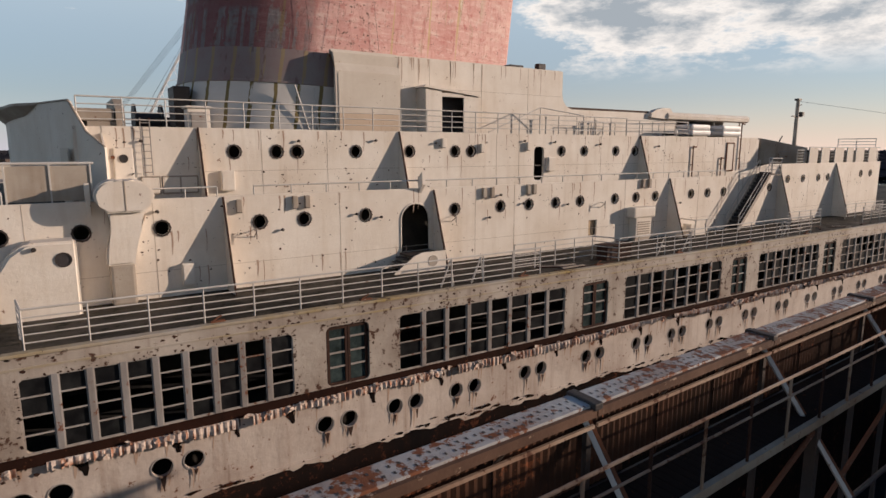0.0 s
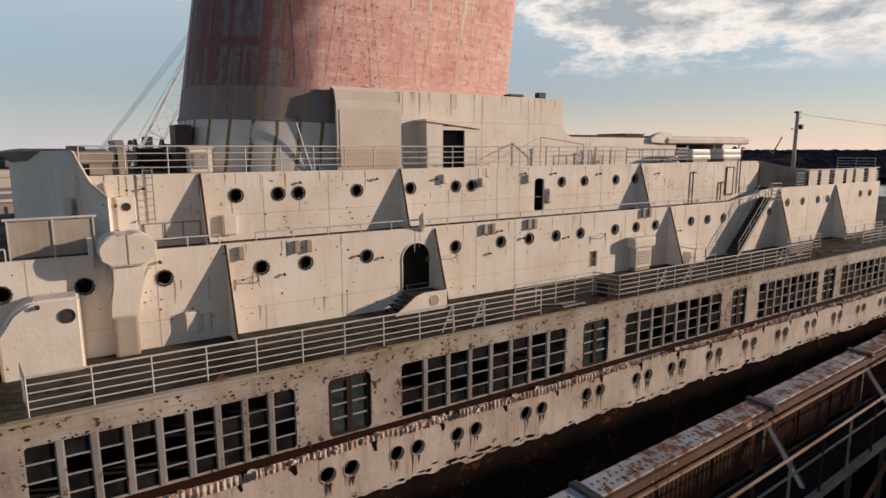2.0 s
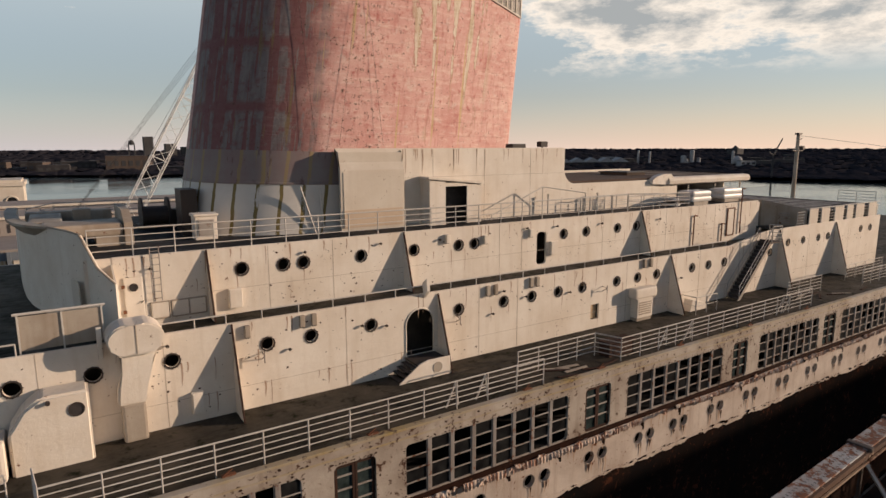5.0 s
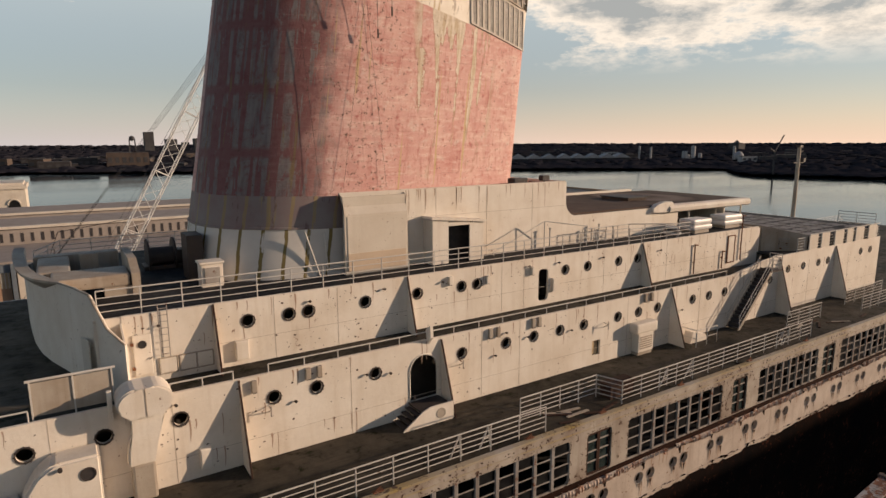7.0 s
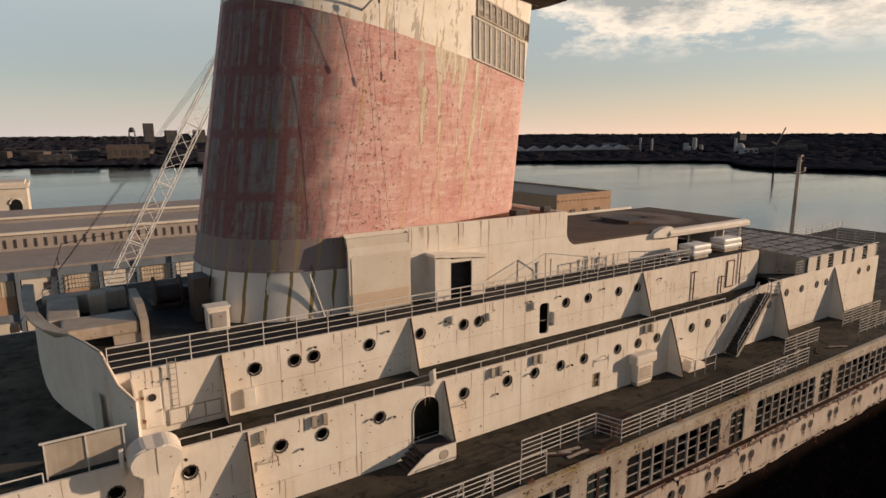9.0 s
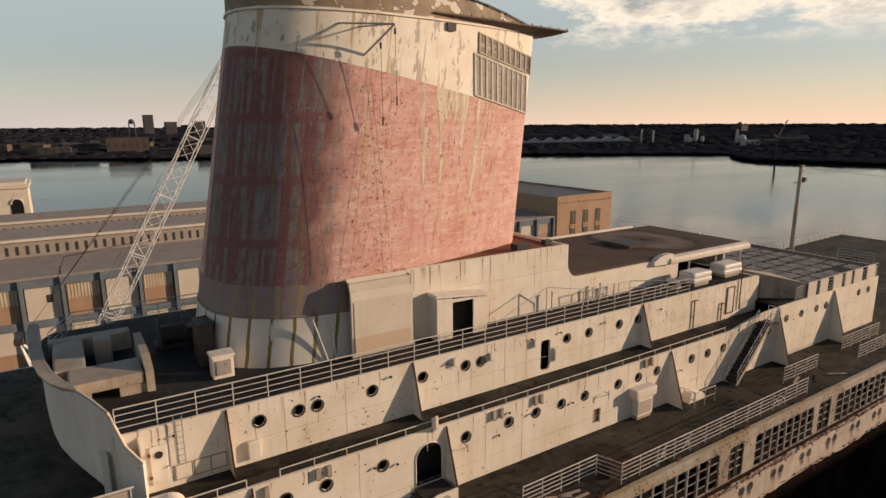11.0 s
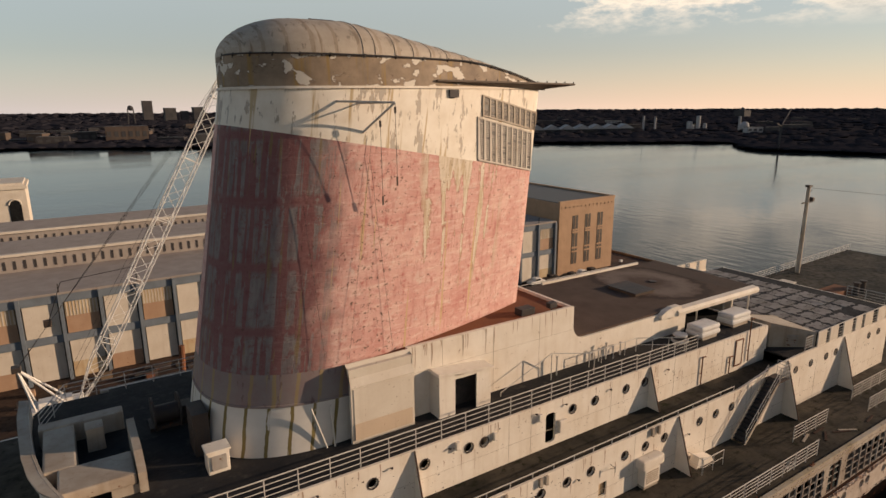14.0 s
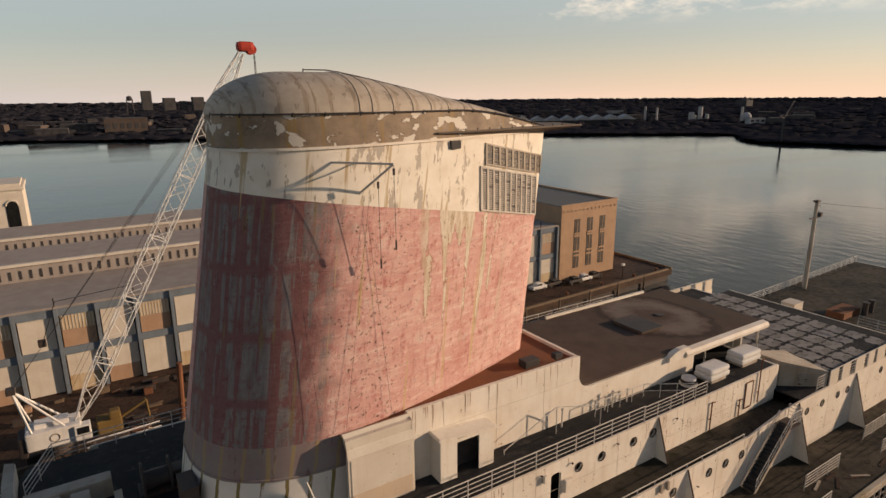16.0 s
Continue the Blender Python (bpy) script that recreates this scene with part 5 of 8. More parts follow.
def arch_steps():
    t = thing("door_steps", (13.8, 23.2, BOAT), "small steel steps up to the arched doorway", "steps")
    part("landing", bx(13.1, 14.75, 22.7, LOWER, 22.22, 22.3), DARKSTEEL, t)
    for i in range(4):
        x, z = 13.1 - 0.22 * (i + 1), 22.3 - 0.17 * (i + 1)
        part("tread", bx(x, x + 0.26, 22.75, LOWER - 0.03, z - 0.04, z), DARKSTEEL, t)
    part("side_plate", pr([(12.15, BOAT), (14.85, BOAT), (14.85, 22.42), (13.6, 22.42), (13.2, 22.3), (12.2, 21.62)], "y", 22.62, 22.68), WHITE, t)
    bm = bmesh.new()
    rim(bm, 14.15, 22.62, 22.0, 0.2, 0.05, 0.02)
    part("vent_ring", bm, SILLGREY, t)
    part("vent_disc", rd((14.15, 22.61, 22.0), (14.15, 22.63, 22.0), 0.2, 20), SILLGREY, t)
    # doorway trim
    bm = bmesh.new()
    pts = [(ARCH[0] - ARCH[2], 22.3)]
    for i in range(17):
        th = math.pi * (1 - i / 16)
        r = hole_radius("arch", max(th, 0.001), ARCH[2], ARCH[3])
        pts.append((ARCH[0] + r * math.cos(th), ARCH[1] + r * math.sin(th)))
    pts.append((ARCH[0] + ARCH[2], 22.3))
    for a, b in zip(pts, pts[1:]):
        rod(bm, (a[0], LOWER - 0.01, a[1]), (b[0], LOWER - 0.01, b[1]), 0.04, 6)
    structure("trim_arch", bm, WHITE, "rounded steel rim of the arched doorway", "trim")
    t = thing("bell_bracket", (13.05, LOWER, 25.6), "white leaf-shaped steel bracket above the doorway", "bracket")
    part("leaf", pr([(LOWER, 25.0), (LOWER - 0.35, 25.4), (LOWER - 0.3, 26.0), (LOWER + 0.1, 25.7)], "x", 14.15, 14.3), WHITE, t)


arch_steps()


def wall_boxes():
    """Lockers, vents, pipes and hatches fixed to the deckhouse walls."""
    for x, z in ((8.2, 24.9), (8.72, 24.9), (17.89, 24.9), (18.39, 24.9), (20.76, 24.97), (21.19, 24.97), (29.9, 25.0), (30.5, 25.0), (5.95, 24.85)):
        t = thing("wall_vent", (x, LOWER, z), "short vent duct hung on the wall edge", "vent", "wall vents")
        # grey coat stands in for the shade of a recess
        part("duct", bx(x - 0.11, x + 0.11, LOWER - 0.16, LOWER - 0.005, z - 0.28, z + 0.22, bevel=0.03), SILLGREY, t)
        part("mouth", bx(x - 0.09, x + 0.09, LOWER - 0.17, LOWER - 0.03, z - 0.30, z - 0.275), DARKSTEEL, t)
    for x, z in ((19.36, 27.1), (22.6, 27.2), (16.9, 27.35)):
        t = thing("wall_vent", (x, UPPER, z), "short vent duct hung on the wall edge", "vent", "wall vents")
        part("duct", bx(x - 0.13, x + 0.13, UPPER - 0.2, UPPER - 0.005, z - 0.25, z + 0.2, bevel=0.03), WHITE, t)
        part("mouth", bx(x - 0.09, x + 0.09, UPPER - 0.17, UPPER - 0.03, z - 0.27, z - 0.245), DARKSTEEL, t)
    for x, y, z, w, h in ((6.1, UPPER, 25.7, 0.28, 0.42), (24.35, UPPER, 26.15, 0.3, 0.4), (3.95, LOWER, 22.35, 0.22, 0.42)):
        t = thing("wall_locker", (x, y, z - h), "white steel locker box fixed to the wall", "locker", "wall lockers")
        part("body", bx(x - w, x + w, y - 0.22, y - 0.005, z - h, z + h, bevel=0.03), WHITE, t)
        part("lid", bx(x - w + 0.04, x + w - 0.04, y - 0.24, y - 0.221, z - h + 0.05, z + h - 0.05, bevel=0.005), WHITE, t)
    # big vent unit
    t = thing("vent_unit", (29.6, LOWER, BOAT), "white boxed ventilation unit with a louvred lower case", "ventilator")
    part("hood", bx(28.55, 30.5, 23.2, LOWER - 0.005, 22.95, 23.6, bevel=0.12), WHITE, t)
    part("lower_case", bx(28.85, 30.25, 23.3, LOWER - 0.005, 21.75, 22.95, bevel=0.04), WHITE, t)
    for i in range(6):
        part("louvre", bx(29.0, 30.1, 23.27, 23.3, 21.95 + i * 0.14, 22.03 + i * 0.14), SILLGREY, t)
    part("foot", bx(28.9, 30.2, 23.35, LOWER - 0.01, BOAT, 21.75), SILLGREY, t)
    # plank door left ajar in the low hatch
    t = thing("hatch_board", (26.1, LOWER, 22.1), "orange-brown wooden hatch board swung open", "hatch")
    part("board", bx(25.42, 26.0, LOWER + 0.16, LOWER + 0.20, 22.12, 22.98), TAN, t)
    # sealed door, ladder and hatch plates
    t = thing("sealed_door", (1.95, UPPER, 25.3), "sealed white watertight door with a round port", "door")
    bm = bx(1.95, 2.65, UPPER - 0.07, UPPER - 0.005, 25.35, 27.05, bevel=0.05)
    part("leaf", bm, WHITE, t)
    bm = bmesh.new()
    rim(bm, 2.3, UPPER - 0.07, 26.65, 0.11, 0.05, 0.03, 16)
    part("port", bm, DARKSTEEL, t)
    part("port_glass", rd((2.3, UPPER - 0.075, 26.65), (2.3, UPPER - 0.06, 26.65), 0.11, 16), CABLE, t)
    for z in (25.7, 26.7):
        part("hinge", bx(1.88, 2.0, UPPER - 0.1, UPPER - 0.02, z - 0.06, z + 0.06), RUST, t)
    part("handle", rd((2.5, UPPER - 0.12, 26.0), (2.62, UPPER - 0.12, 26.1), 0.02, 6), DARKSTEEL, t)
    t = thing("wall_ladder", (3.1, UPPER, 25.9), "rusty white steel ladder fixed to the wall", "ladder")
    for x in (2.95, 3.28):
        part("stile", rd((x, UPPER - 0.12, 26.0), (x, UPPER - 0.12, 28.2), 0.022, 6), FRAMEWHITE, t)
    for i in range(8):
        part("rung", rd((2.95, UPPER - 0.12, 26.12 + i * 0.27), (3.28, UPPER - 0.12, 26.12 + i * 0.27), 0.016, 6), FRAMEWHITE, t)
    for x in (3.2, 3.95, 4.6):
        t = thing("hatch_plate", (x, UPPER, 25.55), "rounded white access plate with a rusty rim", "hatch", "access plates")
        bm = bx(x - 0.3, x + 0.3, UPPER - 0.05, UPPER - 0.005, 25.3, 25.9, bevel=0.02)
        part("plate", bm, WHITE, t)
        bm = bmesh.new()
        for p, q in (((x - 0.33, 25.27), (x + 0.33, 25.27)), ((x + 0.33, 25.27), (x + 0.33, 25.93)), ((x + 0.33, 25.93), (x - 0.33, 25.93)), ((x - 0.33, 25.93), (x - 0.33, 25.27))):
            rod(bm, (p[0], UPPER - 0.03, p[1]), (q[0], UPPER - 0.03, q[1]), 0.035, 6)
        part("rim", bm, SILLGREY, t)
    # upright pipes and a door on the after part of the upper wall
    for x, z0, z1 in ((37.8, 25.1, 27.2), (43.55, 25.5, 28.9), (41.2, 25.1, 26.4)):
        t = thing("wall_pipe", (x, UPPER, z0), "thin rusty standpipe on the wall", "pipe", "standpipes")
        part("tube", rd((x, UPPER - 0.1, z0), (x, UPPER - 0.1, z1), 0.045, 8), RUST, t)
        part("elbow", rd((x, UPPER - 0.1, z1), (x + 0.35, UPPER - 0.1, z1 - 0.05), 0.05, 8), RUST, t)
        part("clip", bx(x - 0.09, x + 0.09, UPPER - 0.12, UPPER - 0.005, z0 + 0.8, z0 + 0.86), RUST, t)
    t = thing("sealed_door", (42.4, UPPER, 25.4), "narrow rust-rimmed steel door in the white wall", "door")
    part("leaf", bx(42.0, 42.75, UPPER - 0.05, UPPER - 0.005, 25.5, 27.4, bevel=0.03), WHITE, t)
    part("rim", frame_mesh(41.9, 42.85, 25.4, 27.5, UPPER - 0.07, 0.07, 0.06), RUST, t)
    # small lamps, cleats and studs
    rnd = random.Random(3)
    spots = [(UPPER, 2.9, 27.3), (UPPER, 9.2, 27.35), (UPPER, 13.0, 27.4), (UPPER, 16.4, 27.3), (UPPER, 22.3, 27.45), (UPPER, 24.6, 27.4), (UPPER, 28.4, 27.3), (UPPER, 34.0, 27.2),
             (LOWER, 3.0, 24.75), (LOWER, 7.6, 23.75), (LOWER, 12.1, 24.0), (LOWER, 10.9, 24.2), (LOWER, 18.2, 23.6), (LOWER, 18.9, 24.7), (LOWER, 20.4, 24.2), (LOWER, 23.6, 24.0), (LOWER, 33.6, 23.6)]
    for y, x, z in spots:
        t = thing("wall_lamp", (x, y, z), "small dark rusted bulkhead lamp fitting", "lamp", "bulkhead lamps")
        part("bracket", rd((x, y, z), (x + 0.02, y - 0.09, z + 0.02), 0.03, 6), DARKSTEEL, t)
        part("cage", rd((x + 0.02, y - 0.08, z + 0.03), (x + 0.05, y - 0.15, z + 0.0), 0.06, 8), DARKSTEEL, t)
    for x, y, z in ((6.5, LOWER, 23.55), (16.0, LOWER, 23.55), (26.3, LOWER, 23.7)):
        t = thing("pipe_bracket", (x, y, z), "thin rusty angle-iron bracket on the wall", "bracket", "wall brackets")
        part("arm", rd((x, y, z), (x, y - 0.4, z + 0.25), 0.02, 6), FRAMEWHITE, t)
        part("brace", rd((x, y, z + 0.3), (x, y - 0.4, z + 0.25), 0.02, 6), FRAMEWHITE, t)
        part("stub", rd((x, y - 0.38, z - 0.05), (x, y - 0.38, z + 0.4), 0.025, 6), FRAMEWHITE, t)


wall_boxes()


def plate_seams():
    """Weld beads where the wall plates meet."""
    for wall, y, z0, z1, xs, zs, x0, x1 in (("wall_lower", LOWER, BOAT, 25.2, (-5.5, -1.0, 2.9, 10.2, 17.4, 19.9, 28.4, 35.6, 40.2, 49.8, 56.4), (22.55,), -30, 62),
                                            ("wall_upper", UPPER, SUN, 27.8, (7.6, 10.6, 20.4, 22.0, 28.6, 34.8, 40.4), (26.1,), 5.2, 46),
                                            ("wall_casing", CAS, TOPD, 31.9, (18.0, 21.6, 25.2), (30.35,), 15.8, 28)):
        owner = bpy.data.objects[wall]
        for x in xs:
            ob = mesh_object("seam", bx(x - 0.012, x + 0.012, y - 0.006, y + 0.01, z0, z1), SEAM)
            adopt(ob, owner)
        for z in zs:
            ob = mesh_object("seam", bx(x0, x1, y - 0.005, y + 0.01, z - 0.01, z + 0.01), SEAM)
            adopt(ob, owner)


SEAM = weathered("seam_paint", (0.50, 0.44, 0.37), (0.32, 0.25, 0.2), amount=0.8, rusty=0.62)
plate_seams()


# ---- top deck fittings ----
def casing_fittings():
    t = thing("doorway_hood", (19.0, 28.1, TOPD), "white steel hood round an open doorway in the casing", "doorway")
    part("side_panel", pr([(28.1, TOPD), (CAS, TOPD), (CAS, 30.35), (28.1, 30.25)], "x", 17.15, 17.23), WHITE, t)
    part("side_panel", bx(20.55, 20.65, 28.1, CAS, TOPD, 29.95), WHITE, t)
    part("front_panel", bx(17.23, 18.2, 28.1, 28.18, TOPD, 30.2), WHITE, t)
    part("front_panel", bx(19.65, 20.55, 28.1, 28.18, TOPD, 29.95), WHITE, t)
    part("lintel", bx(18.2, 19.65, 28.1, 28.18, 29.85, 30.05), WHITE, t)
    part("roof", pr([(17.0, 30.3), (17.1, 30.42), (20.8, 30.05), (20.75, 29.93)], "y", 28.0, CAS + 0.05), WHITE, t)
    # near-black sheet that stands for the shade inside the doorway
    part("doorway_shade", bx(17.3, 20.5, 28.95, 29.0, TOPD, 29.9), CABLE, t)
    t = thing("pipe_handrail", (22.0, 28.3, TOPD), "bent grey pipe handrail beside the casing", "railing")
    pts = [(21.6, 28.35, 28.0), (25.6, 28.35, 29.55), (28.6, 27.6, 29.1)]
    for a, b in zip(pts, pts[1:]):
        part("bar", rd(a, b, 0.03, 6), GALV, t)
    for x, y, z in ((25.6, 28.35, 29.55), (28.6, 27.6, 29.1), (21.6, 28.35, 28.05)):
        part("post", rd((x, y, TOPD), (x, y, z), 0.03, 6), GALV, t)
    railing("r", [(31.0, 26.2, TOPD + 0.1), (37.4, 26.2, TOPD + 0.1)], 1.0, 4, 1.4, "pale steel railing round the top deck", "top deck railings")
    railing("r", [(29.0, 28.4, TOPD), (33.6, 28.4, TOPD), (36.5, 26.6, TOPD)], 1.0, 2, 1.1, "bent two-bar railing on the top deck", "top deck railings")
    for x, y, h in ((30.2, 28.7, 0.9), (30.9, 28.7, 1.1), (32.2, 28.6, 0.9), (26.4, 28.7, 1.2)):
        t = thing("standpipe", (x, y, TOPD), "thin steel vent pipe on the top deck", "pipe", "deck vent pipes")
        part("tube", rd((x, y, TOPD), (x, y, TOPD + h), 0.05, 8), GALV, t)
        part("cap", rd((x, y, TOPD + h), (x, y, TOPD + h + 0.08), 0.09, 8), GALV, t)
    # sloped coping and curved fillet at the after end of the casing
    bm = bmesh.new()
    pts = [(28.0, 31.9), (28.0, 29.6), (29.0, 29.6)]
    for i in range(1, 9):
        th = math.pi / 2 * i / 8
        pts.append((29.0 - 1.0 * math.sin(th) + 0.12, 30.6 - 1.0 * math.cos(th)))
    pts.append((28.12, 31.9))
    prism(bm, pts, "y", CAS, CAS + 0.12)
    structure("wall_casing_fillet", bm, WHITE, "curved white fillet plate at the casing's end", "ship wall")
    t = thing("roof_vent", (24.8, 30.0, 31.75), "small dark roof ventilator box", "vent")
    part("box", bx(24.3, 25.4, 29.8, 30.5, 31.75, 32.2, bevel=0.04), DARKSTEEL, t)
    t = thing("roof_vent", (26.6, 29.6, 31.75), "small dark floodlight on the casing roof", "lamp")
    part("body", bx(26.3, 26.9, 29.4, 29.8, 32.0, 32.35, bevel=0.04), DARKSTEEL, t)
    part("stand", rd((26.6, 29.6, 31.75), (26.6, 29.6, 32.0), 0.05), DARKSTEEL, t)
    # faint tan panel on the casing block
    t = thing("cover_panel", (13.9, 28.4, 29.3), "tan cover sheet bolted on the casing block", "panel")
    part("sheet", bx(12.25, 15.6, 28.37, 28.396, 27.95, 30.75), CREAM, t)
    part("lower_sheet", bx(12.25, 15.6, 28.34, 28.369, 27.95, 28.85), TANPALE, t)


TANPALE = weathered("pale_tan_sheet", (0.56, 0.44, 0.33), (0.46, 0.36, 0.27), amount=0.7, rusty=0.78)
casing_fittings()


def aft_house_fittings():
    # canopy with a rounded white fascia over the after boat-store
    t = thing("canopy", (43, 29.0, 29.2), "long white canopy with a rounded fascia", "canopy")
    prof = [(28.75, 29.25), (28.7, 29.5), (28.85, 29.7), (29.3, 29.76), (29.3, 29.2), (28.95, 29.15)]
    part("fascia", pr(prof, "x", 38.6, 49.2), WHITE, t)
    part("slab", bx(46.6, 49.2, 29.3, 39.2, 29.45, 29.72), BROWNROOF, t)
    for x in (41.5, 45.0, 48.6):
        part("column", rd((x, 29.2, TOPD if x < 46 else 25.84), (x, 29.2, 29.3), 0.07, 8), WHITE, t)
    bm = bmesh.new()
    prism(bm, [(36.8, 29.3), (36.8, 29.6), (37.3, 29.85), (38.0, 30.0), (38.9, 30.0), (39.2, 29.7), (38.9, 29.2)], "y", 28.85, CAS + 0.2)
    structure("wall_canopy_shoulder", bm, WHITE, "shouldered white plate where the canopy begins", "ship wall")
    # raft canisters
    for x0, x1, y0, y1 in ((38.9, 41.2, 26.9, 28.3), (43.2, 45.7, 27.2, 28.6)):
        t = thing("liferaft_canister", ((x0 + x1) / 2, y0, TOPD), "white rounded life raft canister on a cradle", "life raft", "life rafts")
        part("lower_shell", bx(x0, x1, y0, y1, 28.0, 28.38, bevel=0.14), RAFT, t)
        part("upper_shell", bx(x0 + 0.03, x1 - 0.03, y0 + 0.03, y1 - 0.03, 28.36, 28.8, bevel=0.17), RAFT, t)
        part("cradle", bx(x0 + 0.3, x1 - 0.3, y0 + 0.1, y1 - 0.1, TOPD, 28.0), SILLGREY, t)
    t = thing("rope_drum", (37.8, 27.9, TOPD), "grey capped rope drum on the deck", "drum")
    for i in range(3):
        part("ring", rd((37.8, 27.9, 27.78 + 0.2 * i), (37.8, 27.9, 27.92 + 0.2 * i), 0.62 - 0.06 * i, 20), RAFT if i % 2 == 0 else DARKSTEEL, t)
    t = thing("roof_hatch", (40.4, 34.2, 29.75), "square dark hatch on the brown roof", "hatch")
    part("coaming", bx(38.4, 40.6, 32.6, 35.4, 29.75, 29.95, bevel=0.03), BROWNROOF, t)
    part("cover", bx(38.3, 40.7, 32.5, 35.5, 29.95, 30.02), DARKSTEEL, t)
    bm = bmesh.new()
    box(bm, 34.5, 46.6, 39.1, 39.3, 29.6, 29.95)
    structure("trim_roof_curb", bm, WHITE, "white curb along the far edge of the brown roof", "trim")
    t = thing("roof_drain", (43.0, 34.6, 29.75), "round drain on the brown roof", "drain")
    part("bowl", rd((43.0, 34.6, 29.75), (43.0, 34.6, 29.82), 0.35, 16), DARKSTEEL, t)
    # raised after deck with a slanting front bulkhead
    outline = [(46.75, 26.15), (49.6, 24.12), (62.05, 24.12), (62.05, 40.0), (46.75, 40.0)]
    structure("roof_after_house", pr(outline, "z", 26.78, 26.9), DECKFWD, "patchy grey deck covering flaking off in slabs", "ship deck")
    bm = bmesh.new()
    plan = [(46.72, 26.15, 27.85), (49.6, 24.05, 27.12), (51.0, 28.2, 27.0), (46.72, 28.6, 27.85)]
    lo = [bm.verts.new((x, y, 25.84)) for x, y, _ in plan]
    hi = [bm.verts.new(p) for p in plan]
    for i in range(4):
        bm.faces.new((lo[i], lo[(i + 1) % 4], hi[(i + 1) % 4], hi[i]))
    bm.faces.new((hi[0], hi[1], hi[2]))
    bm.faces.new((hi[0], hi[2], hi[3]))
    bm.faces.new(lo[::-1])
    # grey is the roof's tone; on the white walls it stands for shade
    structure("wall_after_front", bm, SILLGREY, "slanting white bulkhead below the after deck, shade in its grey coat", "ship wall")
    bm = bmesh.new()
    box(bm, 47.0, 62.0, 39.8, 40.0, 25.84, 26.78)
    box(bm, 62.06, 62.2, 24.12, 40.0, 25.9, 26.9)
    structure("wall_after_house", bm, WHITE, "white steel walls below the after deck", "ship wall")
    t = thing("louvre_panel", (48.0, 25.0, 25.84), "torn vertical louvre panel on the shaded bulkhead", "louvre")
    for i in range(5):
        part("blade", pr([(47.75, 25.34), (48.45, 24.82), (48.42, 24.78), (47.72, 25.30)], "z", 26.0 + 0.19 * i, 26.1 + 0.19 * i), FRAMEWHITE, t)
    railing("r", [(48.2, 24.1, 25.84), (49.3, 24.1, 25.84)], 1.1, 5, 1.1, "short steel railing beside the after bulkhead", "after deck railings")
    bm = bmesh.new()
    box(bm, 46.0, 46.2, UPPER, 29.3, 25.84, TOPD)
    structure("wall_aft_end", bm, WHITE, "white after end wall of the upper deckhouse", "ship wall")


aft_house_fittings()


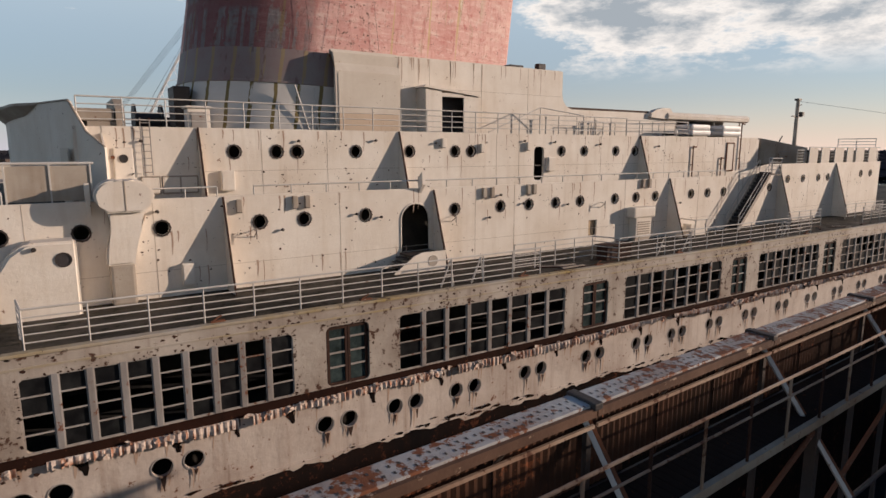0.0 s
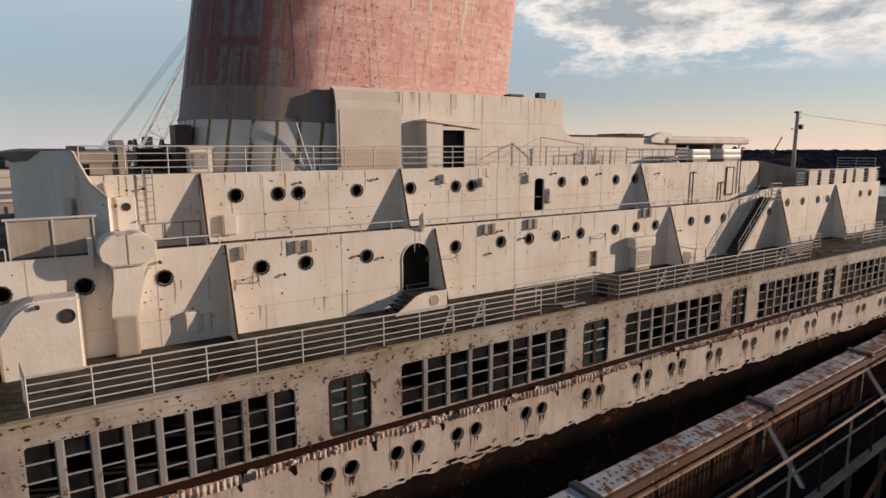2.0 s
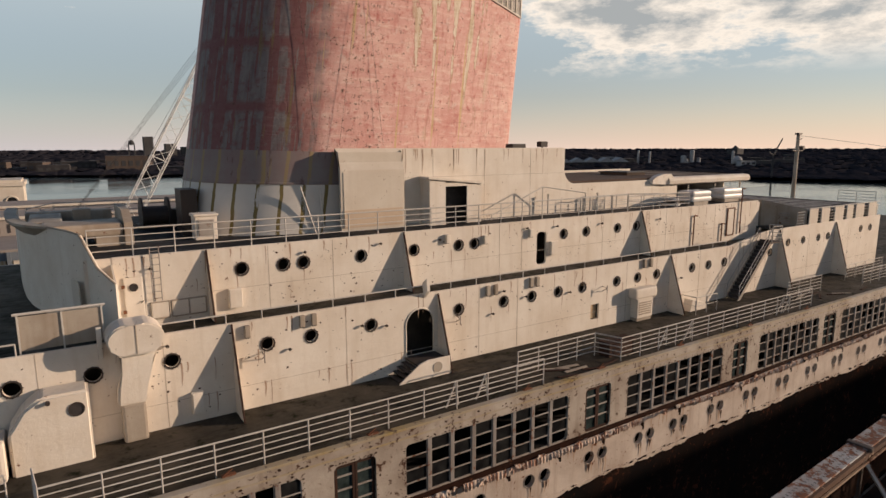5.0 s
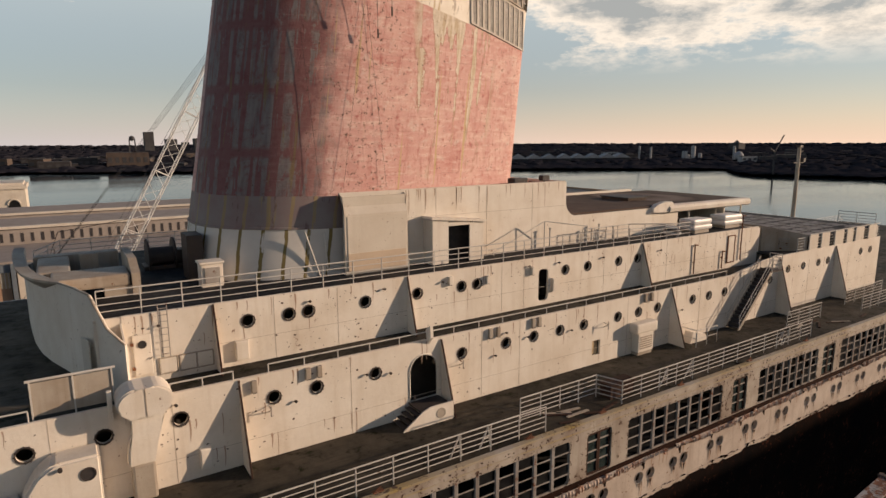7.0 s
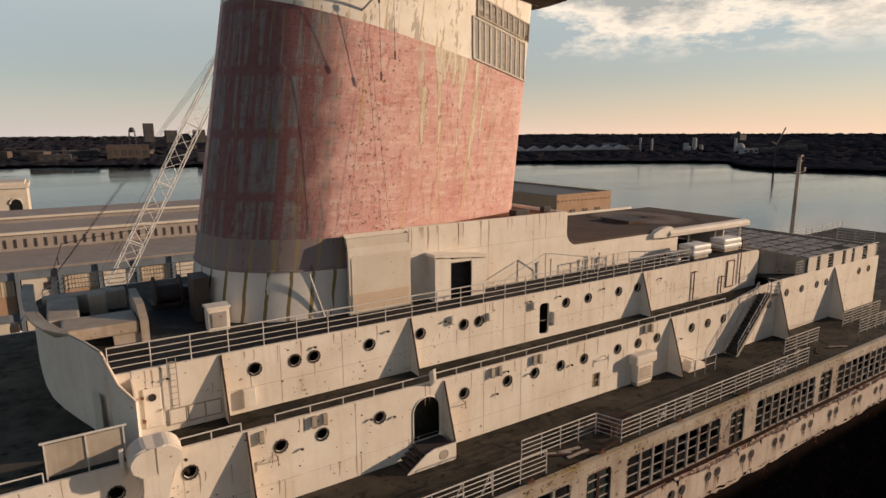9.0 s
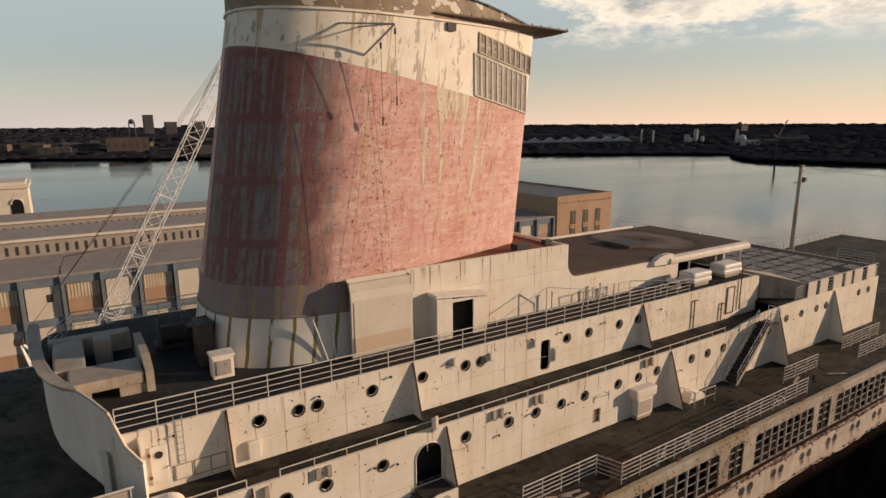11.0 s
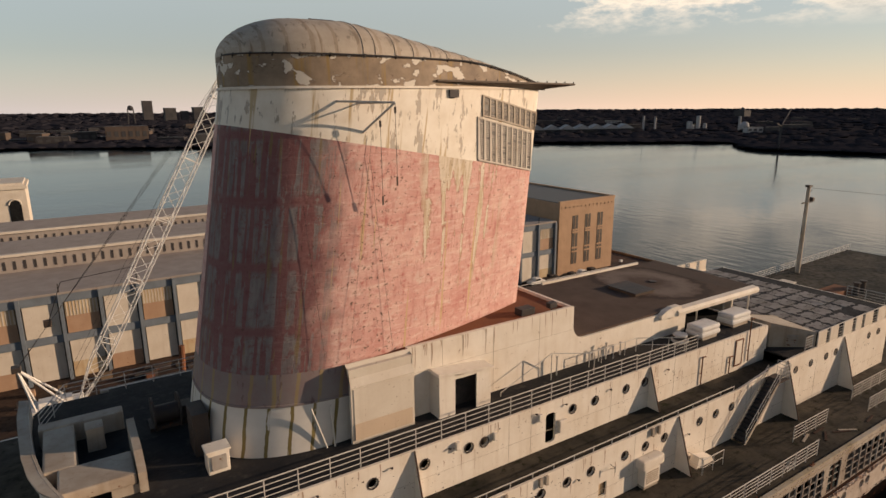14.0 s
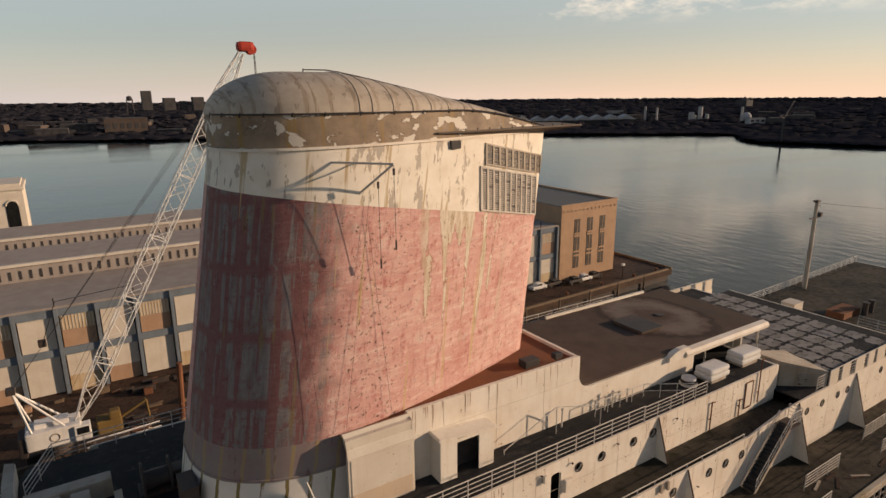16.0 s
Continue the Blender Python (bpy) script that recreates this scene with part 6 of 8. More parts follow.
def aft_deck():
    # bulwark panels with rail gaps on both sides
    rnd = random.Random(11)
    for y, grp in ((LOWER + 0.08, "near bulwark panels"), (2 * MID - LOWER - 0.08, "far bulwark panels")):
        x, end, low = (49.7, 62.1, 0.0) if y < MID else (51.0, 66.1, -0.9)
        while x < end - 0.1:
            w = rnd.choice((1.1, 1.3, 1.5))
            t = thing("bulwark_panel", (x, y, 25.9 + low), "cream steel bulwark panel between railings", "bulwark", grp)
            part("sheet", bx(x, min(x + w, end), y - 0.02, y + 0.02, 25.92 + low, 27.1 + low), CREAM, t)
            part("stanchion", bx(x - 0.04, x, y - 0.04, y + 0.04, 25.84 + low, 27.15 + low), GALV, t)
            gap = rnd.choice((0.5, 0.9, 0.6))
            if x + w + gap < end:
                for k in range(4):
                    part("bar", rd((x + w, y, 26.15 + low + 0.24 * k), (x + w + gap, y, 26.15 + low + 0.24 * k), 0.02, 6), GALV, t)
            part("cap_rail", rd((x - 0.04, y, 27.16 + low), (min(x + w + gap, end), y, 27.16 + low), 0.04, 6), GALV, t)
            x += w + gap
    # deck covering: slabs that still hold, over the dark steel
    owner = bpy.data.objects["roof_after_house"]
    meshes = []
    for k in range(8):
        bm = bmesh.new()
        pts = []
        for i in range(28):
            th = 2 * math.pi * (i + 0.5) / 28
            r = 1.0 / max(abs(math.cos(th)) / 0.93, abs(math.sin(th)) / 0.78)
            bite = rnd.uniform(0.0, 0.07) + (rnd.uniform(0.1, 0.34) if rnd.random() < 0.22 + 0.05 * k else 0.0)
            pts.append((r * (1 - bite) * math.cos(th), r * (1 - bite) * math.sin(th)))
        prism(bm, pts, "z", 0.0, 0.025)
        me = bpy.data.meshes.new("slab")
        bmesh.ops.recalc_face_normals(bm, faces=bm.faces)
        bm.to_mesh(me)
        bm.free()
        me.materials.append(SLAB)
        meshes.append(me)
    for i in range(8):
        for j in range(10):
            x, y = 48.0 + i * 1.92, 25.0 + j * 1.6
            if rnd.random() < 0.06 or (x < 49.5 and y < 25.8) or x > 61.4:
                continue
            ob = new("slab", rnd.choice(meshes))
            ob.matrix_basis = pose(x + rnd.uniform(-0.04, 0.04), y + rnd.uniform(-0.04, 0.04), 26.902, 0, 0, rnd.choice((0, 180)) + rnd.uniform(-1.5, 1.5))
            adopt(ob, owner)
    # clutter on the open deck further aft
    for x, y, w, d, h, mat, lab in ((72, 38.5, 2.6, 1.6, 1.2, TAN, "tan crate on the after deck"), (75.5, 39.8, 2.0, 1.6, 1.4, CREAM, "white crate on the after deck"),
                                    (70, 34.0, 1.4, 1.2, 0.8, RUST, "rusty bin on the after deck"), (80, 36.0, 4.0, 2.0, 0.7, RUST, "low rusty hatch on the after deck"), (66.5, 39.5, 1.6, 1.6, 0.9, ORANGE, "rusty locker on the after deck")):
        t = thing("deck_box", (x, y, BOAT), lab, "crate")
        part("body", bx(x - w / 2, x + w / 2, y - d / 2, y + d / 2, BOAT, BOAT + h, bevel=0.04), mat, t)
        part("lid", bx(x - w / 2 - 0.05, x + w / 2 + 0.05, y - d / 2 - 0.05, y + d / 2 + 0.05, BOAT + h, BOAT + h + 0.08), mat, t)
    for x, y in ((82, 34.5), (83.6, 34.5), (68.4, 30.0)):
        t = thing("bollard", (x, y, BOAT), "dark steel mooring bollard", "bollard", "deck bollards")
        part("stem", rd((x, y, BOAT), (x, y, BOAT + 1.5), 0.32, 14), DARKSTEEL, t)
        part("cap", rd((x, y, BOAT + 1.5), (x, y, BOAT + 1.62), 0.42, 14), DARKSTEEL, t)
    railing("r", [(64.2, 44.3, BOAT), (106.5, 46.0, BOAT)], 1.1, 4, 1.8, "pale grey steel railing on the far deck edge", "after deck railings")
    railing("r", [(63.5, 44.0, BOAT), (63.5, 27.0, BOAT)], 1.1, 4, 2.0, "pale grey steel railing across the after deck", "after deck railings")
    railing("r", [(62.0, 27.4, 26.9), (62.0, 24.3, 26.9)], 1.05, 4, 1.5, "short pale grey steel railing at the deck's end", "after deck railings")
    # kingpost
    t = thing("kingpost_mast", (86.5, 43.8, BOAT), "tall slim grey steel mast with crosstrees", "mast")
    part("pole", rd((86.5, 43.8, BOAT), (86.5, 43.8, 33.6), 0.30, 14, 0.22), SILLGREY, t)
    part("crosstree", bx(85.3, 87.9, 43.7, 43.9, 31.4, 31.55), DARKSTEEL, t)
    part("lamp", bx(87.4, 87.9, 43.5, 44.0, 31.55, 32.1, bevel=0.03), DARKSTEEL, t)
    part("top_fitting", bx(86.1, 86.9, 43.5, 44.1, 33.6, 33.85), DARKSTEEL, t)
    part("side_arm", rd((86.5, 43.8, 32.8), (87.5, 43.8, 33.1), 0.06), DARKSTEEL, t)
    part("stay", rd((86.5, 43.8, 33.5), (106.5, 34, 31.0), 0.02, 4), CABLE, t)


SLAB = weathered("deck_slab", (0.27, 0.25, 0.235), (0.15, 0.13, 0.115), amount=1.0, rusty=0.56, streak=0.0, rust=(0.07, 0.06, 0.05))
aft_deck()


def stair():
    t = thing("deck_stair", (39.6, 23.2, BOAT), "steep steel stair with dark treads and pipe handrails", "stair")
    a, b = Vector((38.7, 23.3, BOAT)), Vector((42.4, 23.3, 25.3))
    n = 16
    for y in (22.85, 23.75):
        part("stringer", pr([(a.x, a.z), (a.x + 0.3, a.z), (b.x + 0.15, b.z), (b.x - 0.15, b.z)], "y", y - 0.02, y + 0.02), SILLGREY, t)
        part("handrail", rd((a.x + 0.1, y, a.z + 0.95), (b.x, y, b.z + 0.95), 0.03, 6), GALV, t)
        part("handrail", rd((a.x + 0.1, y, a.z + 0.5), (b.x, y, b.z + 0.5), 0.02, 6), GALV, t)
        for f in (0.02, 0.35, 0.68, 1.0):
            p = a.lerp(b, f)
            part("post", rd((p.x + 0.1, y, p.z), (p.x + 0.1, y, p.z + 0.95), 0.025, 6), GALV, t)
    for i in range(n):
        p = a.lerp(b, (i + 0.5) / n)
        part("tread", bx(p.x - 0.05, p.x + 0.2, 22.87, 23.73, p.z - 0.03, p.z + 0.01), CABLE, t)
        part("riser", bx(p.x + 0.2, p.x + 0.22, 22.87, 23.73, p.z - 0.03, p.z + 0.23), CABLE, t)
    part("platform", bx(42.3, 43.7, 22.8, LOWER, 25.2, 25.28), DARKSTEEL, t)
    railing("r", [(43.7, 23.75, 25.28), (43.7, 22.85, 25.28), (42.4, 22.85, 25.28)], 1.1, 4, 1.3, "short steel railing at the head of the stair", "stair railings")
    railing("r", [(33.2, 23.4, BOAT), (33.2, 22.3, BOAT), (35.4, 22.3, BOAT)], 1.1, 2, 1.1, "bent pipe railing by the wall", "stair railings")
    t = thing("vent_stump", (34.0, 23.0, BOAT), "white tapered vent stump on the deck", "vent")
    part("body", pr([(33.5, BOAT), (35.3, BOAT), (35.1, 21.95), (33.7, 22.3)], "y", 22.9, 23.5), WHITE, t)


stair()


def boat_deck_fittings():
    # A-shaped davit stays along the rail, chocks and loose planks
    for x in (12.9, 14.4, 26.3, 28.4, 37.8, 38.6):
        t = thing("rail_stay", (x, 19.6, BOAT), "white A-shaped rail stay on the deck", "stay", "rail stays")
        part("leg", rd((x - 0.3, 19.55, BOAT), (x, 19.32, BOAT + 1.1), 0.035, 6), GALV, t)
        part("leg", rd((x + 0.3, 19.55, BOAT), (x, 19.32, BOAT + 1.1), 0.035, 6), GALV, t)
        part("tie", rd((x - 0.15, 19.45, BOAT + 0.5), (x + 0.15, 19.45, BOAT + 0.5), 0.03, 6), GALV, t)
    for x in (3.9, 9.0, 16.4, 21.0, 27.0, 33.5, 40.0):
        t = thing("edge_cleat", (x, 18.95, BOAT + 0.1), "small rusty cleat on the deck edge", "cleat", "edge cleats")
        part("base", bx(x - 0.22, x + 0.22, 18.88, 19.05, BOAT + 0.115, BOAT + 0.17, bevel=0.015), RUST, t)
        part("horn", rd((x - 0.15, 18.96, BOAT + 0.17), (x + 0.12, 18.96, BOAT + 0.32), 0.035, 6), RUST, t)
    rnd = random.Random(8)
    for i in range(14):
        x, y = rnd.uniform(18.5, 22.0), rnd.uniform(19.2, 20.3)
        if i > 6:
            x, y = rnd.uniform(42.5, 50.0), rnd.uniform(19.6, 21.6)
        t = thing("loose_plank", (x, y, BOAT), "weathered loose deck plank", "plank", "loose planks")
        ob = part("board", bx(-0.7, 0.7, -0.08, 0.08, 0.0, 0.04), DARKRUST if i % 3 else SILLGREY, t)
        ob.matrix_parent_inverse = Matrix()
        t.matrix_basis = pose(x, y, BOAT + 0.002, 0, 0, rnd.uniform(-35, 35))
    t = thing("deck_chest", (20.8, 21.0, BOAT), "low rusty deck chest behind the railing", "chest")
    part("body", bx(22.6, 24.4, 19.9, 20.6, BOAT, BOAT + 0.7, bevel=0.03), DARKRUST, t)
    part("lid", bx(22.55, 24.45, 19.85, 20.65, BOAT + 0.7, BOAT + 0.76), DARKRUST, t)


boat_deck_fittings()


# ---- funnel fittings ----
def funnel_point(x, z, off=0.0):
    """A point on the near side of the funnel at x and z, off metres out."""
    best = min((abs(funnel_section(z, s / 400)[0] - x), s / 400) for s in range(20, 400))[1]
    px, w = funnel_section(z, best)
    return Vector((px, MID - w - off, z))


def funnel_fittings():
    # louvre grilles near the after end
    def sag(x):
        return -0.20 * (x - 22.2)
    for z0, z1, x0, x1, n, rows, mat, lab in ((44.05, 45.15, 22.4, 27.5, 9, 1, SILLGREY, "grey louvre grille"), (41.45, 43.85, 22.0, 27.1, 10, 1, FUNNELGRID, "white pierced grille")):
        g = thing("funnel_grille", (x0, 31.5, z0), lab + " high on the funnel side", "grille", "funnel grilles")

        def strip(xa, xb, za, zb, off, mat, name, m=6, depth=0.12):
            bm = bmesh.new()
            xs = [xa + (xb - xa) * i / m for i in range(m + 1)]
            lo = [funnel_point(x, za + sag(x), off) for x in xs]
            hi = [funnel_point(x, zb + sag(x), off) for x in xs]
            back = Vector((0, depth, 0))
            vs = [[bm.verts.new(p) for p in lo], [bm.verts.new(p) for p in hi], [bm.verts.new(p + back) for p in hi], [bm.verts.new(p + back) for p in lo]]
            for q in range(4):
                for i in range(m):
                    bm.faces.new((vs[q][i], vs[q][i + 1], vs[(q + 1) % 4][i + 1], vs[(q + 1) % 4][i]))
            for i in (0, m):
                bm.faces.new([v[i] for v in vs])
            part(name, bm, mat, g)
        strip(x0, x1, z0, z1, 0.03, CABLE, "backing")
        for z in (z0, z1):
            strip(x0 - 0.05, x1 + 0.05, z - 0.05, z + 0.05, 0.08, mat, "frame")
        for i in range(n + 1):
            x = x0 + (x1 - x0) * i / n
            strip(x - 0.07, x + 0.07, z0, z1, 0.075, mat, "mullion", 1)
        gaps = random.Random(int(z0))
        for i in range(n):
            xa, xb = x0 + (x1 - x0) * i / n + 0.08, x0 + (x1 - x0) * (i + 1) / n - 0.08
            count = 22 if n == 10 else 14
            bm = bmesh.new()
            for k in range(count):
                z = z0 + (z1 - z0) * (k + 0.5) / count
                if gaps.random() < 0.12:
                    continue
                e = (z1 - z0) / count * 0.28
                a, b = funnel_point(xa, z + sag(xa), 0.06), funnel_point(xb, z + sag(xb), 0.06)
                vs = [bm.verts.new(p) for p in (a + Vector((0, 0, -e)), b + Vector((0, 0, -e)), b + Vector((0, 0.05, e)), a + Vector((0, 0.05, e)))]
                bm.faces.new(vs)
                bm.faces.new([bm.verts.new(v.co + Vector((0, 0.012, 0))) for v in vs][::-1])
            tagged(part("louvre_blade", bm, mat, g), kind="stuff")
    # davit arm with its stays and tackle
    t = thing("funnel_davit", (14.4, 29.8, 44.3), "white steel davit arm with hanging tackle on the funnel", "davit")
    tip = Vector((15.2, 28.75, 44.72))
    for p, r in ((funnel_point(12.9, 44.8), 0.05), (funnel_point(14.2, 43.3), 0.06), (funnel_point(14.0, 44.7), 0.04)):
        part("strut", rd(p, tip, r, 8), GALV, t)
    for dx, z1, r in ((0.0, 41.2, 0.012), (-0.65, 40.2, 0.012)):
        q = tip.lerp(funnel_point(14.2, 43.3), -dx * 0.7)
        part("fall", rd(q, (q.x, q.y - 0.05, z1), r, 5), CABLE, t)
        part("block", rd((q.x, q.y - 0.05, z1), (q.x, q.y - 0.05, z1 - 0.45), 0.045, 8), DARKSTEEL, t)
        part("block", rd((q.x, q.y, q.z - 0.2), (q.x, q.y, q.z - 0.5), 0.06, 8), DARKSTEEL, t)
    # hand wire round the cap, with short stanchions
    t = thing("cap_wire", (15, 30, 46.5), "dark wire handrail strung round the funnel cap", "railing")
    pts = [FUNNEL_CAP(i, 3) + Vector((0, -0.10, 0.04)) for i in range(1, CAP_STATIONS)]
    part("wire", tube(bmesh.new(), pts, 0.04, 6), CABLE, t)
    for p in pts[::3]:
        part("stanchion", rd((p.x, p.y + 0.16, p.z - 0.16), (p.x, p.y - 0.02, p.z + 0.06), 0.04, 5), CABLE, t)
    pts = [FUNNEL_CAP(i, 13) + Vector((0, 0, 0.10)) for i in range(17, CAP_STATIONS)]
    part("wire", tube(bmesh.new(), pts, 0.03, 6), CABLE, t)
    for p in pts[::3]:
        part("stanchion", rd((p.x, p.y, p.z - 0.14), (p.x, p.y, p.z + 0.05), 0.035, 5), CABLE, t)
    for k in range(12):
        f = k / 11
        x, y = 20.6 + 9.6 * f, 30.83 + 1.3 * f
        part("stanchion", rd((x, y, 45.82), (x, y, 46.02), 0.035, 5), CABLE, t)
    # dark vertical runs below the base ring
    t = thing("base_pipes", (10, 29.5, TOPD), "thin slanting steel stays at the funnel base", "stay")
    part("stay", rd((10.2, 28.95, 30.1), (10.9, 28.9, TOPD), 0.05), GALV, t)
    part("stay", rd((11.2, 28.9, 30.0), (11.3, 28.8, TOPD), 0.05), GALV, t)
    t = thing("funnel_access", (5.4, 33.6, TOPD), "dark open access door at the funnel's bow end", "doorway")
    part("frame", bx(5.15, 5.9, 31.6, 33.2, TOPD, 30.0, bevel=0.03), DARKSTEEL, t)
    t = thing("funnel_vent", (20.0, 31.0, 45.2), "small dark box vent under the cap", "vent")
    p = funnel_point(20.0, 45.2, 0.05)
    part("box", bx(p.x - 0.3, p.x + 0.3, p.y - 0.12, p.y + 0.1, 45.0, 45.42), CABLE, t)
    # hanging wires across the red band
    t = thing("slack_wires", (13, 28.9, 32), "thin slack wires hanging down the funnel side", "cable")
    for xa, za, xb, zb in ((14.6, 43.0, 12.4, 32.1), (14.4, 42.0, 15.0, 32.1), (10.9, 40.0, 11.2, 32.2)):
        part("wire", rd(funnel_point(xa, za, 0.1), funnel_point(xb, zb, 0.25), 0.008, 4), CABLE, t)


FUNNELGRID = weathered("grille_paint", (0.55, 0.51, 0.46), (0.36, 0.30, 0.24), amount=0.8, rusty=0.62)
funnel_fittings()

# ---- dockside gallery between the quay and the ship ----


def gallery():
    """Runs along x with a small skew; y grows 0.06 for each metre."""
    def gy(x, off=0.0):
        return 6.78 + 0.06 * x + off
    t = thing("dock_gallery", (14, gy(14), 3.0), "rusty steel dock gallery with perforated white roof panels", "gallery")
    joints = [-13.0, -6.0, 1.1, 8.1, 14.95, 21.5, 24.6]

    def skewed(bm, x0):
        for v in bm.verts:
            v.co.y += gy(v.co.x)
        return bm
    slots = bmesh.new()
    for a, b in zip(joints, joints[1:]):
        part("roof_panel", skewed(bx(a + 0.06, b - 0.06, 0.0, 0.58, 22.24, 22.31, bevel=0.02), a), PERF, t, "perforated white panel with rust stains")
        part("edge_angle", skewed(bx(a + 0.02, b - 0.02, -0.09, 0.0, 22.08, 22.26), a), BEAMRUST, t)
        part("joint_cap", skewed(bx(b - 0.12, b + 0.12, -0.12, 0.64, 22.22, 22.36, bevel=0.03), b), DARKSTEEL, t)
        part("waist_beam", skewed(bx(a, b, 0.22, 0.30, 21.35, 21.45), a), DARKRUST, t)
        part("post", skewed(bx(b - 0.07, b + 0.07, 0.1, 0.24, 2.9, 22.1), b), DARKSTEEL, t)
        for i in range(6):
            xa, xb = a + 0.08 + (b - a - 0.16) * i / 6, a + 0.08 + (b - a - 0.16) * (i + 1) / 6 - 0.02
            pts = []
            for q in range(13):
                pts.append((xa + (xb - xa) * q / 12, 0.17 + (0.03 if q % 2 else 0.0) + 0.02 * (i % 2)))
            pts += [(x, y + 0.012) for x, y in pts[::-1]]
            part("wall_sheet", skewed(pr(pts, "z", 20.5 + 0.08 * ((i * 5) % 3), 22.08), a), GALWALL, t)
        for x in (a + (b - a) * 0.33, a + (b - a) * 0.66):
            part("bracket", rd((x, gy(x, 0.16), 21.75), (x + 0.12, gy(x, -0.06), 22.12), 0.03, 5), RAILRUST, t)
        part("side_channel", skewed(bx(a + 0.05, b - 0.05, -0.075, -0.02, 21.86, 21.93), a), RAILRUST, t)
        n = int((b - a) / 0.2)
        for i in range(n):
            for j in range(2):
                x = a + 0.3 + i * (b - a - 0.5) / n
                y = gy(x, 0.12 + 0.2 * j)
                slots.faces.new([slots.verts.new(p) for p in ((x - 0.02, y, 22.316), (x + 0.02, y, 22.316), (x + 0.02, y + 0.075, 22.316), (x - 0.02, y + 0.075, 22.316))])
        # prop leaning out from the joint
        x = b
        part("prop", rd((x - 0.15, gy(x, 0.15), 22.05), (x + 0.1, gy(x, -2.1), 18.9), 0.07, 4), GALV, t)
        part("prop", rd((x - 0.0, gy(x, 0.15), 22.0), (x + 0.25, gy(x, -2.1), 18.9), 0.05, 4), RUST, t)
    tagged(part("slot", slots, CABLE, t), kind="stuff")
    # walkway with its handrail, outside the sheeting
    w = thing("dock_walkway", (14, gy(14, -1.3), 20.5), "plank walkway with rusty pipe handrails", "walkway")
    for a, b in zip(joints, joints[1:]):
        part("edge_beam", skewed(bx(a, b, -1.35, -1.22, 20.42, 20.62), a), YELLOWED, w)
        part("edge_beam", skewed(bx(a, b, 0.05, 0.15, 20.3, 20.5), a), DARKSTEEL, w)
        for h, r in ((22.05, 0.035), (21.6, 0.028)):
            part("handrail", rd((a, gy(a, -1.3), h), (b, gy(b, -1.3), h), r, 6), RAILRUST, w)
        k = 4
        for i in range(k):
            x = a + (b - a) * i / k
            part("post", rd((x, gy(x, -1.3), 18.6 if i == 0 else 20.5), (x, gy(x, -1.3), 22.05), 0.035, 6), RAILRUST if i % 2 else DARKRUST, w)
        n = int((b - a) / 0.24)
        for i in range(n):
            x = a + (b - a) * (i + 0.5) / n
            if 2.0 < x < 36:
                part("board", skewed(bx(x - 0.11, x + 0.11, -1.22, 0.05, 20.5, 20.54), x), PLANK, w)
        part("leg", skewed(bx(b - 0.12, b + 0.12, -1.35, -1.1, 2.9, 20.4), b), DARKSTEEL, w)
        part("brace", rd((a, gy(a, -1.25), 17.5), (b, gy(b, -1.25), 20.3), 0.06, 6), RUST, w)
        part("brace", rd((a, gy(a, -1.25), 17.4), (b, gy(b, -1.25), 17.4), 0.07, 6), DARKSTEEL, w)
    # unseen shed added behind the camera to shade the gallery and lower hull
    bm = bmesh.new()
    box(bm, 26, 150, -60, -14, 3.0, 32.5)
    structure("wall_sun_block_shed", bm, BRICK, "unseen brick shed added to keep the sun off the gallery", "shed")
    # quay ground, carried far out of view so less light bounces back
    bm = bmesh.new()
    box(bm, -3000, 3000, -3500, 6.0, -1, 3.0)
    structure("ground_quay", bm, PIERDECK, "dark quay ground under the gallery, extended unseen against bounced light", "quay")


PERF = weathered("perforated_panel", (0.40, 0.42, 0.43), (0.22, 0.15, 0.115), rust=(0.17, 0.065, 0.032), amount=1.0, rusty=0.49, streak=0.5)
BEAMRUST = weathered("rusted_beam", (0.13, 0.075, 0.05), (0.05, 0.026, 0.018), rust=(0.34, 0.25, 0.18), amount=1.0, rusty=0.59, streak=0.6, rough=0.85)
RAILRUST = weathered("rusted_pale_rail", (0.36, 0.27, 0.20), (0.17, 0.085, 0.05), rust=(0.10, 0.045, 0.028), amount=1.0, rusty=0.56, streak=0.7)
GALWALL = weathered("rusted_sheeting", (0.040, 0.024, 0.017), (0.085, 0.038, 0.023), rust=(0.18, 0.065, 0.032), amount=1.0, rusty=0.575, streak=1.0, rough=0.85, spec=0.05)
YELLOWED = weathered("yellowed_beam", (0.36, 0.31, 0.24), (0.20, 0.12, 0.07), amount=0.9, rusty=0.60)
PLANK = weathered("brown_planks", (0.040, 0.028, 0.023), (0.022, 0.016, 0.014), spec=0.0, amount=0.8, rusty=0.7, streak=0.0)
gallery()

# ---- pier beyond the ship ----


def pier_edge(x):
    """y of the pier's edge: it steps back abreast of the head house."""
    if x < 45:
        return 80.95 + (x + 160) * 12 / 293
    return min(89.35 + (x - 45) * 0.235, 96.4 + 0.044 * (x - 75))


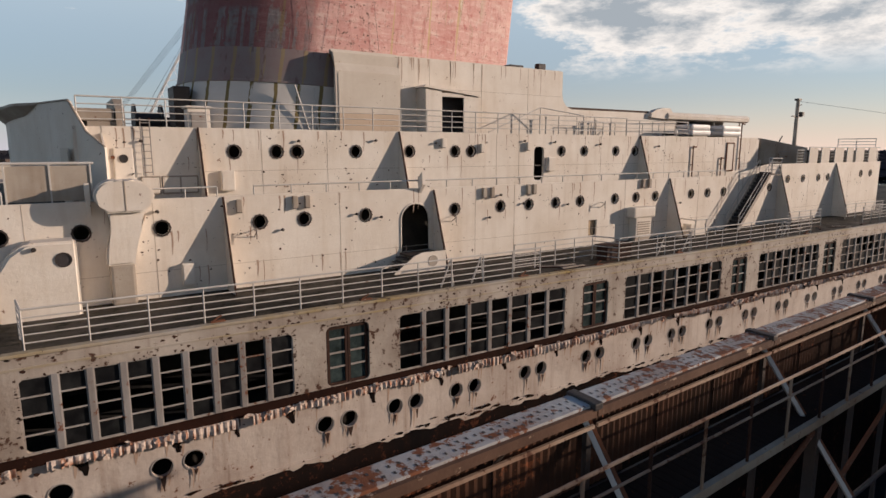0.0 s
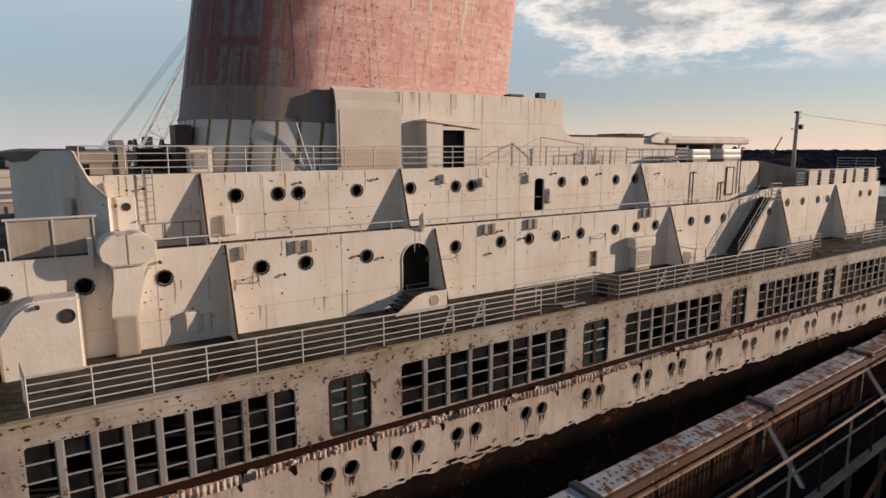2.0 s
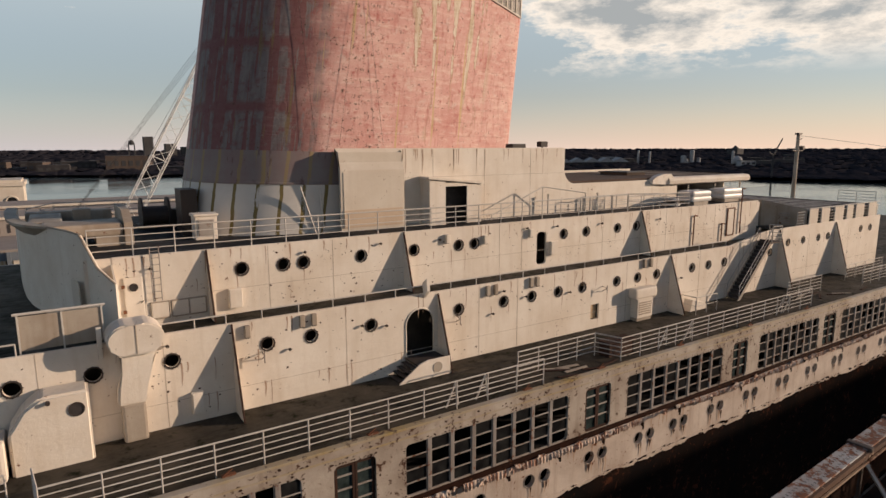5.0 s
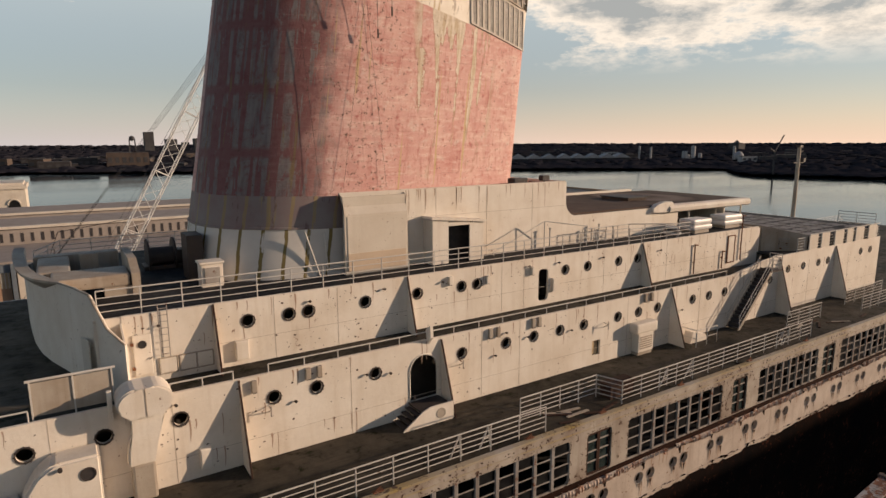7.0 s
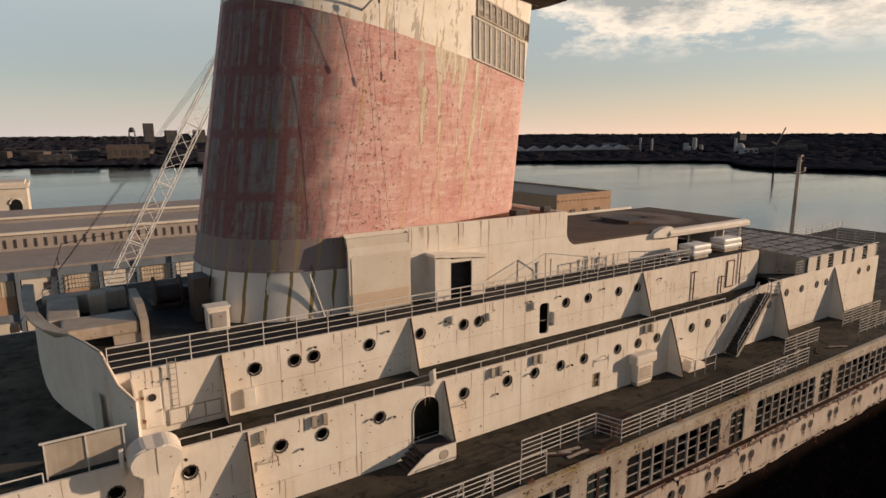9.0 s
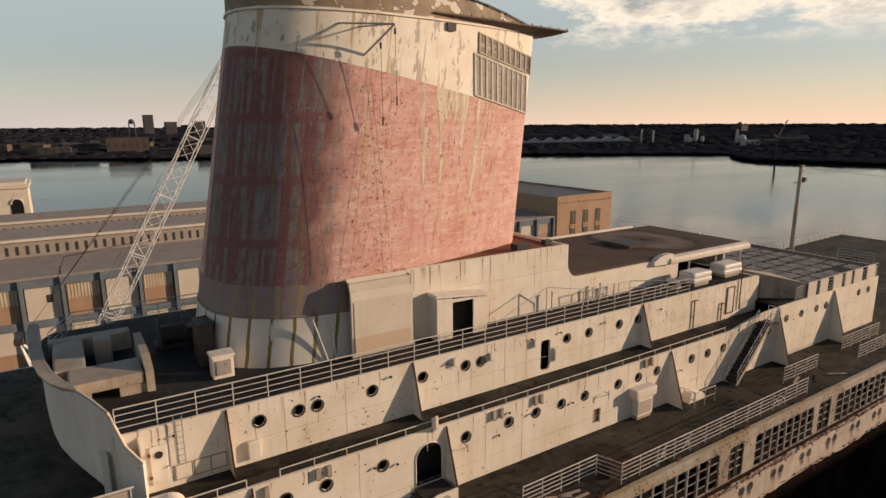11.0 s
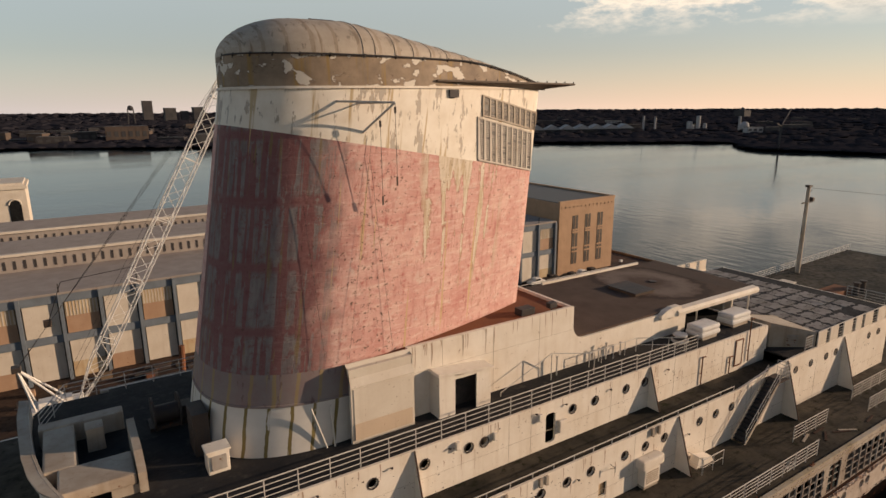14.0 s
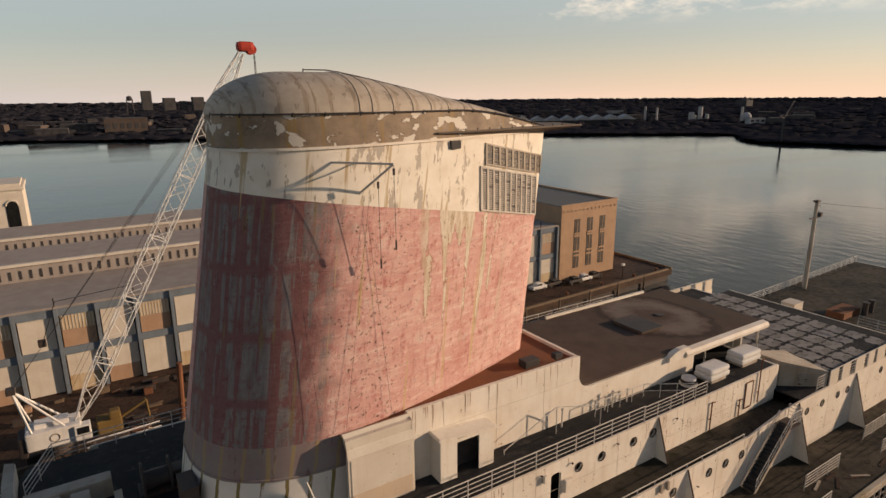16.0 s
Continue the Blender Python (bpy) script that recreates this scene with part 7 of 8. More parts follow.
def pier():
    bm = bmesh.new()
    prism(bm, [(-160, 81), (45, 89.4), (75, 96.4), (134.2, 99.0), (134.2, 150), (-160, 150)], "z", 1.6, 3.0)
    structure("ground_pier", bm, PIERDECK, "rust-brown dirt and concrete pier surface", "pier")
    bm = bmesh.new()
    prism(bm, [(-160, 81.6), (45, 90.0), (75, 97.0), (133.6, 99.6), (133.6, 150), (-160, 150)], "z", -1, 1.6)
    structure("wall_pier_piles", bm, DARKSTEEL, "dark timber piling under the pier", "pier")
    t = thing("pier_fender", (0, 81, 3.0), "weathered timber fender beam along the pier edge", "fender")
    for i in range(29):
        a, b = -160 + i * 10.1, -160 + (i + 1) * 10.1
        ya, yb = pier_edge(a), pier_edge(b)
        part("beam", pr([(a, ya), (b - 0.06, yb), (b - 0.06, yb + 0.5), (a, ya + 0.5)], "z", 2.4, 3.45), TIMBER, t)
        part("timber_post", rd((a, ya + 0.1, -1), (a, ya + 0.1, 3.2), 0.25, 8), TIMBER, t)
    # quay end cap
    t = thing("pier_fender", (134, 110, 3.0), "weathered timber fender beam at the pier's end", "fender")
    part("beam", bx(133.8, 134.4, 99.1, 150, 2.4, 3.5), TIMBER, t)


TIMBER = weathered("pier_timber", (0.20, 0.14, 0.09), (0.10, 0.07, 0.05), amount=0.9, rusty=0.72)
pier()
SHED_Y = 108.5
SHEDGLASS = plain_varied("dusty_glass", (0.05, 0.042, 0.038), (0.11, 0.09, 0.075), 0.6, 0.4)


def shed():
    bay, x0, n = 5.4, -39.0, 26
    x1 = x0 + bay * n
    bm = bmesh.new()
    box(bm, -160, x1, SHED_Y + 0.3, SHED_Y + 60, 3.0, 16.9)
    structure("wall_shed_core", bm, INSIDE, "body of the long two-storey pier shed", "shed")
    bm = bmesh.new()
    box(bm, -160, x1 + 0.3, SHED_Y - 0.5, SHED_Y + 60, 16.9, 17.25)
    structure("roof_shed", bm, SHEDROOF, "long grey-tan pier shed roof", "roof")
    for y in (126.0, 150.0):
        t = thing("roof_monitor", (0, y, 17.25), "long raised roof monitor with a row of vent slots", "roof monitor", "roof monitors")
        part("face", bx(-160, 96, y, y + 0.2, 17.25, 20.0), SHEDROOF, t)
        part("cap", bx(-160, 96.3, y - 0.4, y + 0.4, 20.0, 20.45), CREAM, t)
        part("cover", pr([(y + 0.4, 20.0), (y + 12, 20.6), (y + 12, 17.25), (y + 0.4, 17.25)], "x", -160, 96), SHEDROOF, t)
        slot = bmesh.new()
        for i in range(92):
            x = -40 + i * 1.48
            box(slot, x, x + 0.42, y - 0.06, y, 17.7, 19.2)
        tagged(part("vent_slot", slot, CABLE, t), kind="stuff")
    rnd = random.Random(21)
    t = thing("pier_shed", (x0, SHED_Y, 3.0), "long pier shed front of blue-grey steel with cream and tan panels", "shed")
    part("eave_beam", bx(-160, x1, SHED_Y - 0.35, SHED_Y + 0.3, 15.6, 16.88), BLUEGREY, t)
    part("floor_beam", bx(-160, x1, SHED_Y - 0.35, SHED_Y + 0.3, 9.2, 10.4), BLUEGREY, t)
    ribs = None
    for i in range(n + 1):
        x = x0 + i * bay
        part("column", bx(x - 0.26, x + 0.26, SHED_Y - 0.75, SHED_Y + 0.3, 3.0, 16.9), BLUEGREY, t)
        if i % 2:
            part("gutter_lamp", rd((x, SHED_Y - 0.4, 16.9), (x, SHED_Y - 0.4, 18.6), 0.10, 6), DARKSTEEL, t)
    for i in range(n):
        a, b = x0 + i * bay + 0.45, x0 + (i + 1) * bay - 0.45
        if i % 2:
            top = part("upper_panel", bx(a, b, SHED_Y - 0.12, SHED_Y + 0.25, 13.2, 15.6), TAN, t)
            part("upper_panel", bx(a, b, SHED_Y - 0.1, SHED_Y + 0.25, 10.4, 13.2), ORANGE, t)
            for k in range(10):
                x = a + (b - a) * (k + 0.5) / 10
                part("rib", bx(x - 0.07, x + 0.07, SHED_Y - 0.17, SHED_Y - 0.12, 13.2, 15.55), CREAM, top)
        else:
            part("upper_panel", bx(a, b, SHED_Y - 0.12, SHED_Y + 0.25, 10.4, 15.6), CREAM, t)
        part("lower_panel", bx(a, b, SHED_Y - 0.12, SHED_Y + 0.25, 5.6 if i % 3 else 3.2, 9.2), CREAM, t)
        if i % 3:
            part("kick_panel", bx(a, b, SHED_Y - 0.1, SHED_Y + 0.25, 3.05, 5.6), TAN if i % 3 == 1 else ORANGE, t)
    # brick head house
    bx0, bx1 = 102.4, 121.6
    t = thing("brick_head_house", (bx0, SHED_Y, 3.0), "tan brick head house with tall narrow windows", "building")
    part("wall", bx(bx0, bx1, SHED_Y - 0.6, SHED_Y + 45, 3.0, 21.4), BRICK, t)
    part("roof", bx(bx0 + 0.3, bx1 - 0.3, SHED_Y - 0.3, SHED_Y + 44.7, 21.4, 21.5), CABLE, t)
    part("parapet", bx(bx0 - 0.1, bx1 + 0.1, SHED_Y - 0.75, SHED_Y - 0.1, 21.4, 21.9), BRICK, t)
    part("parapet", bx(bx1 - 0.5, bx1 + 0.1, SHED_Y - 0.1, SHED_Y + 45, 21.4, 21.9), BRICK, t)
    for k in range(3):
        c = bx0 + 5.4 + k * 4.4
        w = part("window", bx(c - 0.95, c + 0.95, SHED_Y - 0.66, SHED_Y - 0.6, 5.6, 18.0), SHEDGLASS, t, "tall dark window strip")
        part("mullion", bx(c - 0.06, c + 0.06, SHED_Y - 0.72, SHED_Y - 0.66, 5.6, 18.0), BRICK, w)
        for z in (8.6, 9.6, 13.6, 14.2):
            part("spandrel", bx(c - 0.95, c + 0.95, SHED_Y - 0.74, SHED_Y - 0.66, z, z + 0.4), BRICK, w)
    for i in range(14):
        part("corbel", bx(bx0 + 0.6 + i * 1.36, bx0 + 1.1 + i * 1.36, SHED_Y - 0.72, SHED_Y - 0.6, 20.0, 20.5), BRICK, t)
    # next pier's white head house, upriver
    t = thing("white_tower", (-14, 230, 3), "cream stone pier tower with an arched window", "tower")
    part("body", bx(-34, -8.4, 230, 250, 0, 20.4), CREAM, t)
    part("cornice", bx(-34.5, -7.9, 229.5, 250.5, 20.4, 21.6), CREAM, t)
    part("attic", bx(-34, -8.8, 230.2, 249, 21.6, 22.3), CREAM, t)
    arch = []
    for i in range(13):
        th = math.pi * i / 12
        arch.append((-11.6 + 1.6 * math.cos(th), 15.6 + 1.6 * math.sin(th)))
    w = part("window", pr(arch + [(-13.2, 9.0), (-10.0, 9.0)], "y", 229.85, 229.99), GLASS, t, "dark arched window")
    bm = tube(bmesh.new(), [(p, 229.85, q) for p, q in arch], 0.25, 6)
    part("surround", bm, CREAM, w)


shed()


def crawler_crane():
    t = thing("crawler_crane", (-3, 87, 3.0), "white lattice-boom crawler crane with a red boom head", "crane")
    foot, head = Vector((-0.2, 86.4, 8.3)), Vector((23.4, 83.6, 53.0))
    d = (head - foot).normalized()
    side = Vector((0, 1, 0)) - d * d.y
    side.normalize()
    up = d.cross(side).normalized()
    L = (head - foot).length

    def at(f, a, b):
        w = 0.95 * min(1.0, 0.25 + f * 7, 0.3 + (1 - f) * 6)
        return foot + d * (L * f) + side * (w * a) + up * (w * b)
    corners = ((-1, -1), (1, -1), (1, 1), (-1, 1))
    N = 30
    for c in corners:
        part("boom_chord", tube(bmesh.new(), [at(i / N, *c) for i in range(N + 1)], 0.075, 6), CRANEWHITE, t)
    bm = bmesh.new()
    for k in range(4):
        c, e = corners[k], corners[(k + 1) % 4]
        for i in range(N):
            p, q = (c, e) if i % 2 else (e, c)
            rod(bm, at(i / N, *p), at((i + 1) / N, *q), 0.035, 5)
            if i % 5 == 0:
                rod(bm, at(i / N, *c), at(i / N, *e), 0.06, 5)
    tagged(part("boom_lacing", bm, CRANEWHITE, t), kind="stuff")
    hd = part("boom_head", bx(-0.8, 1.3, -0.7, 0.7, -0.4, 0.8, bevel=0.45), RED, t, "red boom head with sheaves")
    hd.matrix_basis = Matrix.Translation(head + d * 0.6)
    for y in (-0.5, 0.0, 0.5):
        part("sheave", rd((head.x + 1.2, head.y + y - 0.08, head.z + 0.4), (head.x + 1.2, head.y + y + 0.08, head.z + 0.4), 0.6, 14), RED, t)
    # machinery house, mast and tracks
    part("house", bx(-5.6, 0.2, 85.2, 88.6, 6.3, 8.6, bevel=0.12), CRANEWHITE, t)
    part("cab", bx(-0.6, 1.2, 84.9, 86.2, 6.3, 8.3, bevel=0.1), CRANEWHITE, t)
    part("cab_window", bx(-0.3, 1.0, 84.87, 84.9, 7.2, 8.1), GLASS, t)
    bm = bmesh.new()
    for i in range(16):
        a, b = 2 * math.pi * i / 16, 2 * math.pi * (i + 1) / 16
        rod(bm, (-2.6 + 0.5 * math.cos(a), 85.18, 7.5 + 0.5 * math.sin(a)), (-2.6 + 0.5 * math.cos(b), 85.18, 7.5 + 0.5 * math.sin(b)), 0.06, 5)
    part("emblem_ring", bm, SILLGREY, t)
    part("counterweight", bx(-6.4, -5.6, 85.4, 88.4, 5.6, 8.2, bevel=0.1), DARKSTEEL, t)
    part("turntable", rd((-2.5, 86.9, 5.0), (-2.5, 86.9, 6.3), 1.5, 20), DARKSTEEL, t)
    for y in (84.8, 88.4):
        part("track", bx(-6.2, 1.4, y - 0.5, y + 0.5, 3.0, 4.4, bevel=0.3), DARKSTEEL, t)
    part("car_body", bx(-4.5, -0.5, 85.2, 88.0, 3.8, 5.0), DARKSTEEL, t)
    apex = Vector((-6.2, 87.0, 13.9))
    for p in ((-4.9, 85.6, 8.5), (-4.9, 88.3, 8.5), (-1.4, 85.6, 8.4), (-1.4, 88.3, 8.4)):
        part("gantry_leg", rd(p, apex, 0.14, 8), CRANEWHITE, t)
    part("gantry_sheave", bx(-6.7, -5.7, 86.4, 87.6, 13.6, 14.3, bevel=0.1), DARKSTEEL, t)
    part("upper_frame", bx(-4.6, -1.0, 86.2, 87.8, 8.6, 9.2), CRANEWHITE, t)
    for k in range(4):
        part("pendant_line", rd(apex + Vector((0, 0.25 * k - 0.4, 0)), head + Vector((0.1, 0.3 * k - 0.45, 0.3 - 0.5 * k)), 0.018, 4), CABLE, t)
    for k in range(2):
        part("hoist_line", rd(Vector((-2.4, 86.4, 9.0 + k)), Vector((20.0 - 0.6 * k, 84.0, 47.3)), 0.018, 4), CABLE, t)
    for k in range(3):
        part("load_line", rd(head + Vector((1.6, 0.3 * k - 0.3, 0)), head + Vector((1.6, 0.3 * k - 0.3, -7)), 0.03, 4), CABLE, t)
    part("hook_block", bx(-2.9, -2.0, 89.8, 90.3, 17.6, 18.6, bevel=0.15), DARKSTEEL, t)
    part("hook_line", rd((-2.2, 90.0, 18.6), (-0.4, 89.0, 23.5), 0.05, 5), DARKSTEEL, t)
    part("hook_line", rd((-0.4, 89.0, 23.5), (8.0, 86.0, 25.0), 0.04, 5), DARKSTEEL, t)


crawler_crane()


def pier_clutter():
    rnd = random.Random(17)
    t = thing("spare_boom_section", (4, 84, 3.0), "white lattice boom section lying on the pier", "boom section")
    for y in (84.2, 85.6):
        for z in (3.2, 4.4):
            part("chord", rd((0.5, y - 0.6, z + 1.4), (9.0, y, z + 1.4), 0.1, 6), CRANEWHITE, t)
    for i in range(12):
        x = 0.9 + i * 0.7
        part("lacing", rd((x, 83.7, 4.6 if i % 2 else 5.8), (x + 0.7, 83.75, 5.8 if i % 2 else 4.6), 0.06, 5), CRANEWHITE, t)
    for x in (1.5, 8.0):
        part("trestle", bx(x - 0.3, x + 0.3, 83.6, 85.8, 3.0, 4.55), TIMBER, t)
    t = thing("excavator", (3.2, 90, 3.0), "worn yellow digger parked on the pier", "digger")
    part("body", bx(1.8, 4.8, 89.2, 91.6, 4.0, 6.0, bevel=0.2), YELLOW, t)
    part("cab", bx(3.4, 4.7, 89.0, 90.2, 6.0, 7.2, bevel=0.15), YELLOW, t)
    for y in (89.1, 91.4):
        part("track", bx(1.2, 5.4, y - 0.35, y + 0.35, 3.0, 4.0, bevel=0.2), DARKSTEEL, t)
    part("arm", rd((4.6, 90.4, 5.4), (8.0, 90.2, 7.2), 0.25, 6), YELLOW, t)
    part("bucket", bx(7.6, 8.6, 89.8, 90.8, 3.6, 4.6, bevel=0.15), DARKSTEEL, t)
    part("stick", rd((8.0, 90.2, 7.2), (8.2, 90.3, 4.4), 0.18, 6), YELLOW, t)
    t = thing("standing_pile", (12.2, 89, 3.0), "rusty orange steel pile standing on the pier", "pile")
    part("tube", rd((12.2, 89, 3.0), (12.6, 89, 12.0), 0.4, 10), RUST, t)
    part("collar", rd((12.2, 89, 3.0), (12.22, 89, 3.6), 0.55, 10), ORANGE, t)
    for i in range(46):
        x, y = rnd.uniform(-8, 24), rnd.uniform(84.5, 106)
        if abs(x + 2) < 6 and y < 92:
            continue
        w, d, h = rnd.uniform(0.6, 3.4), rnd.uniform(0.3, 1.2), rnd.uniform(0.2, 1.1)
        t = thing("scrap_pile", (x, y, 3.0), "low heap of rusty scrap and timber", "scrap", "pier scrap")
        ob = part("mound", bx(x - w / 2, x + w / 2, y - d / 2, y + d / 2, 3.0, 3.0 + h, bevel=0.08), rnd.choice((RUST, TIMBER, DARKSTEEL, ORANGE)), t)
        part("bar", rd((x - w * 0.6, y, 3.1), (x + w * 0.6, y + d * 0.3, 3.1 + h), 0.09, 5), rnd.choice((RUST, TIMBER, SILLGREY)), t)
    t = thing("gate_frame", (9.5, 83, 3), "pale bent tubular frame at the pier edge", "frame")
    for p, q in (((7.4, 83.0, 3.0), (7.4, 83.0, 7.0)), ((7.4, 83.0, 6.6), (10.2, 83.0, 5.2)), ((10.2, 83.0, 3.0), (10.2, 83.0, 5.2)), ((7.4, 83.0, 4.2), (10.2, 83.0, 4.0))):
        part("tube", rd(p, q, 0.1, 6), SILLGREY, t)
    # parked pickup trucks by the head house
    for x, y, mat, lab in ((93.5, 105.6, CRANEWHITE, "white pickup truck parked by the shed"), (98.5, 105.8, DARKSTEEL, "dark car parked by the shed"), (104, 104.5, DARKSTEEL, "dark car parked by the brick building"),
                           (107.5, 104.6, CRANEWHITE, "white car parked by the brick building"), (111, 104.8, DARKSTEEL, "dark car parked by the brick building")):
        t = thing("parked_car", (x, y, 3.0), lab, "car", "cars on the pier")
        part("body", bx(x - 2.2, x + 2.2, y - 0.9, y + 0.9, 3.4, 4.15, bevel=0.18), mat, t)
        part("cabin", bx(x - 0.9, x + 0.9, y - 0.8, y + 0.8, 4.1, 4.8, bevel=0.22), mat, t)
        part("window", bx(x - 0.7, x + 0.7, y - 0.83, y - 0.79, 4.25, 4.65), GLASS, t)
        for dx in (-1.35, 1.35):
            for dy in (-0.8, 0.8):
                part("wheel", rd((x + dx, y + dy - 0.12, 3.36), (x + dx, y + dy + 0.12, 3.36), 0.36, 14), CABLE, t)
    for x in (96, 108, 120, 129):
        y = pier_edge(x) + 1.2
        t = thing("mooring_bollard", (x, y, 3.0), "rusty mooring bollard on the pier edge", "bollard", "pier bollards")
        part("stem", rd((x, y, 3.0), (x, y, 3.7), 0.3, 10), RUST, t)
        part("cap", rd((x, y, 3.7), (x, y, 3.95), 0.42, 10), RUST, t)
    t = thing("dolphin_pile", (98, 84.5, 0), "dark round mooring pile in the slip", "pile")
    part("tube", rd((98, 84.5, -1), (98, 84.5, 5.5), 0.5, 12), CABLE, t)
    t = thing("lamp_post", (118, 101.5, 3.0), "short lit lamp post near the pier's end", "lamp post")
    part("pole", rd((118, 101.5, 3.0), (118, 101.5, 6.0), 0.12, 8), DARKSTEEL, t)
    part("lantern", bx(117.6, 118.4, 101.2, 101.8, 6.0, 6.5, bevel=0.05), CRANEWHITE, t)


pier_clutter()

# ---- far shore ----
SHORE = [(-1500, 1500), (-400, 900), (-50, 830), (110, 745), (300, 660), (518, 537), (668, 414), (580, 335), (614, 242), (760, 60)]


def shore_distance(az):
    """Distance to the waterline in the direction az, measured from +y towards +x."""
    best = 900.0
    d = Vector((math.sin(az), math.cos(az)))
    for (ax, ay), (bx_, by) in zip(SHORE, SHORE[1:]):
        e = Vector((bx_ - ax, by - ay))
        den = d.x * e.y - d.y * e.x
        if abs(den) < 1e-9:
            continue
        s = (ax * e.y - ay * e.x) / den
        k = (ax * d.y - ay * d.x) / den
        if s > 0 and 0 <= k <= 1:
            best = s
    return best


def far_woods():
    rnd = random.Random(4)
    verts, faces = [], []

    def clump(x, y, z, w, h):
        i0 = len(verts)
        n = 6
        for k, (f, r) in enumerate(((0.0, 0.8), (0.45, 1.0), (0.8, 0.62))):
            for i in range(n):
                a = 2 * math.pi * (i + 0.5 * k) / n
                rr = w * r * rnd.uniform(0.7, 1.15)
                verts.append((x + rr * math.cos(a), y + rr * math.sin(a), z + h * f * rnd.uniform(0.9, 1.1)))
        verts.append((x + rnd.uniform(-1, 1) * w * 0.2, y, z + h))
        for k in range(2):
            for i in range(n):
                a, b = i0 + k * n + i, i0 + k * n + (i + 1) % n
                faces.append((a, b, b + n, a + n))
        for i in range(n):
            faces.append((i0 + 2 * n + i, i0 + 2 * n + (i + 1) % n, i0 + 3 * n))
    for i in range(9000):
        az = radians(rnd.uniform(-14, 82))
        s = shore_distance(az)
        f = rnd.random()
        d = s + 6 + (rnd.random() * 60 if f < 0.26 else 60 + (3900 - s) * rnd.random() ** 1.6)
        h = rnd.uniform(1.2, 3.2) if f < 0.26 else (rnd.uniform(2.5, 6) if d < 1500 else rnd.uniform(4, 10))
        w = rnd.uniform(5, 15) if d < 1500 else rnd.uniform(8, 30)
        if d < 1500 and rnd.random() < 0.35:
            continue
        clump(d * math.sin(az), d * math.cos(az), 1.8, w, h)
    for i in range(900):
        az = radians(-15 + 98 * i / 900 + rnd.uniform(-0.05, 0.05))
        d = rnd.uniform(3700, 4100)
        clump(d * math.sin(az), d * math.cos(az), 1.8, rnd.uniform(14, 40), rnd.uniform(14, 24))
    me = bpy.data.meshes.new("woods")
    me.from_pydata(verts, [], faces)
    me.materials.append(WOODS)
    tagged(new("woods", me), "dark leafless woods along the far riverbank", "woods", "", "stuff")


far_woods()


def far_building(name, x, y, w, d, h, mat, label, category, roof=None, turn=0.0, group=""):
    t = thing(name, (x, y, 2.0), label, category, group)
    part("wall", bx(x - w / 2, x + w / 2, y - d / 2, y + d / 2, 2.0, 2 + h), mat, t)
    if roof == "gable":
        part("roof", pr([(x - w / 2 - 1, 2 + h), (x, 2 + h + 0.28 * w), (x + w / 2 + 1, 2 + h)], "y", y - d / 2 - 1, y + d / 2 + 1), FARWHITE, t)
    else:
        part("roof", bx(x - w / 2 + 0.5, x + w / 2 - 0.5, y - d / 2 + 0.5, y + d / 2 - 0.5, 2 + h, 2.5 + h), FARDARK, t)
    k = max(2, int(w / 8))
    for i in range(k):
        cx = x - w / 2 + w * (i + 0.5) / k
        part("window", bx(cx - w / k * 0.28, cx + w / k * 0.28, y - d / 2 - 0.3, y - d / 2, 2 + h * 0.35, 2 + h * 0.7), FARDARK, t)
    t.matrix_basis = Matrix.Translation((x, y, 2.0)) @ pose(0, 0, 0, 0, 0, turn)


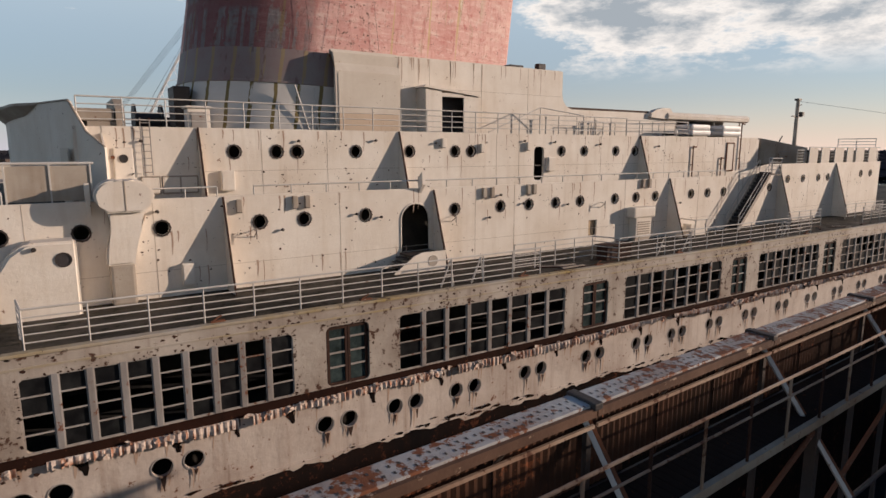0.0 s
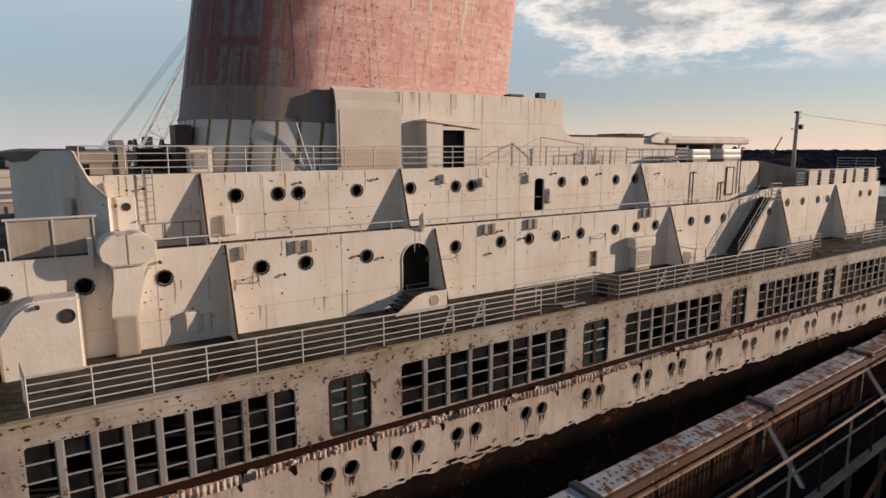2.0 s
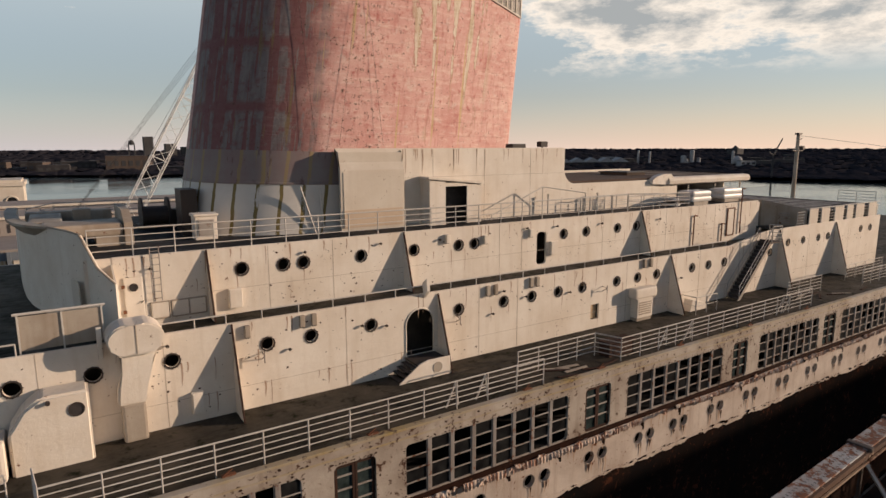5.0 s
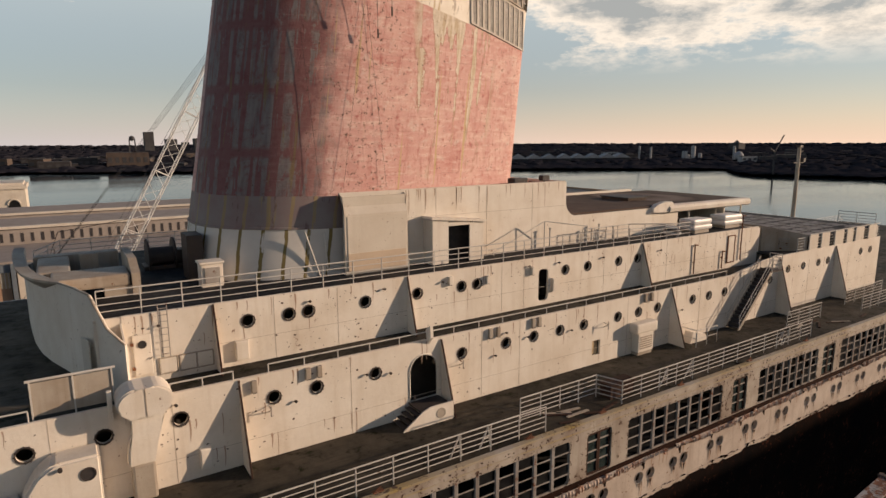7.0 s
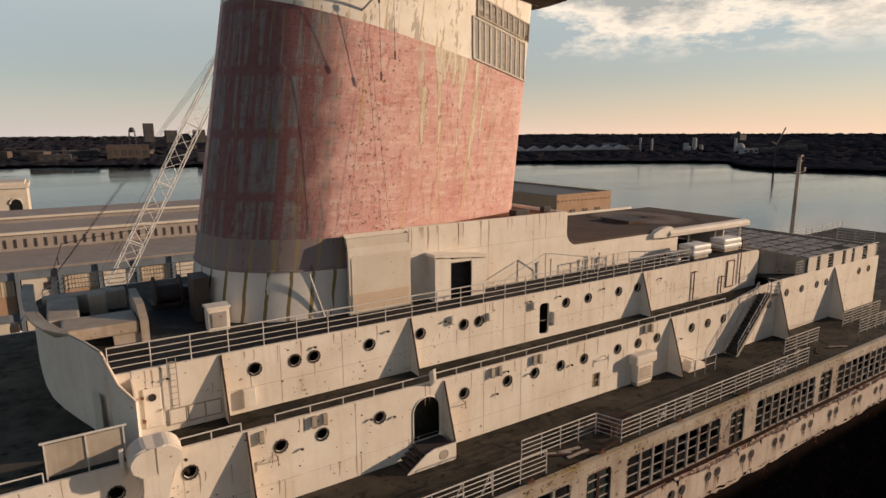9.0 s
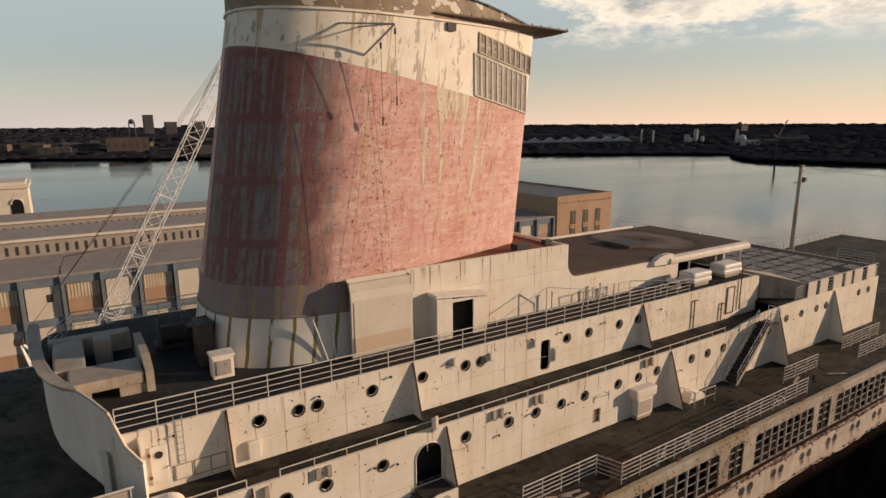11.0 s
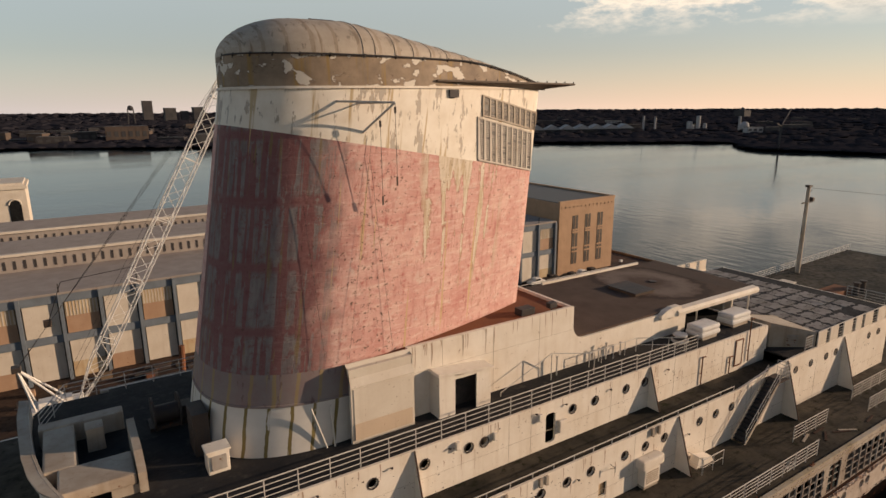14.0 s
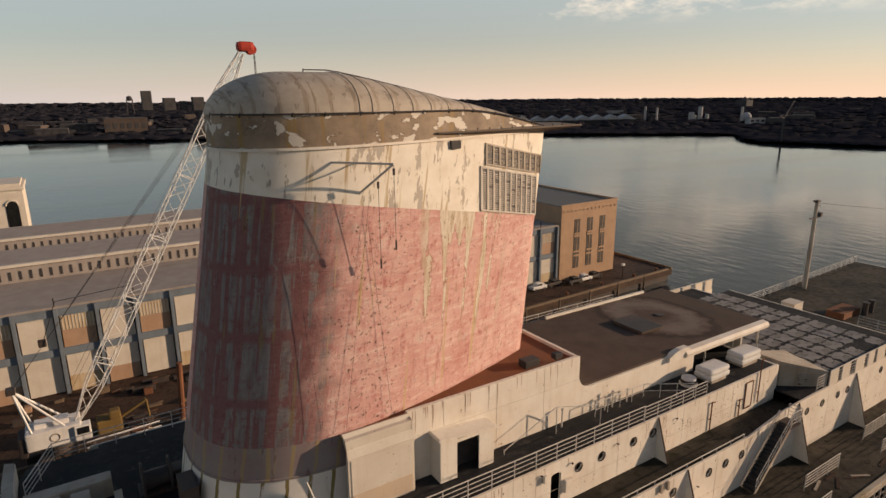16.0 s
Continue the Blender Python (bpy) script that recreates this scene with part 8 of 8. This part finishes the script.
def far_shore():
    rnd = random.Random(9)
    # grain store, sheds and towers upriver
    far_building("grain_store", 84, 905, 50, 26, 20, FARBRICK, "tall brown brick riverside warehouse", "warehouse", turn=-6)
    far_building("warehouse", 30, 930, 40, 20, 13, FARGREY, "low grey riverside warehouse with flat roof", "warehouse", turn=-4)
    for i in range(34):
        az = radians(rnd.uniform(-6, 17))
        s = shore_distance(az)
        d = s + rnd.uniform(40, 700)
        w, h = rnd.uniform(14, 46), rnd.uniform(5, 13)
        far_building("warehouse", d * math.sin(az), d * math.cos(az), w, rnd.uniform(10, 24), h, rnd.choice((FARGREY, FARDARK, FARBRICK, FARGREY)), "low riverside warehouse across the water", "warehouse", turn=rnd.uniform(-25, 10), group="far warehouses")
    for x, y, w, h in ((262, 2140, 28, 66), (330, 2160, 34, 44), (372, 2150, 22, 34), (414, 2140, 34, 46)):
        far_building("tower_block", x, y, w, w, h, FARDARK, "dark high-rise tower on the far skyline", "tower block", group="far towers")
    t = thing("water_tower", (170, 1700, 2), "dark round water tower on legs", "water tower")
    bm = bmesh.new()
    bmesh.ops.create_uvsphere(bm, u_segments=16, v_segments=10, radius=6.5, matrix=Matrix.Translation((170, 1700, 46)))
    part("tank", bm, FARDARK, t, smooth=True)
    for dx, dy in ((-6, -6), (6, -6), (6, 6), (-6, 6)):
        part("leg", rd((170 + dx * 1.3, 1700 + dy * 1.3, 2), (170 + dx, 1700 + dy, 45), 0.8, 6), FARDARK, t)
    # long pale sheds across the river
    for i in range(8):
        far_building("white_shed", 626 + 27 * i, 745 - 6 * i, 26, 40, 5.5, FARGREY, "low shed with a pale pitched roof", "shed", roof="gable", turn=-38, group="pale sheds")
    # tank farm
    for x, y, r, h in ((905, 640, 4.5, 15), (917, 632, 3.5, 24), (930, 655, 6, 9), (862, 700, 1.8, 24), (880, 690, 1.8, 22), (985, 600, 2.2, 23), (948, 640, 3, 11)):
        t = thing("storage_tank", (x, y, 2), "tall pale steel storage tank", "tank", "riverside tanks")
        part("shell", rd((x, y, 2), (x, y, 2 + h), r, 18), FARWHITE, t, smooth=False)
        part("lid", rd((x, y, 2 + h), (x, y, 2.6 + h), r * 1.03, 18, r * 0.5), FARWHITE, t)
    t = thing("gas_sphere", (975, 585, 2), "pale spherical gas tank", "tank")
    bm = bmesh.new()
    bmesh.ops.create_uvsphere(bm, u_segments=20, v_segments=12, radius=7.5, matrix=Matrix.Translation((975, 585, 9.5)))
    part("shell", bm, FARWHITE, t, smooth=True)
    for i in range(6):
        a = math.pi * i / 3
        part("leg", rd((975 + 5.5 * math.cos(a), 585 + 5.5 * math.sin(a), 2), (975 + 5.5 * math.cos(a), 585 + 5.5 * math.sin(a), 6), 0.5, 6), FARGREY, t)
    for i in range(30):
        az = radians(rnd.uniform(28, 72))
        s = shore_distance(az)
        d = s + rnd.uniform(60, 1300)
        far_building("warehouse", d * math.sin(az), d * math.cos(az), rnd.uniform(14, 60), rnd.uniform(10, 24), rnd.uniform(5, 10), rnd.choice((FARGREY, FARDARK, FARGREY, FARWHITE)), "low building across the river", "building", turn=rnd.uniform(-50, -20), group="far buildings")
    t = thing("domed_hall", (1900, 1150, 2), "far dark domed hall on the horizon", "building")
    part("drum", bx(1882, 1918, 1132, 1168, 2, 26), FARDARK, t)
    part("dome", rd((1900, 1150, 26), (1900, 1150, 36), 12, 16, 2), FARDARK, t)
    # quayside crane opposite
    t = thing("quay_crane", (575, 318, 2), "slim dark luffing crane on the far quay", "crane")
    part("tower", rd((590, 318, 2), (590, 318, 26), 1.0, 6), FARDARK, t)
    part("jib", rd((590, 318, 24), (612, 322, 40), 0.6, 6), FARDARK, t)
    part("counter_jib", rd((590, 318, 24), (578, 316, 27), 0.8, 6), FARDARK, t)


# brick dulled to put distance haze into its colour
FARBRICK = plain_varied("far_brick", (0.07, 0.05, 0.042), (0.10, 0.075, 0.06), 0.08)
far_shore()
